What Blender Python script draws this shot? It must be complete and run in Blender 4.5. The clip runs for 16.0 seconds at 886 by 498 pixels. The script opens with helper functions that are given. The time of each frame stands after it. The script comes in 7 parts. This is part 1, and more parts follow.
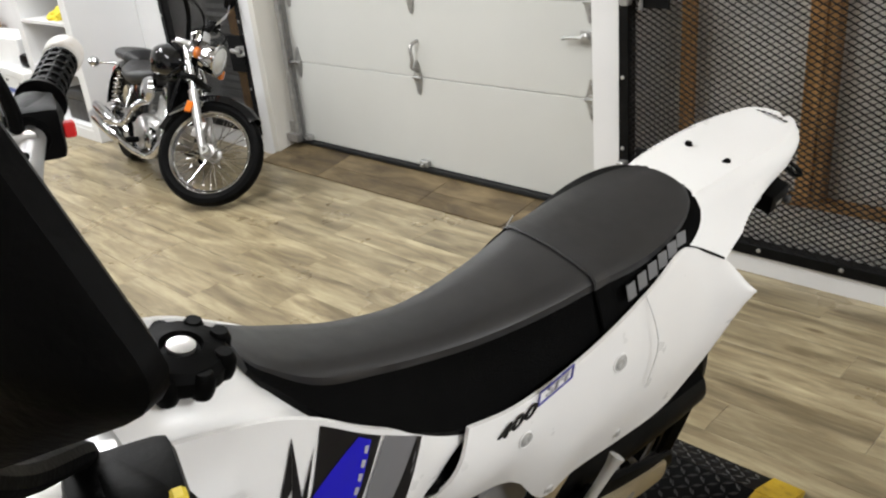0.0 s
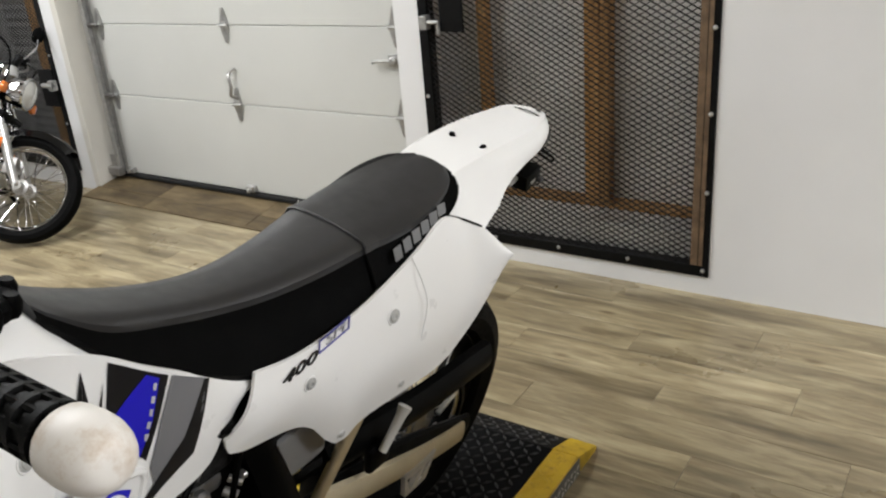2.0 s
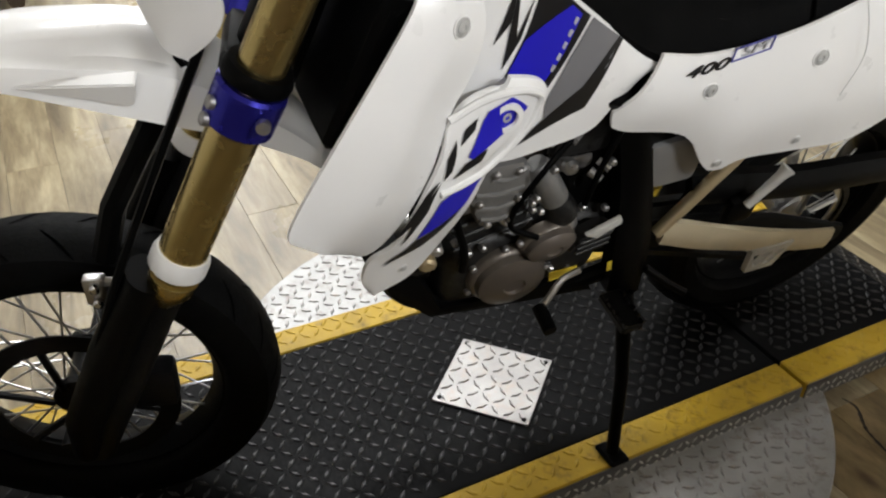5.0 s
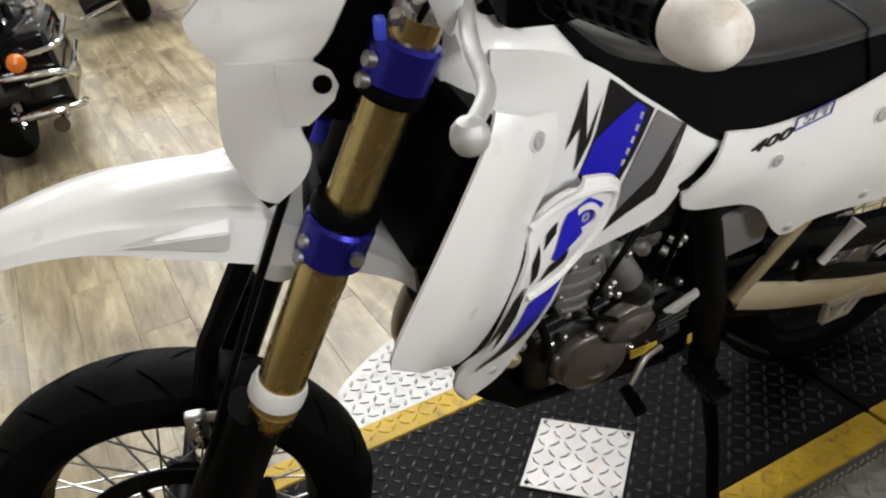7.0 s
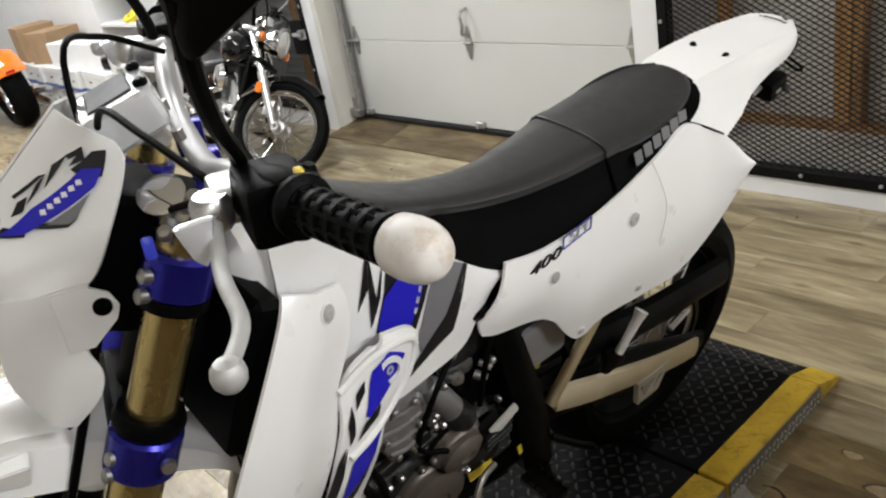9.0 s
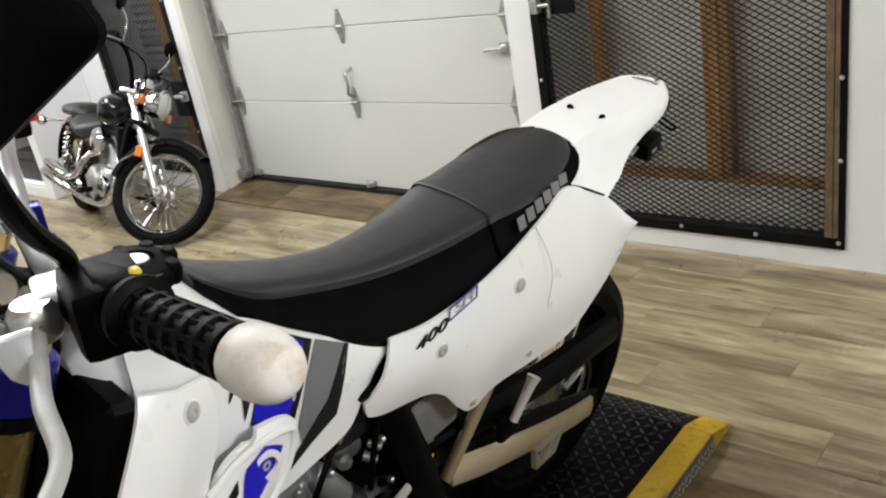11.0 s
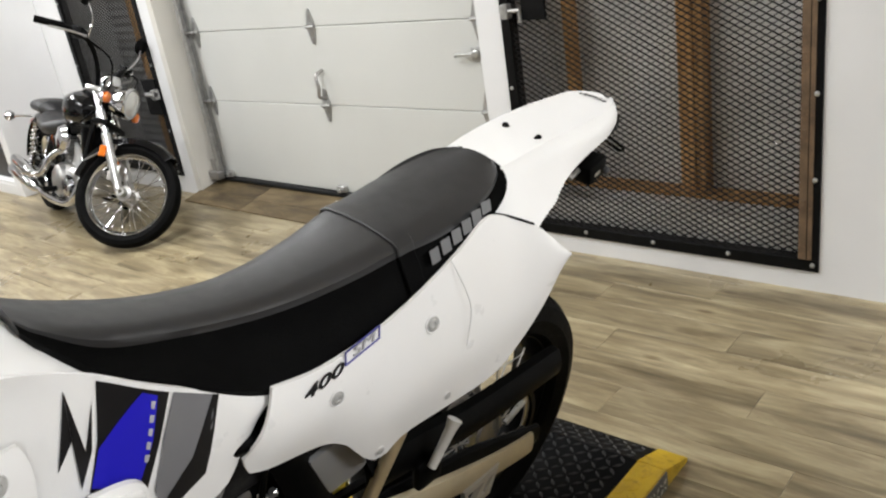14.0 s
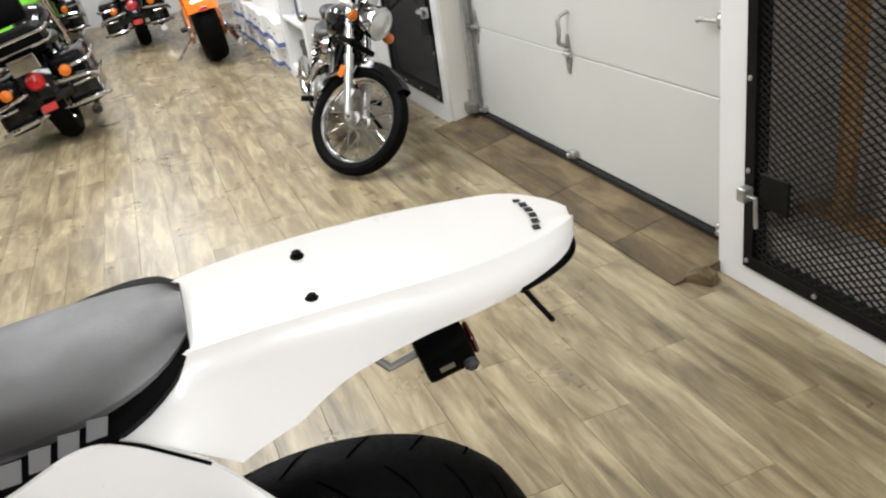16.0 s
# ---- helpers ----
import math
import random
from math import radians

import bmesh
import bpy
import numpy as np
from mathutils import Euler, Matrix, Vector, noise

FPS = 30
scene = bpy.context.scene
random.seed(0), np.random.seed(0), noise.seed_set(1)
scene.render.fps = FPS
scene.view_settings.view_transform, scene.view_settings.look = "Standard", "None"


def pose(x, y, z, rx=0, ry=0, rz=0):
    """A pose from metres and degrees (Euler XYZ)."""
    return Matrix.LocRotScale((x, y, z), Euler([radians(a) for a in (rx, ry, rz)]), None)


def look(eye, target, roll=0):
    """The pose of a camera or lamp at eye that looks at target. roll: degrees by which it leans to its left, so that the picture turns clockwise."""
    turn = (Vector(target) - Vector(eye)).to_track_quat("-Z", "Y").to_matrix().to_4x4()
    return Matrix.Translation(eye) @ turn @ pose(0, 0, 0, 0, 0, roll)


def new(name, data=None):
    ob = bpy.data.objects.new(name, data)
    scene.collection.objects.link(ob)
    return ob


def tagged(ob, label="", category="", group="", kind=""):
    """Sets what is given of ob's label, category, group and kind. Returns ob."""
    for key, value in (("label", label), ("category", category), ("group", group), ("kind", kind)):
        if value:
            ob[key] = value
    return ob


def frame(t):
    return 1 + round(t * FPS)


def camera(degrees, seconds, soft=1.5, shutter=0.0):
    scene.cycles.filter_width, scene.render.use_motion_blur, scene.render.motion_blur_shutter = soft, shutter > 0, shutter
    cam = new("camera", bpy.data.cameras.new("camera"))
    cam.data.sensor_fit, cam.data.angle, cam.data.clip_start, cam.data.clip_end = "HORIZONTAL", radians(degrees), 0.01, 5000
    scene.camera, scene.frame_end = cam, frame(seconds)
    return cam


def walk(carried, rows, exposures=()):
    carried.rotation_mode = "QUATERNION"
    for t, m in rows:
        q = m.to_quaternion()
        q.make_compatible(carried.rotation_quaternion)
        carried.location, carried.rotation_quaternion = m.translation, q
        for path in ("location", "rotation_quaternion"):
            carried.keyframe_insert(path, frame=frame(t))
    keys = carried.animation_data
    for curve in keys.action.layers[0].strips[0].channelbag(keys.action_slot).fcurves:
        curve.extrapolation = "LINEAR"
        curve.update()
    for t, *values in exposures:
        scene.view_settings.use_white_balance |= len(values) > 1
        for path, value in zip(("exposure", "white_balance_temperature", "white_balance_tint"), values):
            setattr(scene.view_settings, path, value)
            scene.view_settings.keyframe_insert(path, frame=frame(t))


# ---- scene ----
cam = camera(57.1, 16.0, 2.2)
PATH = [
    (0, (1.943, -2.739, 1.451), (0.618, -1.488, 0.625), -5.8),
    (0.5, (1.984, -2.651, 1.432), (0.818, -1.283, 0.555), -7.5),
    (1, (2.038, -2.695, 1.442), (1.018, -1.176, 0.634), -6.6),
    (1.5, (2.093, -2.77, 1.438), (1.103, -1.194, 0.706), -6.0),
    (2, (2.142, -2.824, 1.425), (1.089, -1.314, 0.645), -4.9),
    (2.5, (2.202, -2.783, 1.374), (1.075, -1.39, 0.486), -3.2),
    (3, (2.216, -2.744, 1.322), (1.098, -1.433, 0.306), -2.6),
    (3.5, (2.22, -2.748, 1.31), (1.061, -1.477, 0.29), -3.9),
    (4, (2.2, -2.803, 1.292), (0.917, -1.7, 0.226), -3.2),
    (4.5, (2.171, -2.852, 1.28), (0.807, -1.878, 0.189), -1.1),
    (5, (2.171, -2.924, 1.262), (0.704, -2.174, 0.128), 0.9),
    (7.5, (2.117, -2.969, 1.351), (0.552, -2.195, 0.375), -8.8),
    (8, (2.141, -2.954, 1.376), (0.601, -2.046, 0.48), -10.1),
    (8.5, (2.16, -2.938, 1.39), (0.693, -1.888, 0.529), -11.1),
    (9, (2.172, -2.923, 1.397), (0.737, -1.803, 0.567), -11.4),
    (9.5, (2.176, -2.904, 1.402), (0.783, -1.712, 0.604), -11.8),
    (10, (2.168, -2.884, 1.403), (0.819, -1.624, 0.632), -11.6),
    (12.5, (2.131, -2.858, 1.392), (0.903, -1.478, 0.625), -9.6),
    (13, (2.126, -2.863, 1.393), (0.894, -1.489, 0.623), -11.0),
    (13.5, (2.133, -2.861, 1.399), (0.93, -1.476, 0.603), -11.9),
    (14, (2.167, -2.682, 1.38), (0.895, -1.337, 0.622), -9.2),
    (14.5, (2.194, -2.482, 1.389), (0.804, -1.289, 0.585), -9.6),
    (15, (2.097, -2.247, 1.357), (0.629, -1.176, 0.522), -6.4),
    (15.5, (2.066, -1.949, 1.346), (0.552, -0.962, 0.49), -11.0),
    (16, (2.092, -1.651, 1.362), (0.363, -1.106, 0.517), -8.7),
]
EXPOSURES = [(0, -0.52), (1, -0.58), (2, -0.6), (3, -0.6), (4, -0.58), (5, -0.54), (7.5, -0.48), (8.5, -0.54), (10, -0.5), (12.5, -0.4), (14.5, -0.44), (16, -0.48)]
walk(cam, [(t, look(eye, target, roll)) for t, eye, target, roll in PATH], EXPOSURES)

# ---- light ----
world = bpy.data.worlds.new("shop_world")
scene.world = world
world.use_nodes = True
world.node_tree.nodes["Background"].inputs[0].default_value = (0.55, 0.6, 0.7, 1)
world.node_tree.nodes["Background"].inputs[1].default_value = 0.02


def area_lamp(place, size_x, size_y, watts, colour=(0.96, 0.98, 1.0)):
    data = bpy.data.lights.new("unseen_tube_light", "AREA")
    data.shape, data.size, data.size_y, data.energy, data.color = "RECTANGLE", size_x, size_y, watts, colour
    lamp = new("unseen_tube_light", data)
    lamp.matrix_world = pose(*place, 0, 0, 0)
    return lamp


CEIL = 2.95
# unseen lamps, placed for effect; the last two brighten the bike's left side
LAMPS = [(-0.5, -1.45, 56), (-0.5, -2.6, 50), (-2.9, -1.4, 66), (-2.9, -2.7, 46), (-5.6, -1.6, 100), (-5.6, -4.2, 60), (-8.4, -2.2, 70), (5.2, -1.2, 290), (6.4, -4.4, 250)]
for lx, ly, watts in LAMPS:
    area_lamp((lx, ly, CEIL - 0.09), 0.5, 1.2, watts)

# ---- helpers of this place ----
Z_UP = Vector((0, 0, 1))


def link_mesh(name, bm, mat, parent=None, label="", smooth=35):
    me = bpy.data.meshes.new(name)
    bmesh.ops.recalc_face_normals(bm, faces=bm.faces)
    bm.to_mesh(me)
    bm.free()
    me.materials.append(mat)
    if smooth:
        me.polygons.foreach_set("use_smooth", [True] * len(me.polygons))
        me.set_sharp_from_angle(angle=radians(smooth))
    ob = new(name, me)
    if parent:
        ob.parent = parent
    if label:
        tagged(ob, label)
    return ob


def part(name, bm, mat, parent, label=""):
    return link_mesh(name, bm, mat, parent, label)


def thing(name, label, category, m=None, group="", kind=""):
    ob = new(name)
    ob.empty_display_size = 0.1
    if m is not None:
        ob.matrix_world = m
    return tagged(ob, label, category, group, kind)


def solo(name, bm, mat, label, category, group="", kind="", m=None, smooth=35):
    ob = link_mesh(name, bm, mat, None, "", smooth)
    if m is not None:
        ob.matrix_world = m
    return tagged(ob, label, category, group, kind)


def box(bm, lo, hi, bevel=0.0, m=None, seg=1):
    tmp = bmesh.new()
    bmesh.ops.create_cube(tmp, size=1)
    for v in tmp.verts:
        v.co = Vector([lo[i] + (v.co[i] + 0.5) * (hi[i] - lo[i]) for i in range(3)])
    if bevel:
        bmesh.ops.bevel(tmp, geom=tmp.edges[:] + tmp.verts[:], offset=bevel, segments=seg, affect="EDGES", profile=0.6)
    merge(bm, tmp, m)
    return bm


def merge(bm, tmp, m=None):
    if m is not None:
        tmp.transform(m)
    me = bpy.data.meshes.new("tmp")
    tmp.to_mesh(me)
    tmp.free()
    bm.from_mesh(me)
    bpy.data.meshes.remove(me)


def boxed(lo, hi, bevel=0.0, m=None, seg=1):
    return box(bmesh.new(), lo, hi, bevel, m, seg)


def smooth_path(pts, steps=6):
    """A Catmull-Rom curve through the points."""
    p = [Vector(q) for q in pts]
    p = [2 * p[0] - p[1]] + p + [2 * p[-1] - p[-2]]
    out = []
    for i in range(1, len(p) - 2):
        a, b, c, d = p[i - 1 : i + 3]
        for k in range(steps):
            t = k / steps
            out.append(0.5 * (2 * b + (c - a) * t + (2 * a - 5 * b + 4 * c - d) * t * t + (3 * b - a - 3 * c + d) * t ** 3))
    out.append(p[-2])
    return out


def tube(bm, pts, r, n=10, curve=0, flat=1.0):
    """A tube along points; r is one radius or one for each point."""
    rs = list(r) if isinstance(r, (list, tuple)) else [r] * len(pts)
    if curve:
        rr = [rs[0] + (rs[-1] - rs[0]) * i / (len(pts) * curve) for i in range(10 ** 4)] if len(set(rs)) > 1 else None
        pts = smooth_path(pts, curve)
        rs = [rs[0]] * len(pts) if rr is None else [rs[0] + (rs[-1] - rs[0]) * i / (len(pts) - 1) for i in range(len(pts))]
    pts = [Vector(p) for p in pts]
    side, rings = None, []
    for i, p in enumerate(pts):
        d = (pts[min(i + 1, len(pts) - 1)] - pts[max(i - 1, 0)]).normalized()
        if side is None:
            side = d.cross(Z_UP if abs(d.z) < 0.9 else Vector((1, 0, 0))).normalized()
        side = (side - d * side.dot(d)).normalized()
        up = d.cross(side)
        rings.append([bm.verts.new(p + rs[i] * (math.cos(a) * side + flat * math.sin(a) * up)) for a in [2 * math.pi * k / n for k in range(n)]])
    skin(bm, rings)
    return bm


def tubed(pts, r, n=10, curve=0, flat=1.0):
    return tube(bmesh.new(), pts, r, n, curve, flat)


def skin(bm, rings, closed=True, caps=True):
    n = len(rings[0])
    for a, b in zip(rings, rings[1:]):
        for k in range(n if closed else n - 1):
            bm.faces.new((a[k], a[(k + 1) % n], b[(k + 1) % n], b[k]))
    if caps and closed:
        bm.faces.new(rings[0][::-1])
        bm.faces.new(rings[-1])


def lathe(bm, profile, place=(0, 0, 0), axis=(0, 1, 0), n=32, closed=False):
    """Turns rows of (radius, height) round an axis through place."""
    rot = Z_UP.rotation_difference(Vector(axis)).to_matrix()
    place = Vector(place)
    rings = []
    for r, h in profile:
        rings.append([bm.verts.new(place + rot @ Vector((r * math.cos(2 * math.pi * k / n), r * math.sin(2 * math.pi * k / n), h))) for k in range(n)])
    if closed:
        rings.append(rings[0])
    skin(bm, rings, True, not closed)
    return bm


def lathed(profile, place=(0, 0, 0), axis=(0, 1, 0), n=32, closed=False):
    return lathe(bmesh.new(), profile, place, axis, n, closed)


def resample(pts, count):
    p = smooth_path(pts, 8) if len(pts) > 2 else [Vector(q) for q in pts]
    lens = [0.0]
    for a, b in zip(p, p[1:]):
        lens.append(lens[-1] + (b - a).length)
    out = []
    for i in range(count):
        want = lens[-1] * i / (count - 1)
        j = max(k for k in range(len(lens)) if lens[k] <= want + 1e-9)
        j = min(j, len(p) - 2)
        t = (want - lens[j]) / max(1e-9, lens[j + 1] - lens[j])
        out.append(p[j].lerp(p[j + 1], t))
    return out


class Skin:
    """A bowed sheet between two edge curves; bow pushes its middle along out."""

    def __init__(self, one, two, bow=0.0, out=(0, 1, 0), ridge=None):
        self.one, self.two, self.bow, self.out, self.ridge = resample(one, 33), resample(two, 33), bow, Vector(out), ridge

    def at(self, u, v, lift=0.0):
        f = max(0.0, min(32.0, u * 32))
        i = min(31, int(f))
        a, b = self.one[i].lerp(self.one[i + 1], f - i), self.two[i].lerp(self.two[i + 1], f - i)
        shape = math.sin(math.pi * v) if self.ridge is None else (v / self.ridge if v < self.ridge else (1 - v) / (1 - self.ridge))
        return a.lerp(b, v) + self.out * (self.bow * shape + lift)

    def sheet(self, thick=0.004, cols=24, rows=8):
        bm = bmesh.new()
        grid = [[bm.verts.new(self.at(i / cols, j / rows)) for j in range(rows + 1)] for i in range(cols + 1)]
        back = [[bm.verts.new(self.at(i / cols, j / rows, -thick)) for j in range(rows + 1)] for i in range(cols + 1)]
        for i in range(cols):
            for j in range(rows):
                bm.faces.new((grid[i][j], grid[i][j + 1], grid[i + 1][j + 1], grid[i + 1][j]))
                bm.faces.new((back[i][j], back[i + 1][j], back[i + 1][j + 1], back[i][j + 1]))
        rim = [(i, 0) for i in range(cols)] + [(cols, j) for j in range(rows)] + [(i, rows) for i in range(cols, 0, -1)] + [(0, j) for j in range(rows, 0, -1)]
        for (a, b), (c, d) in zip(rim, rim[1:] + rim[:1]):
            bm.faces.new((grid[a][b], grid[c][d], back[c][d], back[a][b]))
        return bm

    def decal(self, quad, lift=0.0016, n=8, bm=None):
        """A patch on the sheet with four corners in its own (u, v)."""
        bm = bm or bmesh.new()
        q = [Vector((*c, 0)) for c in quad]
        rows = [[bm.verts.new(self.at(*(q[0].lerp(q[1], i / n).lerp(q[3].lerp(q[2], i / n), j / n))[:2], lift)) for j in range(n + 1)] for i in range(n + 1)]
        for i in range(n):
            for j in range(n):
                bm.faces.new((rows[i][j], rows[i][j + 1], rows[i + 1][j + 1], rows[i + 1][j]))
        return bm


    def uv(self, x, z):
        """Where on the sheet a place with this x and z lies."""
        u, v, step = 0.5, 0.5, 0.5
        for _ in range(11):
            tries = [(u + a * step, v + b * step) for a in (-0.5, 0, 0.5) for b in (-0.5, 0, 0.5)]
            u, v = min(tries, key=lambda q: (self.at(min(1, max(0, q[0])), q[1]).x - x) ** 2 + (self.at(min(1, max(0, q[0])), q[1]).z - z) ** 2)
            step *= 0.62
        return u, v

    def patch(self, poly, lift=0.0018):
        """A printed patch with corners given by x and z, laid on the sheet."""
        bm = bmesh.new()
        uvs = [self.uv(x, z) for x, z in poly]
        dense = []
        for (a, b), (c, d) in zip(uvs, uvs[1:] + uvs[:1]):
            dense += [(a + (c - a) * k / 4, b + (d - b) * k / 4) for k in range(4)]
        mid = [sum(q[i] for q in dense) / len(dense) for i in (0, 1)]
        rings = []
        for f in (1.0, 0.66, 0.33):
            rings.append([bm.verts.new(self.at(mid[0] + (a - mid[0]) * f, mid[1] + (b - mid[1]) * f, lift)) for a, b in dense])
        skin(bm, rings, True, False)
        c = bm.verts.new(self.at(*mid, lift))
        n = len(dense)
        for k in range(n):
            bm.faces.new((rings[-1][k], rings[-1][(k + 1) % n], c))
        return bm


def mirror_y(bm):
    bm.transform(Matrix.Diagonal((1, -1, 1, 1)))
    return bm


def prism(poly, depth, m=None, bevel=0.0):
    """A plate from an outline in x and z, depth thick along y."""
    bm = bmesh.new()
    a = [bm.verts.new((x, -depth / 2, z)) for x, z in poly]
    b = [bm.verts.new((x, depth / 2, z)) for x, z in poly]
    bm.faces.new(a)
    bm.faces.new(b[::-1])
    for i in range(len(a)):
        j = (i + 1) % len(a)
        bm.faces.new((a[i], b[i], b[j], a[j]))
    if bevel:
        bmesh.ops.recalc_face_normals(bm, faces=bm.faces)
        bmesh.ops.bevel(bm, geom=bm.edges[:], offset=bevel, segments=2, affect="EDGES", profile=0.6)
    if m is not None:
        bm.transform(m)
    return bm


def lettering(text, size, m, mat, parent, name="lettering", label="", shear=0.0, depth=0.0006):
    data = bpy.data.curves.new("text", "FONT")
    data.body, data.size, data.shear, data.extrude, data.align_x, data.align_y = text, size, shear, depth, "CENTER", "CENTER"
    ob = bpy.data.objects.new("text", data)
    me = bpy.data.meshes.new_from_object(ob)
    bpy.data.objects.remove(ob)
    me.name = name
    me.materials.clear()
    me.materials.append(mat)
    me.transform(m)
    out = new(name, me)
    out.parent = parent
    return tagged(out, label)


# ---- materials ----
def material(name, colour, rough=0.5, metal=0.0, vary=0.12, scale=6.0, bump=0.0, bump_scale=120.0, coat=0.0, wear=0.0, emit=None, strength=0.0, rvary=0.1, dust=None, spec=None):
    m = bpy.data.materials.new(name)
    m.use_nodes = True
    nt = m.node_tree
    b = nt.nodes["Principled BSDF"]
    b.inputs["Roughness"].default_value, b.inputs["Metallic"].default_value = rough, metal
    b.inputs["Coat Weight"].default_value = coat
    if spec is not None:
        b.inputs["Specular IOR Level"].default_value = spec
    co = nt.nodes.new("ShaderNodeTexCoord")
    n1 = nt.nodes.new("ShaderNodeTexNoise")
    n1.inputs["Scale"].default_value, n1.inputs["Detail"].default_value = scale, 5
    nt.links.new(co.outputs["Object"], n1.inputs["Vector"])
    ramp = nt.nodes.new("ShaderNodeValToRGB")
    lo, hi = [c * (1 - vary) for c in colour], [min(1, c * (1 + vary)) for c in colour]
    ramp.color_ramp.elements[0].color, ramp.color_ramp.elements[1].color = (*lo, 1), (*hi, 1)
    ramp.color_ramp.elements[0].position, ramp.color_ramp.elements[1].position = 0.3, 0.7
    nt.links.new(n1.outputs["Fac"], ramp.inputs["Fac"])
    base = ramp.outputs["Color"]
    if dust:
        n3 = nt.nodes.new("ShaderNodeTexNoise")
        n3.inputs["Scale"].default_value, n3.inputs["Detail"].default_value, n3.inputs["Roughness"].default_value = scale * 3.1, 8, 0.7
        nt.links.new(co.outputs["Object"], n3.inputs["Vector"])
        r3 = nt.nodes.new("ShaderNodeValToRGB")
        r3.color_ramp.elements[0].position, r3.color_ramp.elements[1].position = 0.52, 0.75
        nt.links.new(n3.outputs["Fac"], r3.inputs["Fac"])
        mix = nt.nodes.new("ShaderNodeMixRGB")
        mix.inputs["Color2"].default_value = (*dust, 1)
        nt.links.new(r3.outputs["Color"], mix.inputs["Fac"])
        nt.links.new(base, mix.inputs["Color1"])
        base = mix.outputs["Color"]
    nt.links.new(base, b.inputs["Base Color"])
    if rvary:
        n4 = nt.nodes.new("ShaderNodeTexNoise")
        n4.inputs["Scale"].default_value, n4.inputs["Detail"].default_value = scale * 4.3, 6
        nt.links.new(co.outputs["Object"], n4.inputs["Vector"])
        mr = nt.nodes.new("ShaderNodeMapRange")
        mr.inputs["From Min"].default_value, mr.inputs["From Max"].default_value = 0.3, 0.7
        mr.inputs["To Min"].default_value, mr.inputs["To Max"].default_value = max(0.02, rough * (1 - rvary)), min(1, rough * (1 + 1.6 * rvary))
        nt.links.new(n4.outputs["Fac"], mr.inputs["Value"])
        nt.links.new(mr.outputs["Result"], b.inputs["Roughness"])
    if bump:
        n2 = nt.nodes.new("ShaderNodeTexNoise")
        n2.inputs["Scale"].default_value, n2.inputs["Detail"].default_value = bump_scale, 4
        nt.links.new(co.outputs["Object"], n2.inputs["Vector"])
        bp = nt.nodes.new("ShaderNodeBump")
        bp.inputs["Strength"].default_value, bp.inputs["Distance"].default_value = bump, 0.002
        nt.links.new(n2.outputs["Fac"], bp.inputs["Height"])
        nt.links.new(bp.outputs["Normal"], b.inputs["Normal"])
    if emit:
        b.inputs["Emission Color"].default_value, b.inputs["Emission Strength"].default_value = (*emit, 1), strength
    return m


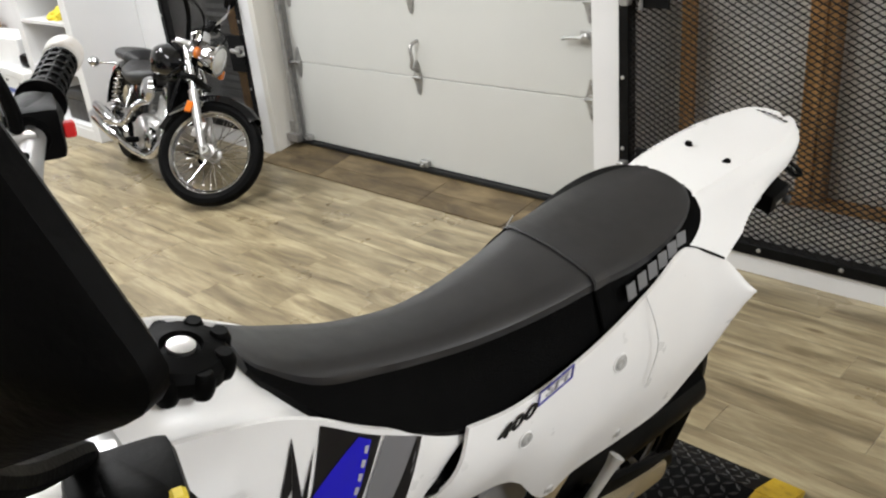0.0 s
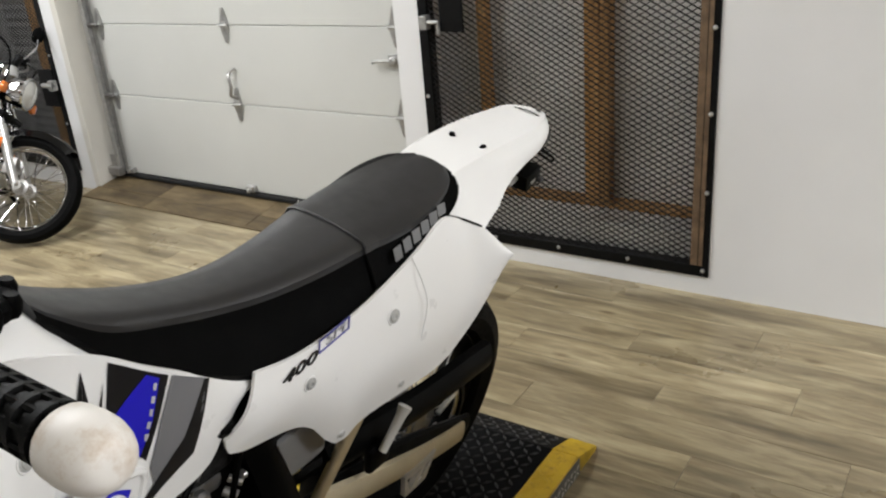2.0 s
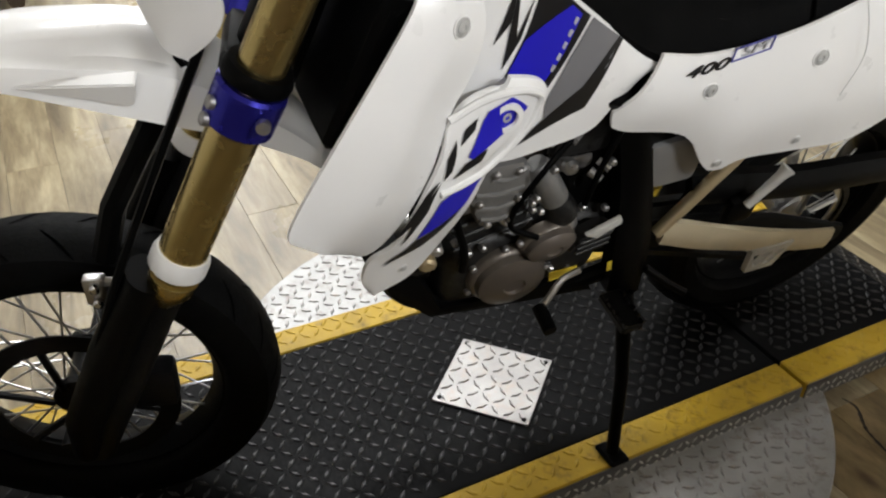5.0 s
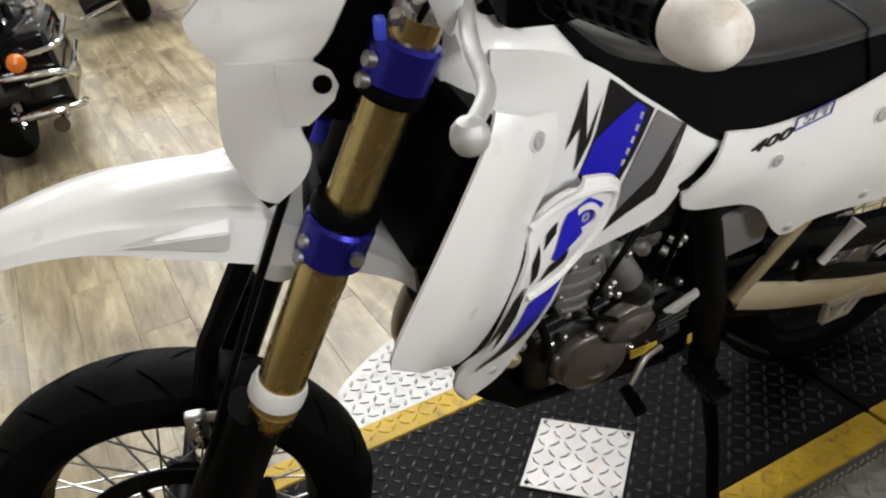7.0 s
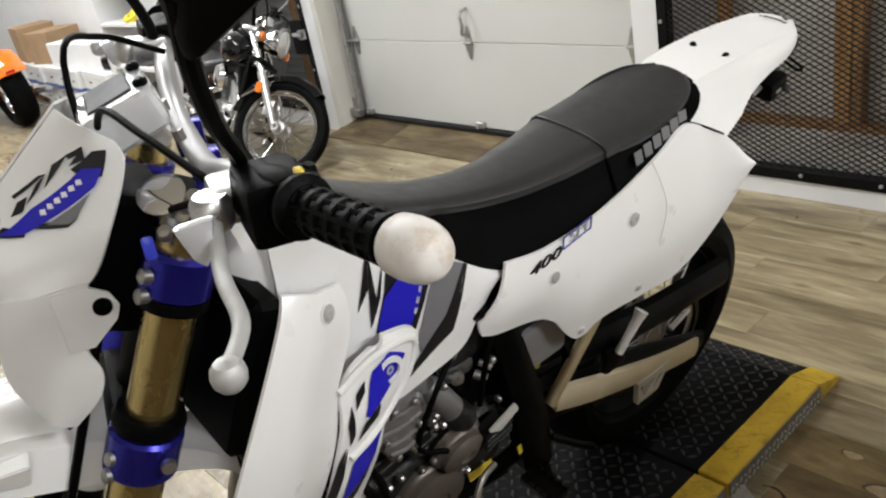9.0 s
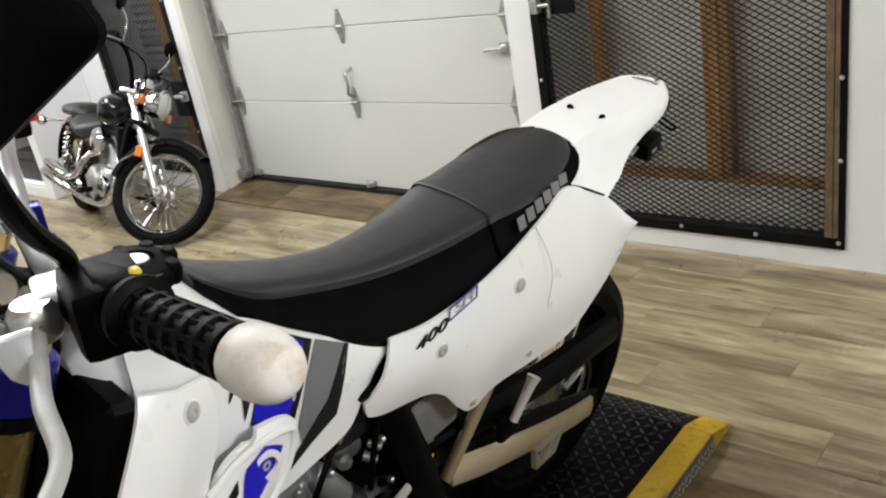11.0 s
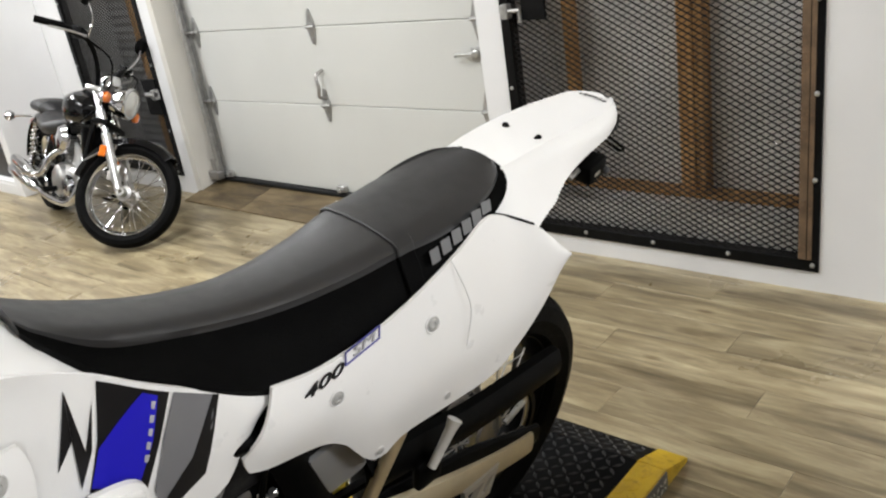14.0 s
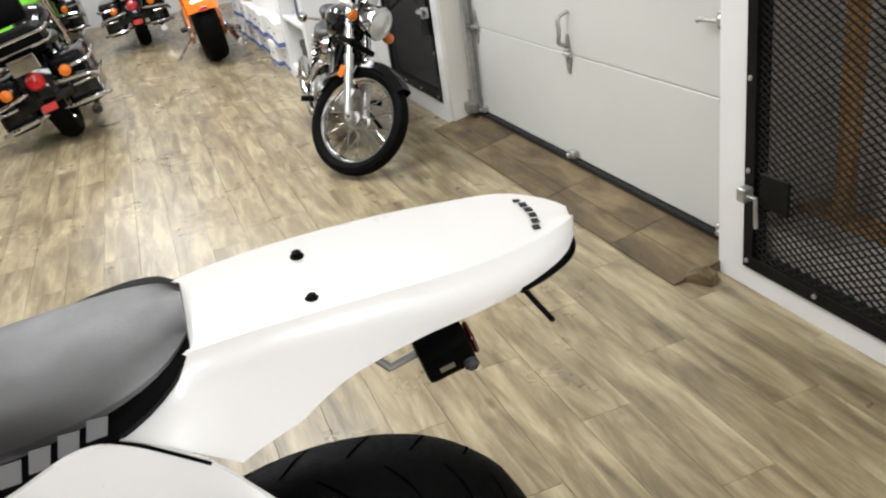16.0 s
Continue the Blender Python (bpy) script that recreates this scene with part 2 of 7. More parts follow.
def wood_material(name, dark, mid, light, per_piece, stretch=(1.2, 9.0, 9.0), rough=0.45, fine=70.0, per_spread=0.3):
    """Long-grained boards; per_piece: whether every board is an object or an island of a mesh."""
    m = bpy.data.materials.new(name)
    m.use_nodes = True
    nt = m.node_tree
    b = nt.nodes["Principled BSDF"]
    geo = nt.nodes.new("ShaderNodeNewGeometry")
    if per_piece:
        info = nt.nodes.new("ShaderNodeObjectInfo")
        rnd = info.outputs["Random"]
    else:
        rnd = geo.outputs["Random Per Island"]
    shift = nt.nodes.new("ShaderNodeVectorMath")
    shift.operation = "MULTIPLY_ADD"
    comb = nt.nodes.new("ShaderNodeCombineXYZ")
    for k in range(3):
        nt.links.new(rnd, comb.inputs[k])
    nt.links.new(comb.outputs[0], shift.inputs[0])
    shift.inputs[1].default_value = (37.0, 23.0, 11.0)
    nt.links.new(geo.outputs["Position"], shift.inputs[2])
    mp = nt.nodes.new("ShaderNodeVectorMath")
    mp.operation = "MULTIPLY"
    mp.inputs[1].default_value = stretch
    nt.links.new(shift.outputs[0], mp.inputs[0])

    def noise_node(scale, detail, rough_, dist=0.0, src=mp.outputs[0]):
        n = nt.nodes.new("ShaderNodeTexNoise")
        n.inputs["Scale"].default_value, n.inputs["Detail"].default_value, n.inputs["Roughness"].default_value, n.inputs["Distortion"].default_value = scale, detail, rough_, dist
        nt.links.new(src, n.inputs["Vector"])
        return n

    g1 = noise_node(1.3, 7, 0.62, 0.5)
    ramp = nt.nodes.new("ShaderNodeValToRGB")
    e = ramp.color_ramp.elements
    e[0].position, e[0].color = 0.31, (*dark, 1)
    e[1].position, e[1].color = 0.67, (*light, 1)
    k = e.new(0.48)
    k.color = (*mid, 1)
    nt.links.new(g1.outputs["Fac"], ramp.inputs["Fac"])
    g2 = noise_node(4.0, 9, 0.7)
    fine_ramp = nt.nodes.new("ShaderNodeValToRGB")
    fine_ramp.color_ramp.elements[0].position, fine_ramp.color_ramp.elements[0].color = 0.32, (0.7, 0.66, 0.6, 1)
    fine_ramp.color_ramp.elements[1].position, fine_ramp.color_ramp.elements[1].color = 0.62, (1, 1, 1, 1)
    nt.links.new(g2.outputs["Fac"], fine_ramp.inputs["Fac"])
    mul = nt.nodes.new("ShaderNodeMixRGB")
    mul.blend_type, mul.inputs["Fac"].default_value = "MULTIPLY", 0.8
    nt.links.new(ramp.outputs["Color"], mul.inputs["Color1"])
    nt.links.new(fine_ramp.outputs["Color"], mul.inputs["Color2"])
    tone = nt.nodes.new("ShaderNodeMapRange")
    tone.inputs["To Min"].default_value, tone.inputs["To Max"].default_value = 1 - per_spread * 0.5, 1 + per_spread * 0.35
    nt.links.new(rnd, tone.inputs["Value"])
    mul2 = nt.nodes.new("ShaderNodeVectorMath")
    mul2.operation = "SCALE"
    nt.links.new(mul.outputs["Color"], mul2.inputs[0])
    nt.links.new(tone.outputs["Result"], mul2.inputs["Scale"])
    # dark knots
    vor = nt.nodes.new("ShaderNodeTexVoronoi")
    vor.inputs["Scale"].default_value = 1.0
    kv = nt.nodes.new("ShaderNodeVectorMath")
    kv.operation = "MULTIPLY"
    kv.inputs[1].default_value = (2.6, 6.2, 6.2)
    nt.links.new(shift.outputs[0], kv.inputs[0])
    nt.links.new(kv.outputs[0], vor.inputs["Vector"])
    kr = nt.nodes.new("ShaderNodeValToRGB")
    kr.color_ramp.elements[0].position, kr.color_ramp.elements[0].color = 0.03, (0.4, 0.33, 0.25, 1)
    kr.color_ramp.elements[1].position, kr.color_ramp.elements[1].color = 0.11, (1, 1, 1, 1)
    nt.links.new(vor.outputs["Distance"], kr.inputs["Fac"])
    mul3 = nt.nodes.new("ShaderNodeMixRGB")
    mul3.blend_type, mul3.inputs["Fac"].default_value = "MULTIPLY", 0.85
    nt.links.new(mul2.outputs[0], mul3.inputs["Color1"])
    nt.links.new(kr.outputs["Color"], mul3.inputs["Color2"])
    nt.links.new(mul3.outputs["Color"], b.inputs["Base Color"])
    wide = noise_node(2.2, 5, 0.6, 0.0, geo.outputs["Position"])
    mr = nt.nodes.new("ShaderNodeMapRange")
    mr.inputs["From Min"].default_value, mr.inputs["From Max"].default_value = 0.3, 0.7
    mr.inputs["To Min"].default_value, mr.inputs["To Max"].default_value = rough * 0.8, rough * 1.25
    nt.links.new(wide.outputs["Fac"], mr.inputs["Value"])
    nt.links.new(mr.outputs["Result"], b.inputs["Roughness"])
    bp = nt.nodes.new("ShaderNodeBump")
    bp.inputs["Strength"].default_value, bp.inputs["Distance"].default_value = 0.25, 0.0015
    nt.links.new(g2.outputs["Fac"], bp.inputs["Height"])
    nt.links.new(bp.outputs["Normal"], b.inputs["Normal"])
    return m


FLOOR_TONES = ((0.13, 0.102, 0.06), (0.265, 0.215, 0.13), (0.45, 0.385, 0.245))
M_PLANK = wood_material("vinyl_plank", *FLOOR_TONES, True, stretch=(1.8, 12.0, 12.0), per_spread=0.24, rough=0.3)
# darker rustic boards; part of their darkness is floor shade put into colour
M_SHADED_RUSTIC = wood_material("shaded_rustic_plank", (0.075, 0.05, 0.019), (0.185, 0.13, 0.054), (0.34, 0.255, 0.125), True, stretch=(2.6, 8.0, 8.0), per_spread=0.2, rough=0.3)
M_PLANKS = wood_material("vinyl_planks_far", *FLOOR_TONES, False, stretch=(1.8, 12.0, 12.0), per_spread=0.24, rough=0.3)
M_RAMPWOOD = wood_material("worn_ramp_board", (0.04, 0.026, 0.011), (0.105, 0.074, 0.034), (0.2, 0.148, 0.078), True, stretch=(2.0, 7.0, 7.0), rough=0.6)
M_STUD = wood_material("stud_timber", (0.42, 0.21, 0.07), (0.66, 0.36, 0.13), (0.8, 0.48, 0.2), True, stretch=(14, 14, 1.2), rough=0.6)
M_SUB = material("subfloor", (0.05, 0.04, 0.03), 0.9, spec=0.1)
M_WALL = material("white_wall_paint", (0.70, 0.70, 0.70), 0.55, vary=0.03, scale=2.5, bump=0.15, bump_scale=160)
# for the added partition: brown, so that it bounces little light
M_PARTITION = material("brown_shading_partition", (0.13, 0.09, 0.055), 0.6, vary=0.12, scale=3, bump=0.1)
M_JAMB = material("cream_jamb_paint", (0.60, 0.58, 0.53), 0.5, vary=0.05, scale=3, bump=0.1)
M_CEIL = material("ceiling_white", (0.75, 0.74, 0.72), 0.8, vary=0.03)
M_DOOR = material("door_enamel", (0.54, 0.545, 0.52), 0.42, vary=0.03, scale=1.6, bump=0.12, bump_scale=220)
M_GALV = material("galvanised_steel", (0.42, 0.42, 0.41), 0.42, 0.85, vary=0.2, scale=30)
M_BLACKSTEEL = material("black_steel", (0.006, 0.006, 0.0062), 0.45, 0.3, vary=0.3, scale=14, bump=0.2, dust=(0.012, 0.012, 0.012), spec=0.12)
M_MESH = material("dark_mesh_steel", (0.014, 0.0135, 0.013), 0.5, 0.0, spec=0.15, vary=0.2, scale=10)
M_RUST = material("rusty_steel", (0.13, 0.085, 0.05), 0.6, 0.2, vary=0.35, scale=18, bump=0.3, dust=(0.22, 0.13, 0.07))
M_SEAL = material("rubber_seal", (0.02, 0.02, 0.02), 0.7, spec=0.1)
M_FOIL = material("silver_sheet", (0.84, 0.83, 0.82), 0.42, 0.2, vary=0.18, scale=3, bump=0.5, bump_scale=9)
M_DECK = material("deck_black", (0.006, 0.006, 0.0063), 0.4, 0.0, vary=0.3, scale=8, bump=0.2, dust=(0.006, 0.006, 0.0062), spec=0.04)
# deck black made paler: the light caught by the lugs is in the colour
M_LUG = material("lit_lug_black", (0.034, 0.034, 0.035), 0.34, 0.4, vary=0.3, scale=20, bump=0.1, spec=0.45)
M_MIRROR = material("mirror_silver", (0.9, 0.9, 0.9), 0.02, 1.0, vary=0.0)
M_YELLOW = material("deck_yellow", (0.52, 0.335, 0.013), 0.55, 0.0, vary=0.18, scale=9, bump=0.3, bump_scale=60, dust=(0.16, 0.1, 0.012))
M_ALUPLATE = material("aluminium_plate", (0.38, 0.37, 0.36), 0.42, 0.6, vary=0.14, scale=12, bump=0.1, dust=(0.42, 0.34, 0.27))
M_DISC = material("worn_grey_plate", (0.4, 0.398, 0.39), 0.45, 0.5, vary=0.15, scale=9, bump=0.1, dust=(0.2, 0.17, 0.13))
M_WHITE = material("white_plastic", (0.83, 0.825, 0.815), 0.3, vary=0.02, scale=5, bump=0.03, bump_scale=300, coat=0.25)
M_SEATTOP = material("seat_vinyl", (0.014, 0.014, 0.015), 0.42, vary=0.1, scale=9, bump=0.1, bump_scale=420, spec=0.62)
# seat vinyl again, with the shade of the flanks put into its colour
M_SEATSIDE = material("shaded_seat_vinyl", (0.0015, 0.0015, 0.0015), 0.55, vary=0.1, bump=0.4, bump_scale=500, spec=0.04)
M_BLACK = material("black_plastic", (0.002, 0.002, 0.002), 0.42, vary=0.2, bump=0.15, bump_scale=260, spec=0.05)
M_GLOSS = material("black_gloss_paint", (0.004, 0.004, 0.0045), 0.1, vary=0.1, coat=0.18, spec=0.2)
M_RUBBER = material("tyre_rubber", (0.003, 0.003, 0.003), 0.6, vary=0.25, scale=20, bump=0.3, bump_scale=200, spec=0.05)
M_GROOVE = material("tread_groove", (0.001, 0.001, 0.001), 0.9, spec=0)
M_GOLD = material("gold_anodised", (0.46, 0.35, 0.14), 0.25, 0.95, vary=0.06, scale=10)
M_ALLOY = material("gold_tinted_alloy", (0.63, 0.52, 0.33), 0.42, 0.75, vary=0.1, scale=12)
M_BLUE = material("blue_anodised", (0.02, 0.018, 0.26), 0.25, 0.7, vary=0.1)
M_BLUEINK = material("blue_graphic", (0.014, 0.011, 0.46), 0.4, vary=0.05, coat=0.1)
M_BLACKINK = material("black_graphic", (0.006, 0.006, 0.007), 0.4, vary=0.05, coat=0.08)
M_GREYINK = material("grey_graphic", (0.17, 0.17, 0.18), 0.35, vary=0.05, coat=0.3)
M_SILVERINK = material("silver_print", (0.42, 0.42, 0.43), 0.5, vary=0.05)
M_SIDE = material("dark_side_steel", (0.16, 0.155, 0.15), 0.4, 0.6, vary=0.2, scale=20)
M_MARK = material("grey_print", (0.13, 0.13, 0.133), 0.5, vary=0.06)
M_PALEBLUE = material("pale_blue_print", (0.10, 0.10, 0.36), 0.45, vary=0.05)
M_ENGINE = material("engine_casting", (0.022, 0.0215, 0.021), 0.36, 0.45, vary=0.3, scale=14, bump=0.3, bump_scale=150, dust=(0.05, 0.047, 0.043), spec=0.3)
M_COVER = material("engine_cover_bronze", (0.12, 0.102, 0.086), 0.38, 0.45, vary=0.15, scale=12)
M_HEAD = material("grey_cast_alloy", (0.22, 0.216, 0.21), 0.42, 0.45, vary=0.2, scale=16, bump=0.25, bump_scale=150)
M_PALE = material("pale_alloy", (0.55, 0.54, 0.51), 0.45, 0.15, vary=0.12, scale=14)
M_BAREND = material("scuffed_white_plastic", (0.76, 0.73, 0.69), 0.4, vary=0.05, scale=9, dust=(0.5, 0.38, 0.27))
M_PALEGOLD = material("pale_gold_alloy", (0.60, 0.52, 0.36), 0.5, 0.25, vary=0.08, scale=12)
M_ALU = material("bare_aluminium", (0.48, 0.475, 0.465), 0.3, 0.9, vary=0.12, scale=16)
M_CHROME = material("chrome", (0.6, 0.6, 0.61), 0.07, 1.0, vary=0.03)
M_SILVER = material("silver_plastic", (0.72, 0.73, 0.75), 0.22, 0.35, vary=0.06, coat=0.5)
M_BAR = material("grey_bar_paint", (0.34, 0.34, 0.34), 0.35, 0.5, vary=0.08)
M_STEEL = material("dull_steel", (0.36, 0.35, 0.34), 0.4, 0.85, vary=0.2, scale=20)
M_GREYRIM = material("white_plastic_recess", (0.6, 0.6, 0.59), 0.4, vary=0.03)
M_BOLT = material("zinc_bolt", (0.5, 0.5, 0.49), 0.5, 0.4, vary=0.1, scale=60)
M_AMBER = material("amber_lens", (0.62, 0.15, 0.012), 0.15, vary=0.05, coat=0.6)
M_RED = material("red_lens", (0.45, 0.01, 0.012), 0.15, vary=0.05, coat=0.6)
M_DARKRED = material("dark_red_lens", (0.06, 0.004, 0.005), 0.2, vary=0.05, coat=0.5)
M_CORR = material("pale_corrugated_sheet", (0.42, 0.42, 0.42), 0.5, 0.1, vary=0.1, scale=5)
M_LENS = material("headlamp_glass", (0.62, 0.62, 0.60), 0.08, 0.25, vary=0.05, coat=0.8)
M_ORANGE = material("orange_paint", (0.72, 0.16, 0.012), 0.1, vary=0.05, coat=1.0)
M_GREEN = material("green_paint", (0.12, 0.42, 0.03), 0.15, vary=0.05, coat=0.8)
M_BOX = material("white_carton", (0.72, 0.72, 0.71), 0.7, vary=0.05, scale=4, bump=0.1)
M_BOXBLUE = material("blue_carton_print", (0.10, 0.14, 0.33), 0.7, vary=0.1)
M_KRAFT = material("brown_cardboard", (0.34, 0.22, 0.12), 0.8, vary=0.12, scale=6)
M_YELLOWCLOTH = material("yellow_cloth", (0.72, 0.58, 0.05), 0.9, vary=0.1)
M_CASE = material("dark_grey_case", (0.04, 0.04, 0.042), 0.55, vary=0.15)
M_NAVY = material("navy_bottle", (0.03, 0.05, 0.16), 0.3, vary=0.1)
M_CRACK = material("dark_crack", (0.02, 0.014, 0.008), 0.8, vary=0.3, scale=40)
M_KNOT = material("pale_knot", (0.40, 0.31, 0.19), 0.5, vary=0.25, scale=40)
M_KNOTRIM = material("dark_knot_rim", (0.10, 0.065, 0.035), 0.5, vary=0.3, scale=40)
M_TAN = material("grey_frame_paint", (0.28, 0.28, 0.28), 0.4, 0.4, vary=0.1)
M_YELLOWINK = material("yellow_tag", (0.75, 0.58, 0.05), 0.5)
M_REDPLASTIC = material("red_switch", (0.6, 0.02, 0.02), 0.35)
M_DIFFUSER = material("lamp_diffuser", (0.85, 0.85, 0.83), 0.5, emit=(1.0, 0.97, 0.95), strength=6.0)

# ---- the room ----
WALL_Y, DOOR_Y, LEFT_Y = -0.05, 0.035, -0.11
X_L, X_R, Y_B = -10.5, 9.0, -6.2
DOOR_X0, DOOR_X1 = -2.2, 0.06
CAGE_X0, CAGE_X1, CAGE_Z0, CAGE_Z1 = 0.187, 1.391, 0.075, 2.25
CAGE2_X0, CAGE2_X1, CAGE2_Z0, CAGE2_Z1 = -3.32, -2.352, 0.11, 2.25


def structure(name, bm, mat, label, category="wall", smooth=0):
    return solo(name, bm, mat, label, category, kind="structure", smooth=smooth)


structure("ground", boxed((X_L - 0.2, Y_B - 0.2, -0.16), (X_R + 0.2, 0.9, -0.004)), M_SUB, "dark subfloor under the vinyl planks", "floor")
ceiling_bm = boxed((X_L - 0.2, Y_B - 0.2, CEIL), (X_R + 0.2, 0.9, CEIL + 0.12))
structure("ceiling", ceiling_bm, M_CEIL, "plain white painted ceiling of the shop", "ceiling")

# wall with the garage door and the mesh screens: pieces round the openings
WALL_BACK = 0.62
bm = bmesh.new()
box(bm, (CAGE_X1, WALL_Y, 0), (X_R, WALL_BACK, CEIL))
box(bm, (DOOR_X1, WALL_Y, 0), (CAGE_X0, WALL_BACK, CEIL))
box(bm, (CAGE_X0, WALL_Y, 0), (CAGE_X1, WALL_BACK, CAGE_Z0))
box(bm, (CAGE_X0, WALL_Y, CAGE_Z1), (CAGE_X1, WALL_BACK, CEIL))
box(bm, (DOOR_X0, WALL_Y, 2.2), (DOOR_X1, WALL_BACK, CEIL))
structure("wall_east", bm, M_WALL, "white painted wall round the garage door and mesh screen")
bm = bmesh.new()
box(bm, (CAGE2_X1, LEFT_Y, 0), (-2.25, WALL_BACK, CEIL))
box(bm, (CAGE2_X0, LEFT_Y, 0), (CAGE2_X1, WALL_BACK, CAGE2_Z0))
box(bm, (CAGE2_X0, LEFT_Y, CAGE2_Z1), (CAGE2_X1, WALL_BACK, CEIL))
box(bm, (X_L, LEFT_Y, 0), (CAGE2_X0, WALL_BACK, CEIL))
structure("wall_north", bm, M_WALL, "white painted wall beyond the garage door")
jamb = structure("trim", boxed((-2.25, LEFT_Y, 0), (DOOR_X0, WALL_BACK, CEIL)), M_JAMB, "cream painted door jamb beside the track", "trim")
structure("wall_south", boxed((X_L - 0.15, Y_B - 0.15, 0), (X_R + 0.15, Y_B, CEIL)), M_WALL, "plain white back wall of the shop")
structure("wall_west", boxed((X_L - 0.15, Y_B, 0), (X_L, WALL_BACK, CEIL)), M_WALL, "plain white end wall of the shop")
# unseen low wall, added to keep the east lamps off floor and lift
structure("shading_partition", boxed((2.5, Y_B, 0), (2.62, -1.05, 1.2), 0.004), M_PARTITION, "unseen brown half-height partition added to shade the floor")
structure("wall_far", boxed((X_R, Y_B, 0), (X_R + 0.15, WALL_BACK, CEIL)), M_WALL, "plain white side wall of the shop")
structure("backdrop", boxed((X_L, WALL_BACK, 0), (X_R, WALL_BACK + 0.1, CEIL)), M_FOIL, "silver sheathing closing the wall cavity", "wall")

# bodies for the unseen ceiling lights
for lx, ly, watts in LAMPS:
    lamp = thing("unseen_ceiling_light", "unseen white ceiling light with glowing diffuser, added to light the shop", "ceiling light", Matrix.Translation((lx, ly, CEIL)), "ceiling lights")
    part("frame", boxed((-0.28, -0.63, -0.05), (0.28, 0.63, 0.0), 0.008), M_WHITE, lamp)
    part("diffuser", boxed((-0.25, -0.6, -0.07), (0.25, 0.6, -0.052), 0.005), M_DIFFUSER, lamp)

# garage door
door = thing("door_1", "white steel sectional garage door, closed, with hinges", "garage door", Matrix.Translation((0, DOOR_Y, 0)), kind="structure")
JOINTS = [0.085, 0.558, 0.955, 1.36, 1.765, 2.2]
for z0, z1 in zip(JOINTS, JOINTS[1:]):
    bm = boxed((DOOR_X0 + 0.01, 0, z0 + 0.0015), (DOOR_X1 - 0.005, 0.045, z1 - 0.0015), 0.003)
    part("panel", bm, M_DOOR, door)


def hinge():
    bm = boxed((-0.013, -0.012, -0.02), (0.013, -0.002, 0.02), 0.002)
    tube(bm, [(-0.03, -0.012, 0), (0.03, -0.012, 0)], 0.0085, 10)
    for s in (1, -1):
        merge(bm, prism([(-0.03, 0.006 * s), (0.03, 0.006 * s), (0.008, 0.085 * s), (-0.008, 0.085 * s)][::s], 0.005, Matrix.Translation((0, -0.0045, 0))))
        for zz in (0.03, 0.062):
            lathe(bm, [(0.0055, 0), (0.0045, 0.004)], (0, -0.007, zz * s), (0, -1, 0), 8)
    return bm


hinge_first = None
for z in JOINTS[1:-1]:
    for x in (-2.05, -1.045, 0.0):
        if hinge_first is None:
            hinge_first = part("hinge", hinge(), M_GALV, door, "galvanised steel hinge")
            hinge_first.location = (x, 0, z)
        else:
            h = hinge_first.copy()
            scene.collection.objects.link(h)
            h.location = (x, 0, z)
handle = part("handle", tubed([(-1.035, -0.002, 0.595), (-1.035, -0.05, 0.615), (-1.02, -0.055, 0.66), (-1.03, -0.05, 0.72), (-1.03, -0.002, 0.74)], 0.009, 8, 5), M_STEEL, door, "curved steel lift handle")
bm = boxed((-0.05, -0.012, 0.785), (0.02, -0.001, 0.84), 0.003)
tube(bm, [(-0.02, -0.02, 0.812), (-0.11, -0.03, 0.812), (-0.125, -0.03, 0.806)], 0.008, 8)
lathe(bm, [(0.02, 0), (0.02, 0.014), (0.012, 0.02)], (-0.02, -0.01, 0.812), (0, -1, 0), 14)
part("latch", bm, M_GALV, door, "galvanised slide latch")
for x in (-2.05, -1.045, 0.0):
    bm = boxed((x - 0.03, -0.03, 0.09), (x + 0.03, -0.001, 0.125), 0.003)
    box(bm, (x - 0.012, -0.045, 0.094), (x + 0.012, -0.02, 0.112), 0.002)
    part("bracket", bm, M_GALV, door)
part("bottom_seal", boxed((DOOR_X0 + 0.01, -0.02, 0.058), (DOOR_X1 - 0.005, 0.03, 0.085), 0.006), M_SEAL, door, "black rubber bottom seal")
for x, s in ((-2.12, 1),):
    bm = boxed((x - 0.004, -0.055, 0.1), (x, 0.0, 2.2))
    box(bm, (x, -0.055, 0.1), (x + 0.028 * s, -0.051, 2.2))
    box(bm, (x, -0.012, 0.1), (x + 0.028 * s, -0.008, 2.2))
    part("track", bm, M_GALV, door, "galvanised roller track")
    for z in JOINTS[1:-1]:
        part("roller", tubed([(x - 0.0, -0.032, z), (x + 0.07, -0.02, z)], 0.01, 10), M_STEEL, door)
    bm = boxed((x - 0.06, -0.05, 0.1), (x - 0.002, -0.044, 0.2), 0.002)
    box(bm, (x - 0.07, -0.08, 0.08), (x + 0.03, -0.03, 0.13), 0.004)
    part("track_foot", bm, M_STEEL, door)

# wooden threshold ramp, made of boards
ramp = thing("threshold_ramp", "dark worn wooden threshold ramp before the garage door", "ramp", kind="structure")
random.seed(4)
x = DOOR_X0 - 0.02
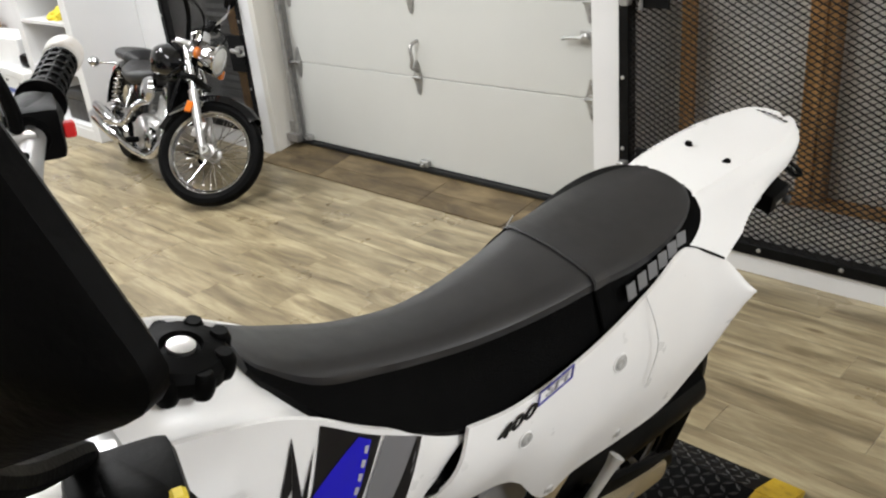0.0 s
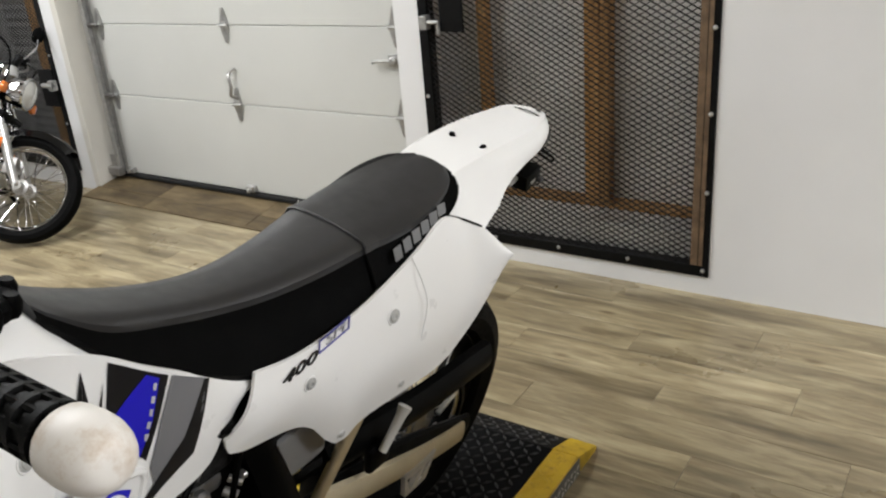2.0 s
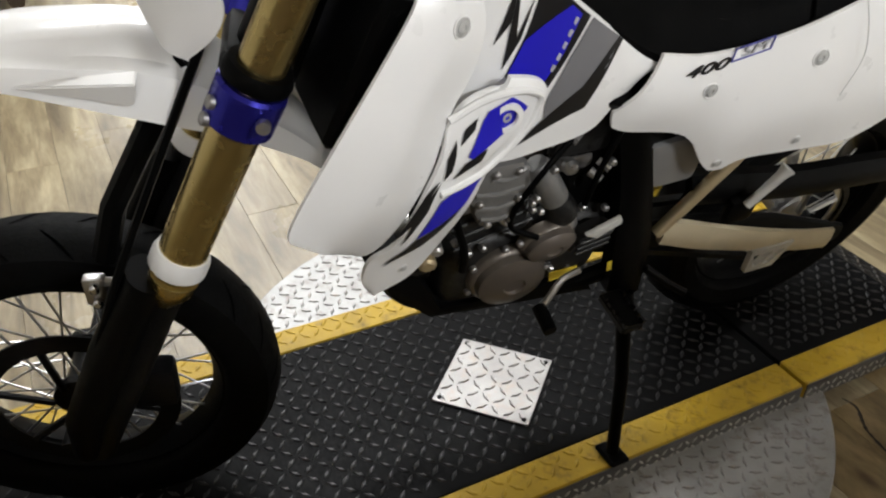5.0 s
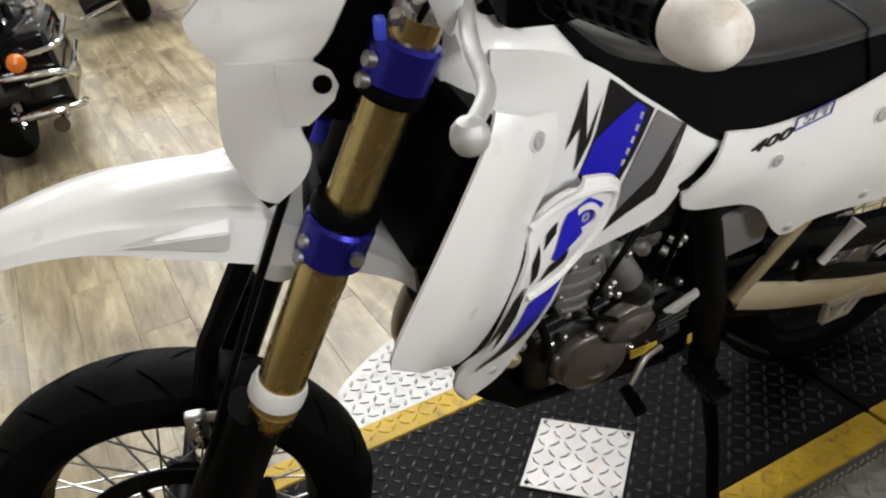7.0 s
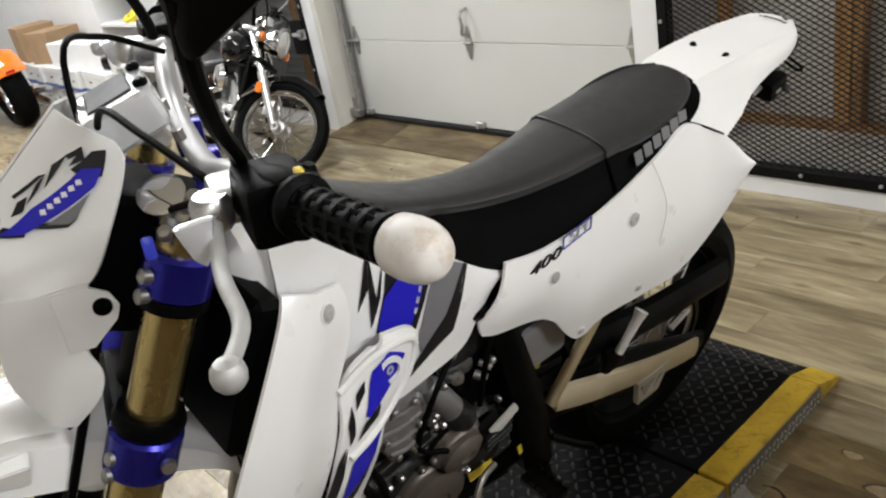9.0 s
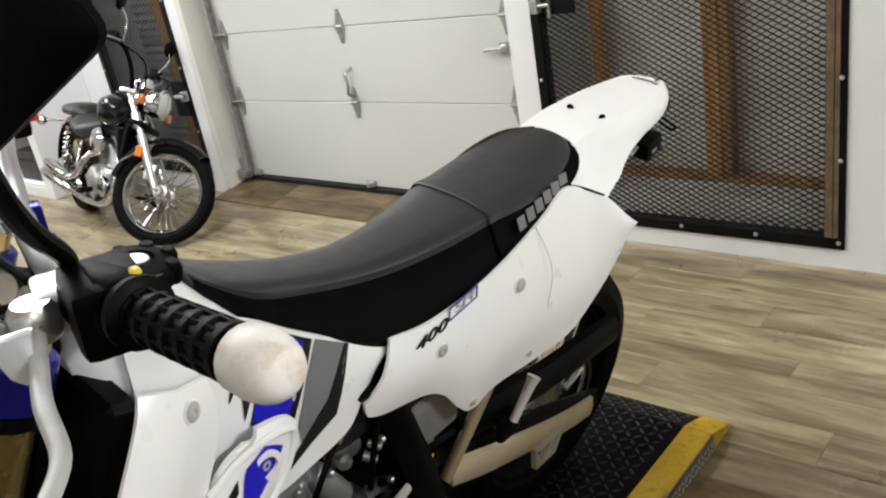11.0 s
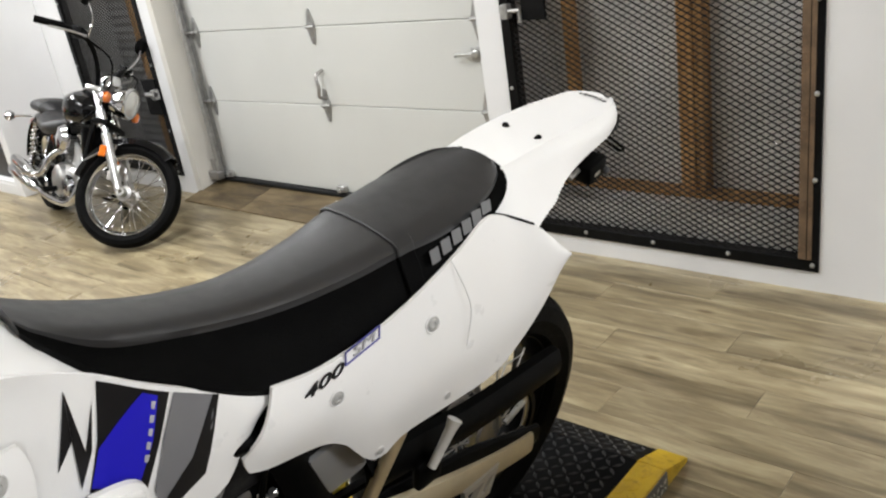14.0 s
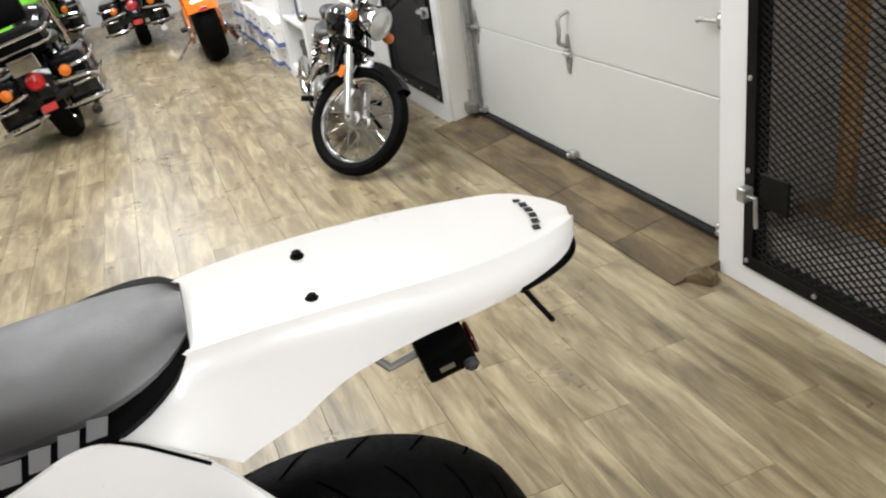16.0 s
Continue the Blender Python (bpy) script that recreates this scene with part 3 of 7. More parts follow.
while x < DOOR_X1 - 0.02:
    w = min(random.choice((0.55, 0.8, 1.1)), DOOR_X1 + 0.01 - x)
    bm = bmesh.new()
    for y0, y1 in ((-0.235, -0.12), (-0.118, 0.05)):
        z0, z1 = [(yy + 0.235) / 0.285 * 0.052 + 0.006 for yy in (y0, y1)]
        vs = [bm.verts.new(p) for p in ((x, y0, 0), (x + w - 0.003, y0, 0), (x + w - 0.003, y1, 0), (x, y1, 0), (x, y0, z0), (x + w - 0.003, y0, z0), (x + w - 0.003, y1, z1), (x, y1, z1))]
        for f in ((0, 1, 2, 3), (4, 5, 6, 7), (0, 1, 5, 4), (1, 2, 6, 5), (2, 3, 7, 6), (3, 0, 4, 7)):
            bm.faces.new([vs[i] for i in f])
    part("board", bm, M_RAMPWOOD, ramp)
    x += w
bm = prism([(-0.06, 0.0), (0.05, 0.0), (0.04, 0.03), (0.0, 0.045), (-0.05, 0.02)], 0.06, Matrix.Translation((0.09, -0.14, 0)) @ Matrix.Rotation(0.5, 4, "Z"), 0.004)
solo("wood_offcut", bm, M_RAMPWOOD, "splintered brown wood offcut on the floor by the ramp", "wood scrap")


# mesh screens
def expanded_mesh(x0, x1, z0, z1, y, pitch_x=0.04, pitch_z=0.0225, r=0.0012, lean=0.0028):
    """Zigzag strands that meet in diamonds."""
    verts, faces = [], []
    rows, cols = int((z1 - z0) / pitch_z), int((x1 - x0) / (pitch_x / 2))
    for j in range(rows):
        for s in (0, 1):
            ring0 = None
            for i in range(cols + 1):
                z = z0 + (j + 0.5 * s) * pitch_z + ((i + s) % 2) * 0.5 * pitch_z
                px, k = x0 + i * pitch_x / 2, len(verts)
                verts.extend([(px, y - lean, z - r), (px, y - lean, z + r), (px, y + lean, z + r + 0.002), (px, y + lean, z - r + 0.002)])
                if ring0 is not None:
                    for a in range(4):
                        b = (a + 1) % 4
                        faces.append((ring0 + a, ring0 + b, k + b, k + a))
                ring0 = k
    me = bpy.data.meshes.new("expanded_mesh")
    me.from_pydata(verts, [], faces)
    me.materials.append(M_MESH)
    return me


def screen(name, label, x0, x1, z0, z1, y, bolts_x, bolts_z, mid=None):
    ob = thing(name, label, "mesh screen", kind="structure")
    w = 0.042
    for lo, hi in (((x0, z0), (x1, z0 + w)), ((x0, z1 - w), (x1, z1)), ((x0, z0 + w), (x0 + w, z1 - w)), ((x1 - w, z0 + w), (x1, z1 - w))):
        bm = boxed((lo[0], y - 0.008, lo[1]), (hi[0], y - 0.001, hi[1]), 0.001)
        inner_x = (hi[0] - 0.005, hi[0]) if lo[0] == x0 and hi[0] == x0 + w else (lo[0], lo[0] + 0.005)
        if hi[0] - lo[0] > 0.1:
            zz = hi[1] - 0.005 if lo[1] == z0 else lo[1]
            box(bm, (lo[0] + w, y - 0.001, zz), (hi[0] - w, y + 0.045, zz + 0.005))
        else:
            box(bm, (inner_x[0], y - 0.001, lo[1]), (inner_x[1], y + 0.045, hi[1]))
        part("frame_bar", bm, M_BLACKSTEEL, ob)
    net = new("mesh", expanded_mesh(x0 + w, x1 - w, z0 + w, z1 - w, y + 0.006))
    net.parent = ob
    tagged(net, "dark expanded metal mesh", kind="stuff")
    bolt = lathed([(0.0085, 0), (0.008, 0.004), (0.004, 0.0065)], (0, 0, 0), (0, -1, 0), 10)
    first = part("bolt", bolt, M_GALV, ob, "bright round bolt head")
    spots = [(bx, z0 + 0.025) for bx in bolts_x] + [(x1 - 0.018, bz) for bz in bolts_z] + [(x0 + 0.018, bz) for bz in bolts_z]
    for n, (bx, bz) in enumerate(spots):
        o = first if n == 0 else first.copy()
        if n:
            scene.collection.objects.link(o)
        o.location = (bx, y - 0.008, bz)
    return ob


cage = screen("mesh_screen", "black steel framed screen of expanded mesh bolted to the wall", CAGE_X0, CAGE_X1, CAGE_Z0, CAGE_Z1, WALL_Y, (0.205, 0.493, 0.787, 1.081, 1.371), (0.405, 0.69, 0.98, 1.27, 1.56, 1.85, 2.14))
bm = boxed((0.30, -0.075, 0.955), (0.405, -0.058, 1.10), 0.003)
part("lock_plate", bm, M_BLACKSTEEL, cage, "black lock plate")
bm = tubed([(0.21, -0.085, 0.995), (0.30, -0.085, 0.995), (0.30, -0.085, 0.95)], 0.009, 8)
box(bm, (0.215, -0.1, 0.965), (0.25, -0.06, 1.02), 0.004)
part("padlock", bm, M_GALV, cage, "steel padlock and hasp")
bm = boxed((0.27, -0.07, 0.31), (0.385, -0.058, 0.42), 0.003)
part("lock_plate", bm, M_BLACKSTEEL, cage, "black lock plate")
bm = tubed([(0.195, -0.085, 0.335), (0.27, -0.085, 0.34), (0.275, -0.085, 0.245)], 0.007, 8)
box(bm, (0.2, -0.1, 0.315), (0.235, -0.06, 0.36), 0.004)
part("padlock", bm, M_GALV, cage, "steel padlock and hasp")
x0, x1 = 1.324, 1.368
for lo, hi in ((x0, x0 + 0.026), (x0 + 0.029, x1)):
    part("edge_strip", boxed((lo, WALL_Y - 0.0115, CAGE_Z0 + 0.044), (hi, WALL_Y - 0.0085, CAGE_Z1 - 0.044), 0.0008), M_RUST, cage, "rusty brown inner edge strip")
for k in range(8):
    part("weld_bead", boxed((x0 + 0.002, WALL_Y - 0.015, 0.3 + 0.24 * k), (x0 + 0.02, WALL_Y - 0.0115, 0.335 + 0.24 * k), 0.0015), M_RUST, cage)
cage2 = screen("mesh_screen", "grey mesh screen in a black frame beside the shelving", CAGE2_X0, CAGE2_X1, CAGE2_Z0, CAGE2_Z1, LEFT_Y, (-3.3, -3.0, -2.7, -2.4), (0.4, 0.8, 1.2, 1.6, 2.0))
part("lock_plate", boxed((-2.52, LEFT_Y - 0.02, 0.5), (-2.37, LEFT_Y - 0.008, 0.72), 0.003), M_BLACKSTEEL, cage2, "black lock plate")
bm = tubed([(-2.36, LEFT_Y - 0.04, 0.63), (-2.46, LEFT_Y - 0.04, 0.63)], 0.014, 8)
box(bm, (-2.4, LEFT_Y - 0.05, 0.6), (-2.36, LEFT_Y - 0.01, 0.66), 0.004)
part("hasp", bm, M_GALV, cage2, "steel hasp")

# behind the screens: timber studs, sill plate and silver sheathing
for x0, x1, y0, y1 in ((0.814, 0.872, 0.15, 0.19), (0.874, 0.908, 0.16, 0.235), (0.333, 0.382, 0.15, 0.19)):
    solo("timber_stud", boxed((x0, y0, 0.235), (x1, y1, CAGE_Z1), 0.002), M_STUD, "bare brown timber stud behind the mesh", "stud", "studs behind the mesh", "structure")
solo("sill_plate", boxed((CAGE_X0, 0.142, 0.216), (CAGE_X1, 0.238, 0.234), 0.003), M_STUD, "brown timber sill plate behind the mesh", "sill plate", kind="structure")
solo("cavity_ledge", boxed((CAGE_X0, 0.0, CAGE_Z0), (CAGE_X1, 0.238, 0.2155), 0.004), M_FOIL, "pale ledge of silver sheet behind the mesh", "ledge", kind="structure")
solo("cavity_sheet", boxed((CAGE_X0, 0.24, CAGE_Z0), (CAGE_X1, 0.26, CAGE_Z1)), M_FOIL, "grey silver sheet at the back of the cavity", "sheet", kind="structure")
bm = bmesh.new()
rings = []
for k in range(160):
    z = CAGE2_Z0 + (CAGE2_Z1 - CAGE2_Z0) * k / 159
    dy = 0.012 * math.sin(k * math.pi / 2)
    rings.append([bm.verts.new((CAGE2_X0, 0.22 + dy, z)), bm.verts.new((CAGE2_X1, 0.22 + dy, z)), bm.verts.new((CAGE2_X1, 0.26, z)), bm.verts.new((CAGE2_X0, 0.26, z))])
skin(bm, rings)
solo("cavity_sheet", bm, M_CORR, "pale corrugated sheet behind the mesh screen", "sheet", kind="structure", smooth=0)
solo("timber_stud", boxed((-2.85, 0.1, 0.12), (-2.75, 0.14, CAGE2_Z1), 0.002), M_STUD, "bare brown timber stud behind the mesh", "stud", "studs behind the mesh", "structure")

# ---- display lift with a diamond-plate deck ----
DECK_Z, DX0, DX1, DY0, DY1 = 0.052, 0.74, 1.392, -3.75, -1.205


def plate_lugs(inside, x0, x1, y0, y1, z, pitch=0.0265, size=0.0148, wide=0.0048, high=0.003, turn=0.0):
    """Raised lozenges, each turned square to its neighbours."""
    verts, faces = [], []
    c0, s0 = math.cos(turn), math.sin(turn)
    for i in range(int((x1 - x0) / pitch)):
        for j in range(int((y1 - y0) / pitch)):
            cx, cy = x0 + (i + 0.5) * pitch, y0 + (j + 0.5) * pitch
            if not inside(cx, cy):
                continue
            a = math.pi / 4 * (1 if (i + j) % 2 else -1) + turn
            ca, sa, k = math.cos(a), math.sin(a), len(verts)
            for px, py, pz in ((-size, 0, 0), (0, -wide, 0), (size, 0, 0), (0, wide, 0), (-size * 0.6, 0, high), (0, -wide * 0.45, high), (size * 0.6, 0, high), (0, wide * 0.45, high)):
                verts.append((cx + ca * px - sa * py, cy + sa * px + ca * py, z + pz))
            faces += [(k, k + 1, k + 5, k + 4), (k + 1, k + 2, k + 6, k + 5), (k + 2, k + 3, k + 7, k + 6), (k + 3, k, k + 4, k + 7), (k + 4, k + 5, k + 6, k + 7)]
    me = bpy.data.meshes.new("lugs")
    me.from_pydata(verts, [], faces)
    return me


def lugs(parent, mat, *args, label="raised diamond tread", **kw):
    me = plate_lugs(*args, **kw)
    me.materials.append(mat)
    ob = new("tread", me)
    ob.parent = parent
    return tagged(ob, label, kind="stuff")


lift = thing("display_lift", "black diamond-plate motorcycle lift deck with yellow edges", "motorcycle lift")
Y_CUT = -1.655
EDGE = 0.078
for y0, y1 in ((DY0, Y_CUT - 0.006), (Y_CUT + 0.006, DY1)):
    part("deck", boxed((DX0 + EDGE, y0, 0.0), (DX1 - EDGE, y1, DECK_Z), 0.002), M_DECK, lift, "black diamond plate")
    for x0, x1 in ((DX0, DX0 + EDGE - 0.001), (DX1 - EDGE + 0.001, DX1)):
        rail = part("edge_rail", boxed((x0, y0, 0.0), (x1, y1, DECK_Z + 0.001), 0.003), M_YELLOW, lift, "scuffed yellow painted edge")
        lugs(rail, M_YELLOW, lambda x, y: True, x0 + 0.004, x1, y0 + 0.01, y1 - 0.01, DECK_Z + 0.001, high=0.002)
lugs(lift, M_LUG, lambda x, y: abs(y - Y_CUT) > 0.02, DX0 + EDGE, DX1 - EDGE, DY0, DY1, DECK_Z)
# steel side skin with its own lugs
for x, s in ((DX1, 1), (DX0, -1)):
    for y0, y1 in ((DY0, Y_CUT - 0.008), (Y_CUT + 0.008, DY1)):
        side = part("side_plate", boxed((min(x, x + 0.003 * s), y0, 0.0), (max(x, x + 0.003 * s), y1, DECK_Z - 0.004)), M_SIDE, lift, "bare steel diamond-plate side")
        me = plate_lugs(lambda a, b: True, y0, y1, 0.0, DECK_Z, 0.0, pitch=0.019, size=0.0095, wide=0.0034, high=0.002)
        me.transform(Matrix(((0, 0, s, x + 0.003 * s), (1, 0, 0, 0), (0, 1, 0, 0), (0, 0, 0, 1))))
        me.materials.append(M_PALE)
        o = new("tread", me)
        o.parent = side
        tagged(o, kind="stuff")
# sloped approach flap and its yellow corners
bm = bmesh.new()
vs = [bm.verts.new(p) for p in ((DX0 + EDGE, DY1, 0), (DX1 - EDGE, DY1, 0), (DX1 - EDGE, -1.09, 0), (DX0 + EDGE, -1.09, 0), (DX0 + EDGE, DY1, DECK_Z), (DX1 - EDGE, DY1, DECK_Z), (DX1 - EDGE, -1.09, 0.006), (DX0 + EDGE, -1.09, 0.006))]
for f in ((0, 1, 2, 3), (4, 5, 6, 7), (0, 1, 5, 4), (1, 2, 6, 5), (2, 3, 7, 6), (3, 0, 4, 7)):
    bm.faces.new([vs[i] for i in f])
flap = part("approach_flap", bm, M_DECK, lift, "black sloped end flap")
me = plate_lugs(lambda x, y: True, DX0 + EDGE, DX1 - EDGE, DY1, -1.09, 0)
me.materials.append(M_LUG)
for v in me.vertices:
    v.co.z += DECK_Z - (v.co.y - DY1) / (-1.09 - DY1) * (DECK_Z - 0.006)
o = new("tread", me)
o.parent = flap
tagged(o, kind="stuff")
for x0, x1 in ((DX0, DX0 + EDGE - 0.001), (DX1 - EDGE + 0.001, DX1)):
    bm = bmesh.new()
    vs = [bm.verts.new(p) for p in ((x0, DY1, 0), (x1, DY1, 0), (x1, -1.09, 0), (x0, -1.09, 0), (x0, DY1, DECK_Z + 0.001), (x1, DY1, DECK_Z + 0.001), (x1, -1.09, 0.012), (x0, -1.09, 0.012))]
    for f in ((0, 1, 2, 3), (4, 5, 6, 7), (0, 1, 5, 4), (1, 2, 6, 5), (2, 3, 7, 6), (3, 0, 4, 7)):
        bm.faces.new([vs[i] for i in f])
    part("edge_end", bm, M_YELLOW, lift, "scuffed yellow sloped edge end")
# bright service plate, laid askew on the deck
M_LID = Matrix.Translation((1.095, -2.248, DECK_Z + 0.003)) @ Matrix.Rotation(radians(43.5), 4, "Z")
lid = thing("service_plate", "bright bare aluminium diamond-plate cover on the lift deck", "cover plate", M_LID)
part("sheet", boxed((-0.102, -0.102, -0.001), (0.102, 0.102, 0.003), 0.001), M_ALUPLATE, lid)
me = plate_lugs(lambda x, y: True, -0.1, 0.1, -0.1, 0.1, 0.003, pitch=0.0285, size=0.0145, wide=0.0045)
me.materials.append(M_ALUPLATE)
o = new("tread", me)
o.parent = lid
tagged(o, kind="stuff")
for sx in (-1, 1):
    for sy in (-1, 1):
        part("screw", lathed([(0.005, 0), (0.005, 0.002), (0.002, 0.003)], (0.09 * sx, 0.09 * sy, 0.003), (0, 0, 1), 10), M_BLACKSTEEL, lid)
# turntable disc under the deck
disc = thing("turntable_disc", "round bare aluminium diamond-plate turntable in the floor", "turntable")
DC, DR = (1.04, -2.15), 0.665
part("disc_plate", lathed([(0.02, -0.001), (DR, -0.001), (DR, 0.006), (DR - 0.003, 0.009), (0.02, 0.009)], (*DC, 0), (0, 0, 1), 96), M_DISC, disc)
lugs(disc, M_ALUPLATE, lambda x, y: math.hypot(x - DC[0], y - DC[1]) < DR - 0.02 and not DX0 < x < DX1, DC[0] - DR, DC[0] + DR, DC[1] - DR, DC[1] + DR, 0.009, pitch=0.0285, size=0.0145, turn=0.3)

# ---- the white supermoto on the lift ----
PHI, PSI = radians(14.6), radians(2.5)
FWD = Vector((-math.sin(PSI), -math.cos(PSI), 0))
LFT = Vector((math.cos(PSI), -math.sin(PSI), 0))
col_y, col_z = math.cos(PHI) * LFT - math.sin(PHI) * Z_UP, math.sin(PHI) * LFT + math.cos(PHI) * Z_UP
M_BIKE = Matrix(((FWD.x, col_y.x, col_z.x, 1.0868), (FWD.y, col_y.y, col_z.y, -1.6589), (FWD.z, col_y.z, col_z.z, DECK_Z), (0, 0, 0, 1)))
bike = thing("dirt_bike", "white street-legal dirt bike with blue graphics leaning on its side stand", "motorcycle", M_BIKE)

STEM = Vector((0.955, 0, 1.07))
AXIS = Vector((-0.394, 0, 0.919)).normalized()
STEER = Matrix.Translation(STEM) @ Matrix.Rotation(radians(-17), 4, AXIS) @ Matrix.Translation(-STEM)


def fork_x(z, ahead=0.013):
    return 0.955 + ahead + (1.07 - z) * 0.43


def steered(bm):
    bm.transform(STEER)
    return bm


def tyre_bm(R, half, rim, n=64):
    prof = [(rim, -half * 0.62), (rim + 0.012, -half * 0.86), (rim + (R - rim) * 0.45, -half), (R - half * 0.32, -half * 0.86), (R - half * 0.1, -half * 0.5), (R, 0),
            (R - half * 0.1, half * 0.5), (R - half * 0.32, half * 0.86), (rim + (R - rim) * 0.45, half), (rim + 0.012, half * 0.86), (rim, half * 0.62), (rim - 0.004, 0)]
    return lathed(prof, n=n, closed=True)


def tread_grooves(R, half, count=22, sweep=0.16):
    """Slanted grooves on both shoulders of a road tyre."""
    bm = bmesh.new()
    for k in range(count):
        for s in (-1, 1):
            a0 = 2 * math.pi * (k + (0.5 if s > 0 else 0)) / count
            prev = None
            for i in range(6):
                f = i / 5
                y = s * half * (0.16 + 0.68 * f)
                t = abs(y) / half
                r = R - half * (0.1 * min(1, t / 0.5) + (0.22 * (t - 0.5) / 0.36 if t > 0.5 else 0)) + 0.0009
                a = a0 + sweep * f
                w = 0.0032 * (1 - abs(f - 0.45)) / R
                pair = [bm.verts.new((r * math.cos(b), y, r * math.sin(b))) for b in (a - w, a + w)]
                if prev:
                    bm.faces.new((prev[0], prev[1], pair[1], pair[0]))
                prev = pair
    return bm


def wheel(name, parent, place, R, half, rim, m=None, spokes=36, disc_side=1, disc_r=0.135, tread=True, rim_mat=None, spoke_mat=None, rim_half=None, disc_mat=None, hub_mat=None):
    """A wire wheel: tyre, rim, hub, spokes and brake disc."""
    base = Matrix.Translation(place)
    if m is not None:
        base = m @ base
    w = part(name, lathed([(0.024, -0.06), (0.04, -0.056), (0.04, -0.042), (0.026, -0.036), (0.026, 0.036), (0.04, 0.042), (0.04, 0.056), (0.024, 0.06)], n=20), hub_mat or M_STEEL, parent)
    w.matrix_local = base
    part("tyre", tyre_bm(R, half, rim), M_RUBBER, w, "black road tyre with slanted tread grooves")
    if tread:
        tagged(part("tread_pattern", tread_grooves(R, half), M_GROOVE, w), kind="stuff")
    h = rim_half or half * 0.6
    part("rim", lathed([(rim + 0.006, -h), (rim - 0.004, -h), (rim - 0.014, -h * 0.6), (rim - 0.022, 0), (rim - 0.014, h * 0.6), (rim - 0.004, h), (rim + 0.006, h), (rim + 0.002, 0)], n=64, closed=True), rim_mat or M_BLACK, w)
    first = None
    for k in range(spokes):
        s = 1 if k % 2 else -1
        a = 2 * math.pi * k / spokes
        if first is None:
            first = part("spoke", tubed([(0.036 * math.cos(0.55), 0.045, 0.036 * math.sin(0.55)), ((rim - 0.018), 0.004, 0)], 0.0019, 6), spoke_mat or M_ALU, w)
            o = first
        else:
            o = first.copy()
            scene.collection.objects.link(o)
        lay = 1 if (k // 2) % 2 else -1
        o.matrix_local = Matrix.Rotation(-a, 4, "Y") @ Matrix.Diagonal((1, s, lay, 1))
    if disc_r:
        y = 0.062 * disc_side
        bm = lathed([(disc_r, y - 0.002), (disc_r, y + 0.002), (disc_r - 0.032, y + 0.002), (disc_r - 0.032, y - 0.002)], n=48, closed=True)
        bd = part("brake_disc", bm, disc_mat or M_STEEL, w)
        for k in range(6):
            a = k * math.pi / 3
            part("disc_arm", tubed([(0.035 * math.cos(a), y, 0.035 * math.sin(a)), ((disc_r - 0.03) * math.cos(a + 0.25), y, (disc_r - 0.03) * math.sin(a + 0.25))], 0.006, 6), M_BLACKSTEEL, bd)
    return w


ZF, ZR = 0.304, 0.3128
XF, XR = 1.344, -0.069
MID = -0.033
wheel("front_wheel", bike, (XF, MID, ZF), 0.305, 0.06, 0.216, STEER, rim_mat=M_BLACK, disc_r=0.15, disc_mat=M_BLACKSTEEL, hub_mat=M_BLACKSTEEL)
rw = wheel("rear_wheel", bike, (XR, MID, ZR), 0.321, 0.072, 0.222, disc_side=-1, disc_r=0.11)
bm = lathed([(0.112, 0.072), (0.112, 0.077), (0.095, 0.077), (0.095, 0.072)], n=44, closed=True)
for k in range(44):
    a = 2 * math.pi * k / 44
    box(bm, (-0.004, 0.0725, 0.108), (0.004, 0.0765, 0.119), 0, Matrix.Rotation(a, 4, "Y"))
for k in range(5):
    a = 2 * math.pi * k / 5
    tube(bm, [(0.03 * math.cos(a), 0.074, 0.03 * math.sin(a)), (0.098 * math.cos(a + 0.2), 0.074, 0.098 * math.sin(a + 0.2))], 0.007, 6)
part("sprocket", bm, M_ALU, rw)

# forks
FORK_Y = {1: 0.1, -1: -0.166}
for s in (1, -1):
    Y = FORK_Y[s]
    leg = part("fork_leg", steered(tubed([(fork_x(1.125), Y, 1.125), (fork_x(1.10), Y, 1.10), (fork_x(0.93), Y, 0.93), (fork_x(0.90), Y, 0.90), (fork_x(0.665), Y, 0.665)], [0.027, 0.027, 0.027, 0.0305, 0.0305], 24)), M_GOLD, bike, "gold anodised upside-down fork tube")
    part("fork_cap", steered(lathed([(0.026, 0), (0.026, 0.012), (0.018, 0.018), (0.009, 0.018), (0.009, 0.03)], (fork_x(1.125), Y, 1.125), AXIS, 18)), M_ALU, leg)
    part("collar", steered(lathed([(0.033, 0.0), (0.0365, 0.004), (0.0365, 0.022), (0.033, 0.032)], (fork_x(0.645), Y, 0.645), AXIS, 22)), M_WHITE, leg, "white plastic guard collar")
    part("wiper_tip", steered(lathed([(0.0, -0.05), (0.012, -0.03), (0.03, 0.0), (0.031, 0.02)], (fork_x(0.625), Y * 1.12, 0.625), AXIS, 16)), M_GOLD, leg)
    part("slider", steered(tubed([(fork_x(0.67), Y, 0.67), (fork_x(0.28), Y, 0.28)], 0.0235, 16)), M_BLACKSTEEL, leg)
    guard = steered(tubed([(fork_x(0.64, 0.045), Y * 1.04, 0.64), (fork_x(0.5, 0.052), Y * 1.1, 0.5), (fork_x(0.36, 0.05), Y * 1.06, 0.36), (fork_x(0.29, 0.03), Y, 0.29)], [0.036, 0.038, 0.036, 0.03], 14, 0, 0.8))
    part("fork_guard", guard, M_BLACK, leg, "black plastic fork guard")
bm = tubed([(XF, -0.19, ZF), (XF, 0.115, ZF)], 0.011, 12)
part("front_axle", steered(bm), M_BLACKSTEEL, bike)
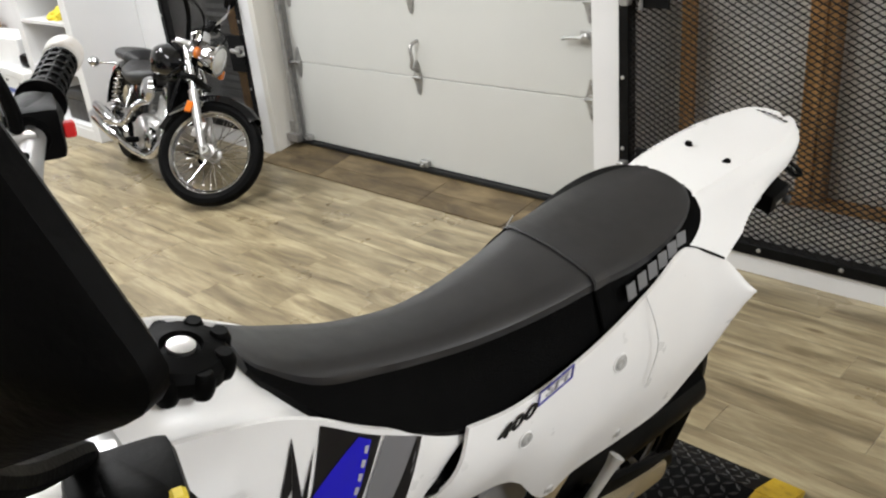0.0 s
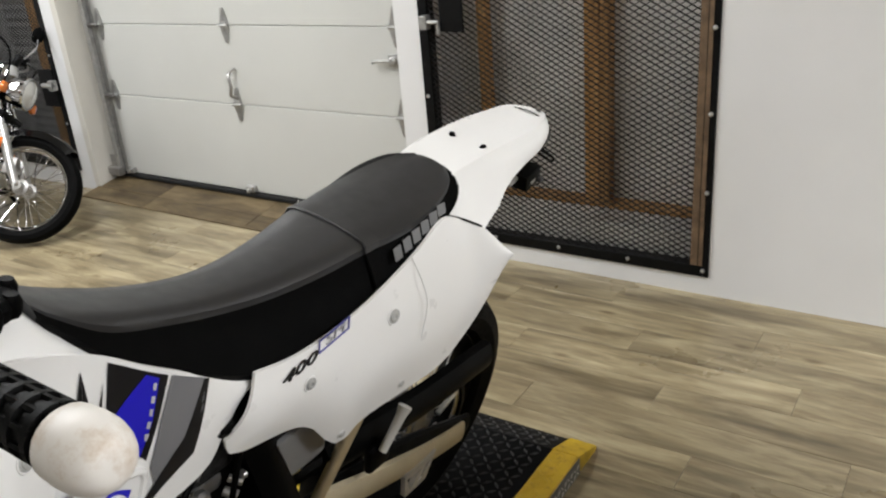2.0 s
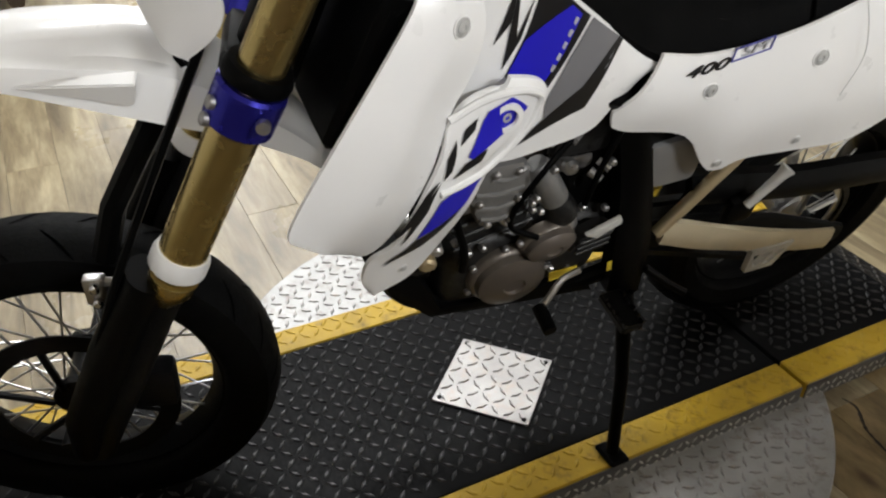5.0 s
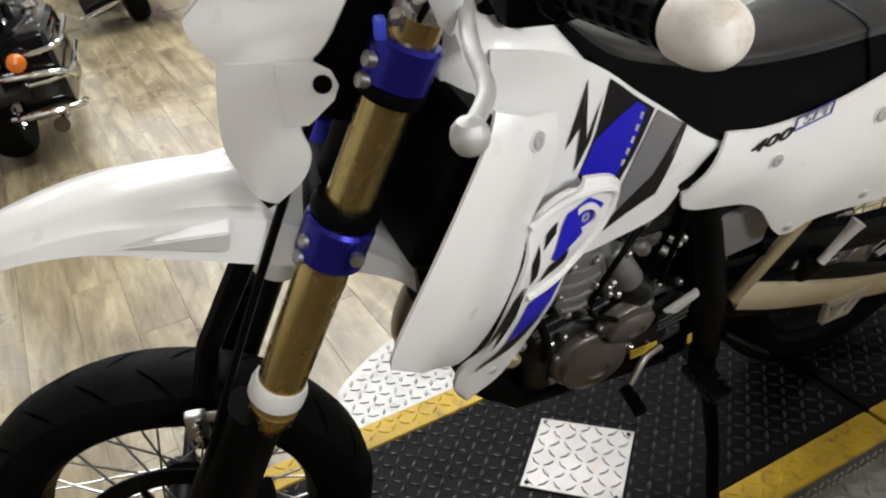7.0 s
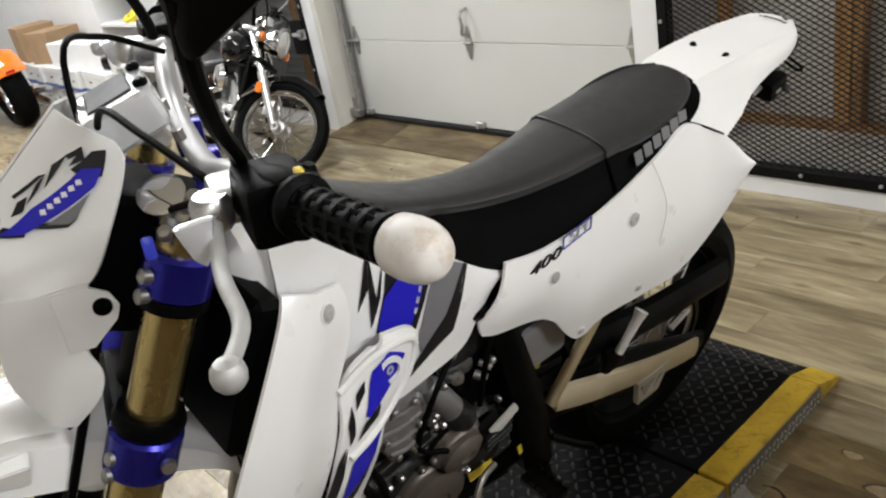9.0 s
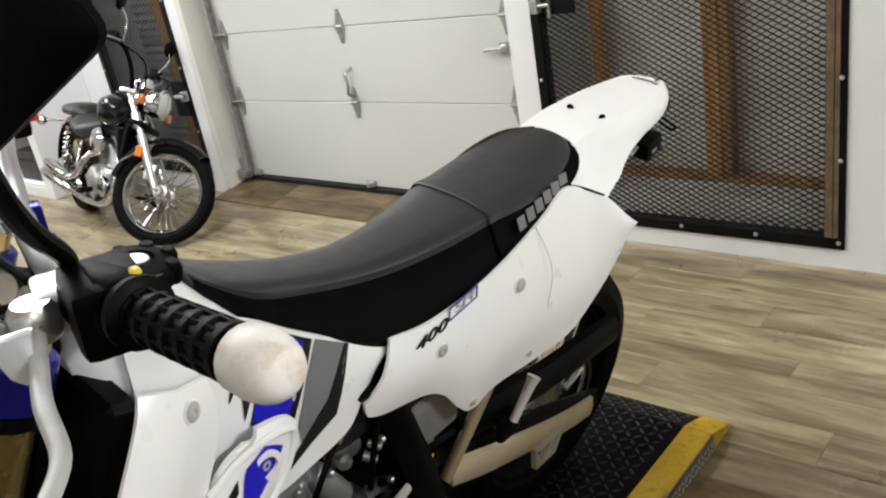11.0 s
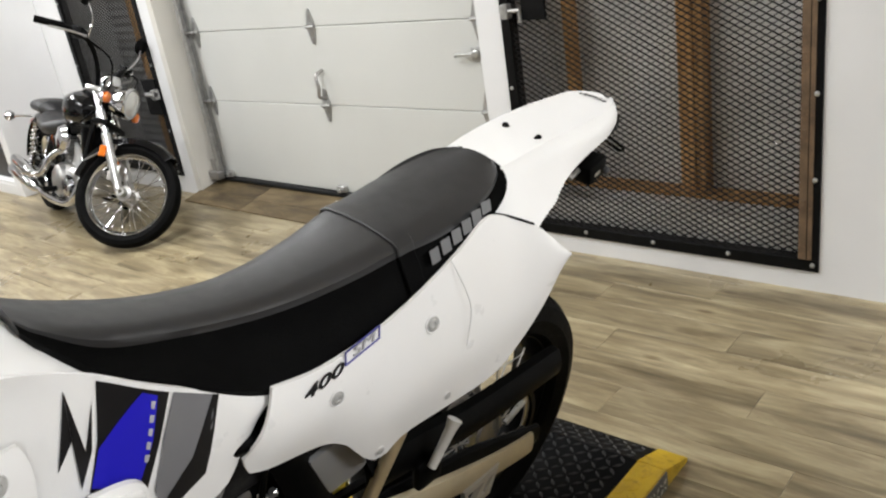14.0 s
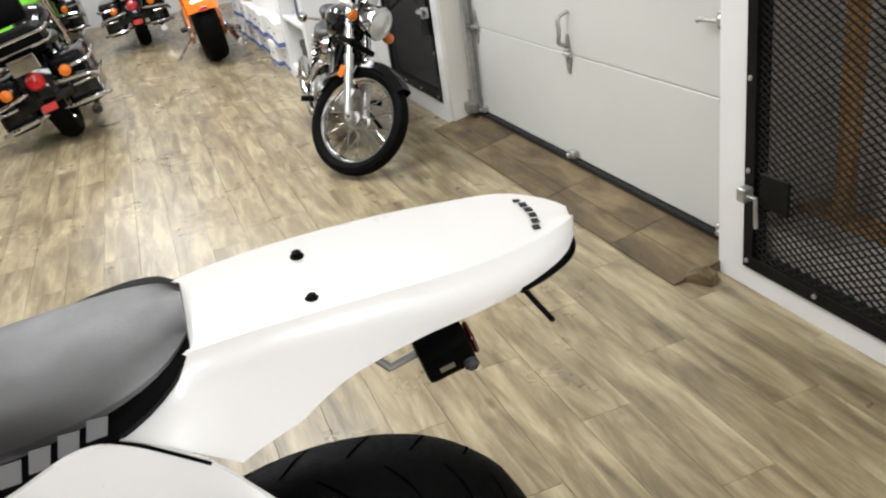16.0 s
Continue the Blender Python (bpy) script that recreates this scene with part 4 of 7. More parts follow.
cal = boxed((-0.035, -0.02, -0.04), (0.035, 0.022, 0.04), 0.012, Matrix.Translation((XF - 0.12, 0.045, ZF + 0.06)), 2)
part("front_caliper", steered(cal), M_BLACKSTEEL, bike)
clamp_ob = part("hose_clamp", steered(boxed((-0.016, -0.008, -0.022), (0.012, 0.008, 0.022), 0.004, Matrix.Translation((1.262, 0.075, 0.588)), 2)), M_ALU, bike, "bright brake hose clamp")
for dz in (-0.014, 0.012):
    part("clamp_bolt", steered(lathed([(0.007, 0.0), (0.007, 0.01), (0.004, 0.012)], (1.258, 0.082, 0.588 + dz), (0, 1, 0.1), 8)), M_CHROME, clamp_ob)
part("clamp_arm", steered(tubed([(1.25, 0.075, 0.6), (1.222, 0.083, 0.606)], 0.007, 8)), M_ALU, clamp_ob)
bm = tubed([(fork_x(1.0, 0.07), 0.07, 1.02), (fork_x(0.85, 0.075), 0.075, 0.86), (fork_x(0.62, 0.08), 0.12, 0.62), (fork_x(0.45, 0.06), 0.12, 0.45), (XF - 0.1, 0.1, 0.42)], 0.0055, 8, 5)
part("brake_hose", steered(bm), M_BLACK, bike)
bm = tubed([(fork_x(0.9, 0.09), 0.03, 0.9), (fork_x(0.7, 0.11), 0.045, 0.7), (fork_x(0.6, 0.09), 0.05, 0.62)], 0.016, 8)
part("fork_brace", steered(bm), M_BLACK, bike)


def clamp(z, mat, tall, rad, name, label):
    mid = Matrix.Translation((fork_x(z, 0.0), 0, z)) @ Z_UP.rotation_difference(AXIS).to_matrix().to_4x4()
    for s in (-1, 1):
        bm = lathed([(rad - 0.004, -tall / 2), (rad, -tall / 2 + 0.004), (rad, tall / 2 - 0.004), (rad - 0.004, tall / 2)], (fork_x(z), FORK_Y[s], z), AXIS, 28)
        ob = part(name, steered(bm), mat, bike, label)
        for k in (-1, 1):
            part("clamp_bolt", steered(lathed([(0.008, 0), (0.008, 0.012), (0.005, 0.014)], Vector((fork_x(z) + 0.03, FORK_Y[s] + 0.016 * s, z)) + AXIS * 0.011 * k, Vector((0.9, 0.3 * s, 0.4)), 14)), M_STEEL, ob)
    part("clamp_core", steered(boxed((-0.035, -0.07, -tall * 0.36), (0.045, 0.07, tall * 0.36), 0.012, mid, 2)), M_BLACK, ob, "black middle of the clamp")


clamp(1.08, M_BLUE, 0.05, 0.0365, "upper_clamp", "blue anodised upper triple clamp")
clamp(0.88, M_BLUE, 0.054, 0.040, "lower_clamp", "blue anodised lower triple clamp")
for s in (1, -1):
    bm = lathed([(0.036, -0.007), (0.037, 0.0), (0.036, 0.007)], (fork_x(1.052), FORK_Y[s], 1.052), AXIS, 24)
    part("clamp_band", steered(bm), M_BLACK, bike)
    bm = lathed([(0.0385, -0.009), (0.0395, 0.0), (0.036, 0.01)], (fork_x(0.918), FORK_Y[s], 0.918), AXIS, 24)
    part("clamp_band", steered(bm), M_BLACK, bike)
    bm = lathed([(0.0, 0.0), (0.008, 0.0), (0.008, 0.008), (0, 0.009)], Vector((fork_x(0.88) - 0.02, FORK_Y[s] + 0.042 * s, 0.88)), Vector((0, s, 0)), 12)
    part("pinch_bolt", steered(bm), M_ALU, bike)

# handlebar, controls and mirror
BAR_HALF = [(0.8375, 0.452, 1.238), (0.8765, 0.325, 1.225), (0.902, 0.19, 1.205), (0.91, 0.10, 1.178)]
BAR = BAR_HALF + [(0.912, 0.0, 1.172)] + [(x, -y, z) for x, y, z in BAR_HALF[::-1]]
bar = part("handlebar", steered(tubed(BAR, 0.0125, 14, 5)), M_BAR, bike, "grey tapered handlebar")
for s in (1, -1):
    bc = part("bar_clamp", steered(boxed((-0.016, -0.012, -0.033), (0.016, 0.012, 0.008), 0.005, Matrix.Translation((0.907, 0.05 * s, 1.172)), 2)), M_BLUE, bike, "blue anodised handlebar clamp")
    part("bolt", steered(lathed([(0.006, 0), (0.006, 0.012)], (0.925, 0.05 * s, 1.195), (0.2, 0, 1), 8)), M_STEEL, bc)
for s in (1, -1):
    a, b = Vector((0.8425, 0.436 * s, 1.2365)), Vector((0.8775, 0.321 * s, 1.2245))
    bm = tubed([b, a], 0.0165, 20)
    d = (a - b).normalized()
    grip = part("grip", steered(bm), M_BLACK, bar, "black ribbed rubber grip")
    for k in range(7):
        c = b.lerp(a, 0.1 + 0.8 * k / 6)
        bm = lathed( [(0.0165, -0.0035), (0.0188, -0.0025), (0.0188, 0.0025), (0.0165, 0.0035)], c, d, 20)
        part("grip_ring", steered(bm), M_BLACK, grip)
    for k in range(10):
        ang = 2 * math.pi * k / 10
        o = d.cross(Z_UP).normalized() * math.cos(ang) * 0.0168 + Z_UP * math.sin(ang) * 0.0168
        part("grip_rib", steered(tubed([b.lerp(a, 0.08) + o, b.lerp(a, 0.92) + o], 0.0022, 5)), M_BLACK, grip)
    part("grip_flange", steered(lathed([(0.0165, 0), (0.0255, 0.003), (0.0255, 0.008), (0.0165, 0.014)], b, d, 22)), M_BLACK, grip)
    bm = lathed([(0.017, 0.0), (0.0195, 0.001), (0.0207, 0.003)] + [(0.0215 * math.cos(q) ** 0.62, 0.016 + 0.027 * math.sin(q)) for q in [math.pi / 2 * k / 12 for k in range(13)]], a - d * 0.004, d, 24)
    part("bar_end", steered(bm), M_BAREND, bar, "rounded white bar-end cap")
    # switch housing, lever perch, lever
    q = Vector((0.889, 0.281 * s, 1.2185))
    bm = boxed((-0.026, -0.03, -0.03), (0.026, 0.032, 0.024), 0.009, Matrix.Translation(q), 2)
    lathe(bm, [(0.022, -0.03), (0.026, -0.02), (0.026, 0.02), (0.022, 0.03)], q, d, 18)
    part("switch_housing", steered(bm), M_BLACK, bar, "black switch housing")
    if s > 0:
        bm = boxed((-0.004, -0.005, 0), (0.004, 0.005, 0.006), 0.002, Matrix.Translation(q + Vector((-0.02, 0.018, 0.02))))
        part("switch_button", steered(bm), M_YELLOWINK, bar, "small yellow switch tab")
    else:
        bm = boxed((-0.012, -0.006, -0.008), (0.0, 0.006, 0.008), 0.002, Matrix.Translation(q + Vector((-0.026, 0.0, -0.01))))
        part("switch_button", steered(bm), M_REDPLASTIC, bar, "small red kill switch")
    p = Vector((0.92, 0.25 * s, 1.213))
    bm = boxed((-0.034, -0.022, -0.016), (0.012, 0.022, 0.016), 0.007, Matrix.Translation(p), 2)
    lathe(bm, [(0.014, -0.014), (0.017, -0.008), (0.017, 0.008), (0.013, 0.014)], p + Vector((0.014, 0.018 * s, 0)), (0, 0, 1), 16)
    perch = part("lever_perch", steered(bm), M_ALU, bar, "bare aluminium lever perch")
    shield = prism([(0.017, 0.008), (-0.016, 0.013), (-0.012, -0.004), (-0.003, -0.03), (0.007, -0.02)], 0.013, Matrix.Translation((0.952, 0.298 * s, 1.213)) @ Matrix.Rotation(radians(-12 * s), 4, "Z"), 0.006)
    part("perch_body", steered(shield), M_SILVER, perch, "shiny clamp casting")
    bm = tubed([p + Vector((0.014, 0.018 * s, -0.002)), p + Vector((0.02, 0.055 * s, -0.008)), p + Vector((0.026, 0.1 * s, -0.015)), p + Vector((0.026, 0.145 * s, -0.024)), p + Vector((0.042, 0.178 * s, -0.03))], 0.0062, 12, 5, 0.7)
    lathe(bm, [(0.0, -0.0125), (0.008, -0.0095), (0.0112, -0.005), (0.012, 0.0), (0.0112, 0.005), (0.008, 0.0095), (0.0, 0.012)], p + Vector((0.045, 0.186 * s, -0.031)), (0, 0, 1), 18)
    part("lever", steered(bm), M_BOLT, bar, "worn pale aluminium control lever with ball end")
    # mirror on its stalk
    low, far = Vector((0.938, 0.391 * s, 1.361)), Vector((0.878, 0.466 * s, 1.426))
    along, rise, face = (far - low).normalized(), Vector((0.35, -0.438 * s, 0.828)), Vector((0.781, 0.625 * s, 0.0))
    mir = part("mirror", steered(tubed([(0.903, 0.235 * s, 1.222), (0.905, 0.262 * s, 1.25), (0.924, 0.325 * s, 1.30), (0.936, 0.372 * s, 1.352), low + along * 0.03 + rise * 0.03 + face * 0.008], 0.0072, 10, 4)), M_BLACK, bar, "black mirror on a bent stalk")
    corners = [low, far, far + rise * 0.085, low + rise * 0.085 + along * 0.03]
    mid = sum(corners, Vector()) / 4
    loop = []
    for i in range(4):
        a, b, c = corners[i - 1], corners[i], corners[(i + 1) % 4]
        for f in (0.0, 0.25, 0.5, 0.75, 1.0):
            q0, q1 = b.lerp(a, 0.12), b.lerp(c, 0.12)
            loop.append(q0.lerp(b, f).lerp(b.lerp(q1, f), f))
    sh = bmesh.new()
    rings = [[sh.verts.new(mid + (q - mid) * k + face * d) for q in loop] for k, d in ((0.9, -0.006), (1.0, -0.002), (1.0, 0.003), (0.86, 0.008), (0.55, 0.012), (0.2, 0.014))]
    skin(sh, rings)
    part("mirror_shell", steered(sh), M_BLACK, mir)
    gl = bmesh.new()
    gl.faces.new([gl.verts.new(mid + (q - mid) * 0.86 - face * 0.0066) for q in loop])
    part("mirror_glass", steered(gl), M_MIRROR, mir, "silvered mirror glass")
# key switch, instrument pod and cables
POD = Matrix.Translation((0.972, 0.004, 1.222)) @ Matrix.Rotation(radians(20), 4, "Y")
bm = boxed((-0.04, -0.05, -0.025), (0.04, 0.05, 0.022), 0.014, POD, 3)
pod = part("instrument_pod", steered(bm), M_SILVER, bike, "silver instrument pod with small screen")
part("display_screen", steered(boxed((-0.024, -0.034, 0.0215), (0.024, 0.034, 0.024), 0.002, POD)), M_CASE, pod)
for s in (0.03, -0.03):
    part("pod_button", steered(lathed([(0.007, 0.03), (0.007, 0.036), (0.004, 0.038)], POD @ Vector((-0.032, s, -0.01)), (0.3, 0, 1), 10)), M_BLACK, pod)
CABLES = [[(0.93, 0.23, 1.225), (0.965, 0.15, 1.245), (0.99, 0.08, 1.25), (1.0, 0.03, 1.19), (0.99, 0.02, 1.1)], [(0.90, -0.18, 1.225), (0.97, -0.12, 1.27), (1.01, -0.04, 1.27), (1.01, 0.03, 1.1)], [(0.88, 0.24, 1.2), (0.93, 0.15, 1.17), (0.97, 0.08, 1.12), (0.96, 0.05, 0.98)], [(0.90, 0.2, 1.2), (0.94, 0.14, 1.15), (0.965, 0.07, 1.05)]]
for c in CABLES:
    part("cable", steered(tubed(c, 0.0036, 8, 6)), M_BLACK, bike, "black control cable")
part("key_switch", steered(lathed([(0.02, 0.0), (0.024, 0.006), (0.024, 0.03), (0.017, 0.034), (0.0, 0.034)], (0.955, 0.075, 1.135), (0.15, 0.5, 0.85), 22)), M_CHROME, bike, "chrome ignition lock")
for x, y, z in ((0.93, 0.1, 1.15), (0.945, 0.12, 1.14), (0.915, 0.13, 1.165), (0.965, 0.11, 1.125)):
    part("fitting", steered(lathed([(0.008, 0), (0.009, 0.008), (0.006, 0.014), (0.0, 0.015)], (x, y, z), (0.2, 0.6, 0.7), 12)), M_ALU, bike)
part("wire_tag", steered(boxed((-0.008, -0.012, -0.014), (0.008, 0.012, 0.014), 0.003, Matrix.Translation((0.985, 0.132, 1.128)) @ Matrix.Diagonal((0.7, 0.5, 0.75, 1)))), material("blue_connector", (0.06, 0.09, 0.8), 0.35), bike, "small bright blue connector")

# headlamp mask
for s in (1, -1):
    def at_side(rows):
        return [(x, y * s, z) for x, y, z in rows]

    up = Skin(at_side([(1.173, 0.012, 1.106), (1.101, 0.01, 1.176), (1.031, 0.01, 1.24)]),
              at_side([(1.143, 0.06, 1.078), (1.095, 0.088, 1.084), (1.047, 0.1, 1.092), (1.01, 0.103, 1.15), (0.984, 0.098, 1.204), (0.988, 0.085, 1.222)]), 0.012 if s > 0 else 0.004, (0.4, 0.8 * s, 0.4))
    mask = part("mask_panel", steered(up.sheet(0.004, 28, 10)), M_WHITE, bike, "white headlamp mask panel with blue flash")
    low = Skin(at_side([(1.143, 0.06, 1.078), (1.15, 0.063, 1.03), (1.151, 0.068, 0.985), (1.135, 0.076, 0.945)]),
               at_side([(1.047, 0.1, 1.094), (1.062, 0.098, 1.05), (1.07, 0.097, 1.018), (1.063, 0.1, 0.987), (1.075, 0.096, 0.955), (1.105, 0.088, 0.925)]), 0.010, (0.35, 0.9 * s, 0.1))
    cheek = part("mask_cheek", steered(low.sheet(0.004, 24, 10)), M_WHITE, bike, "white lower cheek of the headlamp mask")
    tab = prism([(1.085, 1.088), (1.05, 1.088), (1.032, 1.076), (1.026, 1.06), (1.032, 1.045), (1.06, 1.02), (1.085, 1.02)], 0.005, Matrix.Translation((0, 0.097 * s, 0)), 0.0015)
    part("mask_tab", steered(tab), M_WHITE, cheek)
    part("grommet", steered(lathed([(0.0095, 0), (0.0095, 0.003), (0.004, 0.003), (0.003, 0.001)], (1.042, 0.0995 * s, 1.064), (0, s, 0), 20)), M_BLACK, cheek)
    for poly, mat, lift, lab in (
        ([(0.995, 1.215), (1.007, 1.214), (1.03, 1.198), (1.02, 1.19), (1.005, 1.192)], M_BLACKINK, 0.0016, "black graphic field"),
        ([(1.119, 1.136), (1.089, 1.1375), (1.086, 1.143), (1.106, 1.145)], M_BLACKINK, 0.0016, "black graphic field"),
        ([(1.032, 1.163), (1.038, 1.154), (1.048, 1.147), (1.078, 1.145), (1.067, 1.151), (1.046, 1.151), (1.038, 1.158), (1.026, 1.172)], M_BLACKINK, 0.0018, "thin black outline"),
        ([(1.002, 1.2), (1.02, 1.199), (1.075, 1.162), (1.113, 1.138), (1.089, 1.14), (1.067, 1.151), (1.013, 1.184)], M_BLUEINK, 0.0024, "blue slanted stripe"),
        ([(1.019, 1.178), (1.038, 1.155), (1.046, 1.15), (1.066, 1.1495)], M_GREYINK, 0.0022, "grey wedge"),
        ([(1.075, 1.172), (1.083, 1.159), (1.096, 1.153), (1.086, 1.166)], M_BLACKINK, 0.002, "black slanted letter stroke"),
        ([(1.088, 1.168), (1.053, 1.192), (1.06, 1.19), (1.09, 1.17)], M_BLACKINK, 0.0021, "black slanted letter stroke"),
        ([(1.053, 1.192), (1.064, 1.178), (1.078, 1.165), (1.064, 1.183)], M_BLACKINK, 0.002, "black slanted letter stroke"),
        ([(1.029, 1.21), (1.038, 1.2), (1.058, 1.18), (1.045, 1.2)], M_BLACKINK, 0.002, "black slanted letter stroke"),
        ([(1.031, 1.209), (1.014, 1.218), (1.019, 1.211), (1.029, 1.206)], M_BLACKINK, 0.0021, "black slanted letter stroke"),
        ([(1.014, 1.218), (1.015, 1.207), (1.031, 1.2), (1.022, 1.209)], M_BLACKINK, 0.0021, "black slanted letter stroke"),
    ):
        part("graphic", steered(up.patch(poly, lift + 0.0008)), mat, mask, lab)
    for k in range(6):
        x, z = 1.068 - 0.0078 * k, 1.1575 + 0.0054 * k
        part("graphic", steered(up.patch([(x, z), (x - 0.0058, z + 0.001), (x - 0.0055, z + 0.0058), (x - 0.0005, z + 0.0045)], 0.0034)), M_WHITE, mask, "white bar of a maker's mark")
housing = boxed((-0.05, -0.06, -0.10), (0.03, 0.06, 0.06), 0.02, Matrix.Translation((1.02, 0, 1.10)) @ Matrix.Rotation(radians(-22), 4, "Y"), 3)
part("lamp_housing", steered(housing), M_BLACK, bike, "black headlamp housing behind the mask")
lamp_bm = lathed([(0.0, 0.01), (0.03, 0.008), (0.042, 0.0), (0.04, -0.03), (0.03, -0.05)], (1.118, 0, 1.125), (0.95, 0, 0.25), 28)
part("headlamp", steered(lamp_bm), M_LENS, bike, "clear headlamp lens")

# front mudguard under the lower clamp
rings, ff = [], bmesh.new()
GUARD = [(0.955, 0.76, 0.03, 0.02), (0.98, 0.80, 0.036, 0.03), (1.03, 0.85, 0.044, 0.05), (1.09, 0.9, 0.056, 0.07), (1.13, 0.92, 0.064, 0.074), (1.18, 0.931, 0.068, 0.069), (1.24, 0.93, 0.07, 0.051), (1.31, 0.922, 0.069, 0.028), (1.39, 0.9, 0.063, 0.012), (1.47, 0.87, 0.052, 0.008), (1.525, 0.84, 0.034, 0.009), (1.545, 0.826, 0.014, 0.005)]


def guard_section(x, z, w, drop):
    f = min(1.0, drop / 0.06)
    half = [(0.0, z), (w * 0.4, z - 0.001), (w * 0.6, z - 0.003 - 0.005 * f), (w * 0.74, z - 0.006 - 0.017 * f), (w * 1.0, z - 0.008 - 0.022 * f), (w * 1.05, z - 0.01 - 0.028 * f), (w * 1.1, z - 0.012 - max(drop * 0.6, 0.034 * f)), (w * 1.16, z - 0.012 - drop)]
    return [Vector((x, -y, q)) for y, q in half[:0:-1]] + [Vector((x, y, q)) for y, q in half]


lines = [resample([guard_section(*r)[k] for r in GUARD], 49) for k in range(15)]
for i in range(49):
    rings.append([ff.verts.new(lines[k][i]) for k in range(15)])
skin(ff, rings, closed=False, caps=False)
bmesh.ops.recalc_face_normals(ff, faces=ff.faces)
bmesh.ops.solidify(ff, geom=ff.faces[:], thickness=0.004)
guard_ob = part("front_mudguard", steered(ff), M_WHITE, bike, "white front mudguard with moulded ribs")
for s in (1, -1):
    bm = bmesh.new()
    vs = [bm.verts.new((x, y * s, z)) for x, y, z in ((1.3, 0.072, 0.888), (1.16, 0.072, 0.905), (1.168, 0.077, 0.868), (1.3, 0.079, 0.886), (1.16, 0.097, 0.901), (1.168, 0.086, 0.868))]
    for f in ((0, 1, 2), (3, 4, 5), (0, 1, 4, 3), (1, 2, 5, 4), (2, 0, 3, 5)):
        bm.faces.new([vs[i] for i in f])
    bmesh.ops.recalc_face_normals(bm, faces=bm.faces)
    bmesh.ops.bevel(bm, geom=bm.edges[:], offset=0.002, segments=2, affect="EDGES")
    part("rib", steered(bm), M_WHITE, guard_ob)

# tank, shrouds, side covers
rings, tk = [], bmesh.new()
for x, zt, zb, w in ((0.925, 1.05, 0.92, 0.05), (0.905, 1.08, 0.86, 0.074), (0.87, 1.092, 0.82, 0.086), (0.80, 1.075, 0.81, 0.088), (0.74, 1.02, 0.80, 0.082), (0.64, 0.93, 0.79, 0.08), (0.56, 0.86, 0.79, 0.07)):
    ring = []
    for k in range(28):
        a = 2 * math.pi * k / 28
        ca, sa = math.cos(a), math.sin(a)
        ring.append(tk.verts.new((x, w * math.copysign(abs(ca) ** 0.7, ca), (zt + zb) / 2 + (zt - zb) / 2 * math.copysign(abs(sa) ** 0.6, sa))))
    rings.append(ring)
skin(tk, rings)
tank = part("fuel_tank", tk, M_WHITE, bike, "white plastic fuel tank")
CAPX, CAPY = 0.829, 0.03
cap = lathed([(0.034, 0.0), (0.04, 0.006), (0.041, 0.02), (0.036, 0.028), (0.018, 0.031), (0.016, 0.026), (0.0, 0.027)], (CAPX, CAPY, 1.083), (-0.15, 0, 1), 32)
fc = part("filler_cap", cap, M_BLACK, tank, "black lobed filler cap")
for k in range(8):
    a = 2 * math.pi * k / 8
    part("cap_lobe", lathed([(0.009, 0.002), (0.0105, 0.008), (0.0105, 0.02), (0.007, 0.027)], (CAPX + 0.036 * math.cos(a), CAPY + 0.036 * math.sin(a), 1.083), (-0.15, 0, 1), 10), M_BLACK, fc)
part("cap_key", lathed([(0.012, 0.026), (0.012, 0.03), (0.0, 0.031)], (CAPX, CAPY, 1.083), (-0.15, 0, 1), 16), M_ALU, fc)
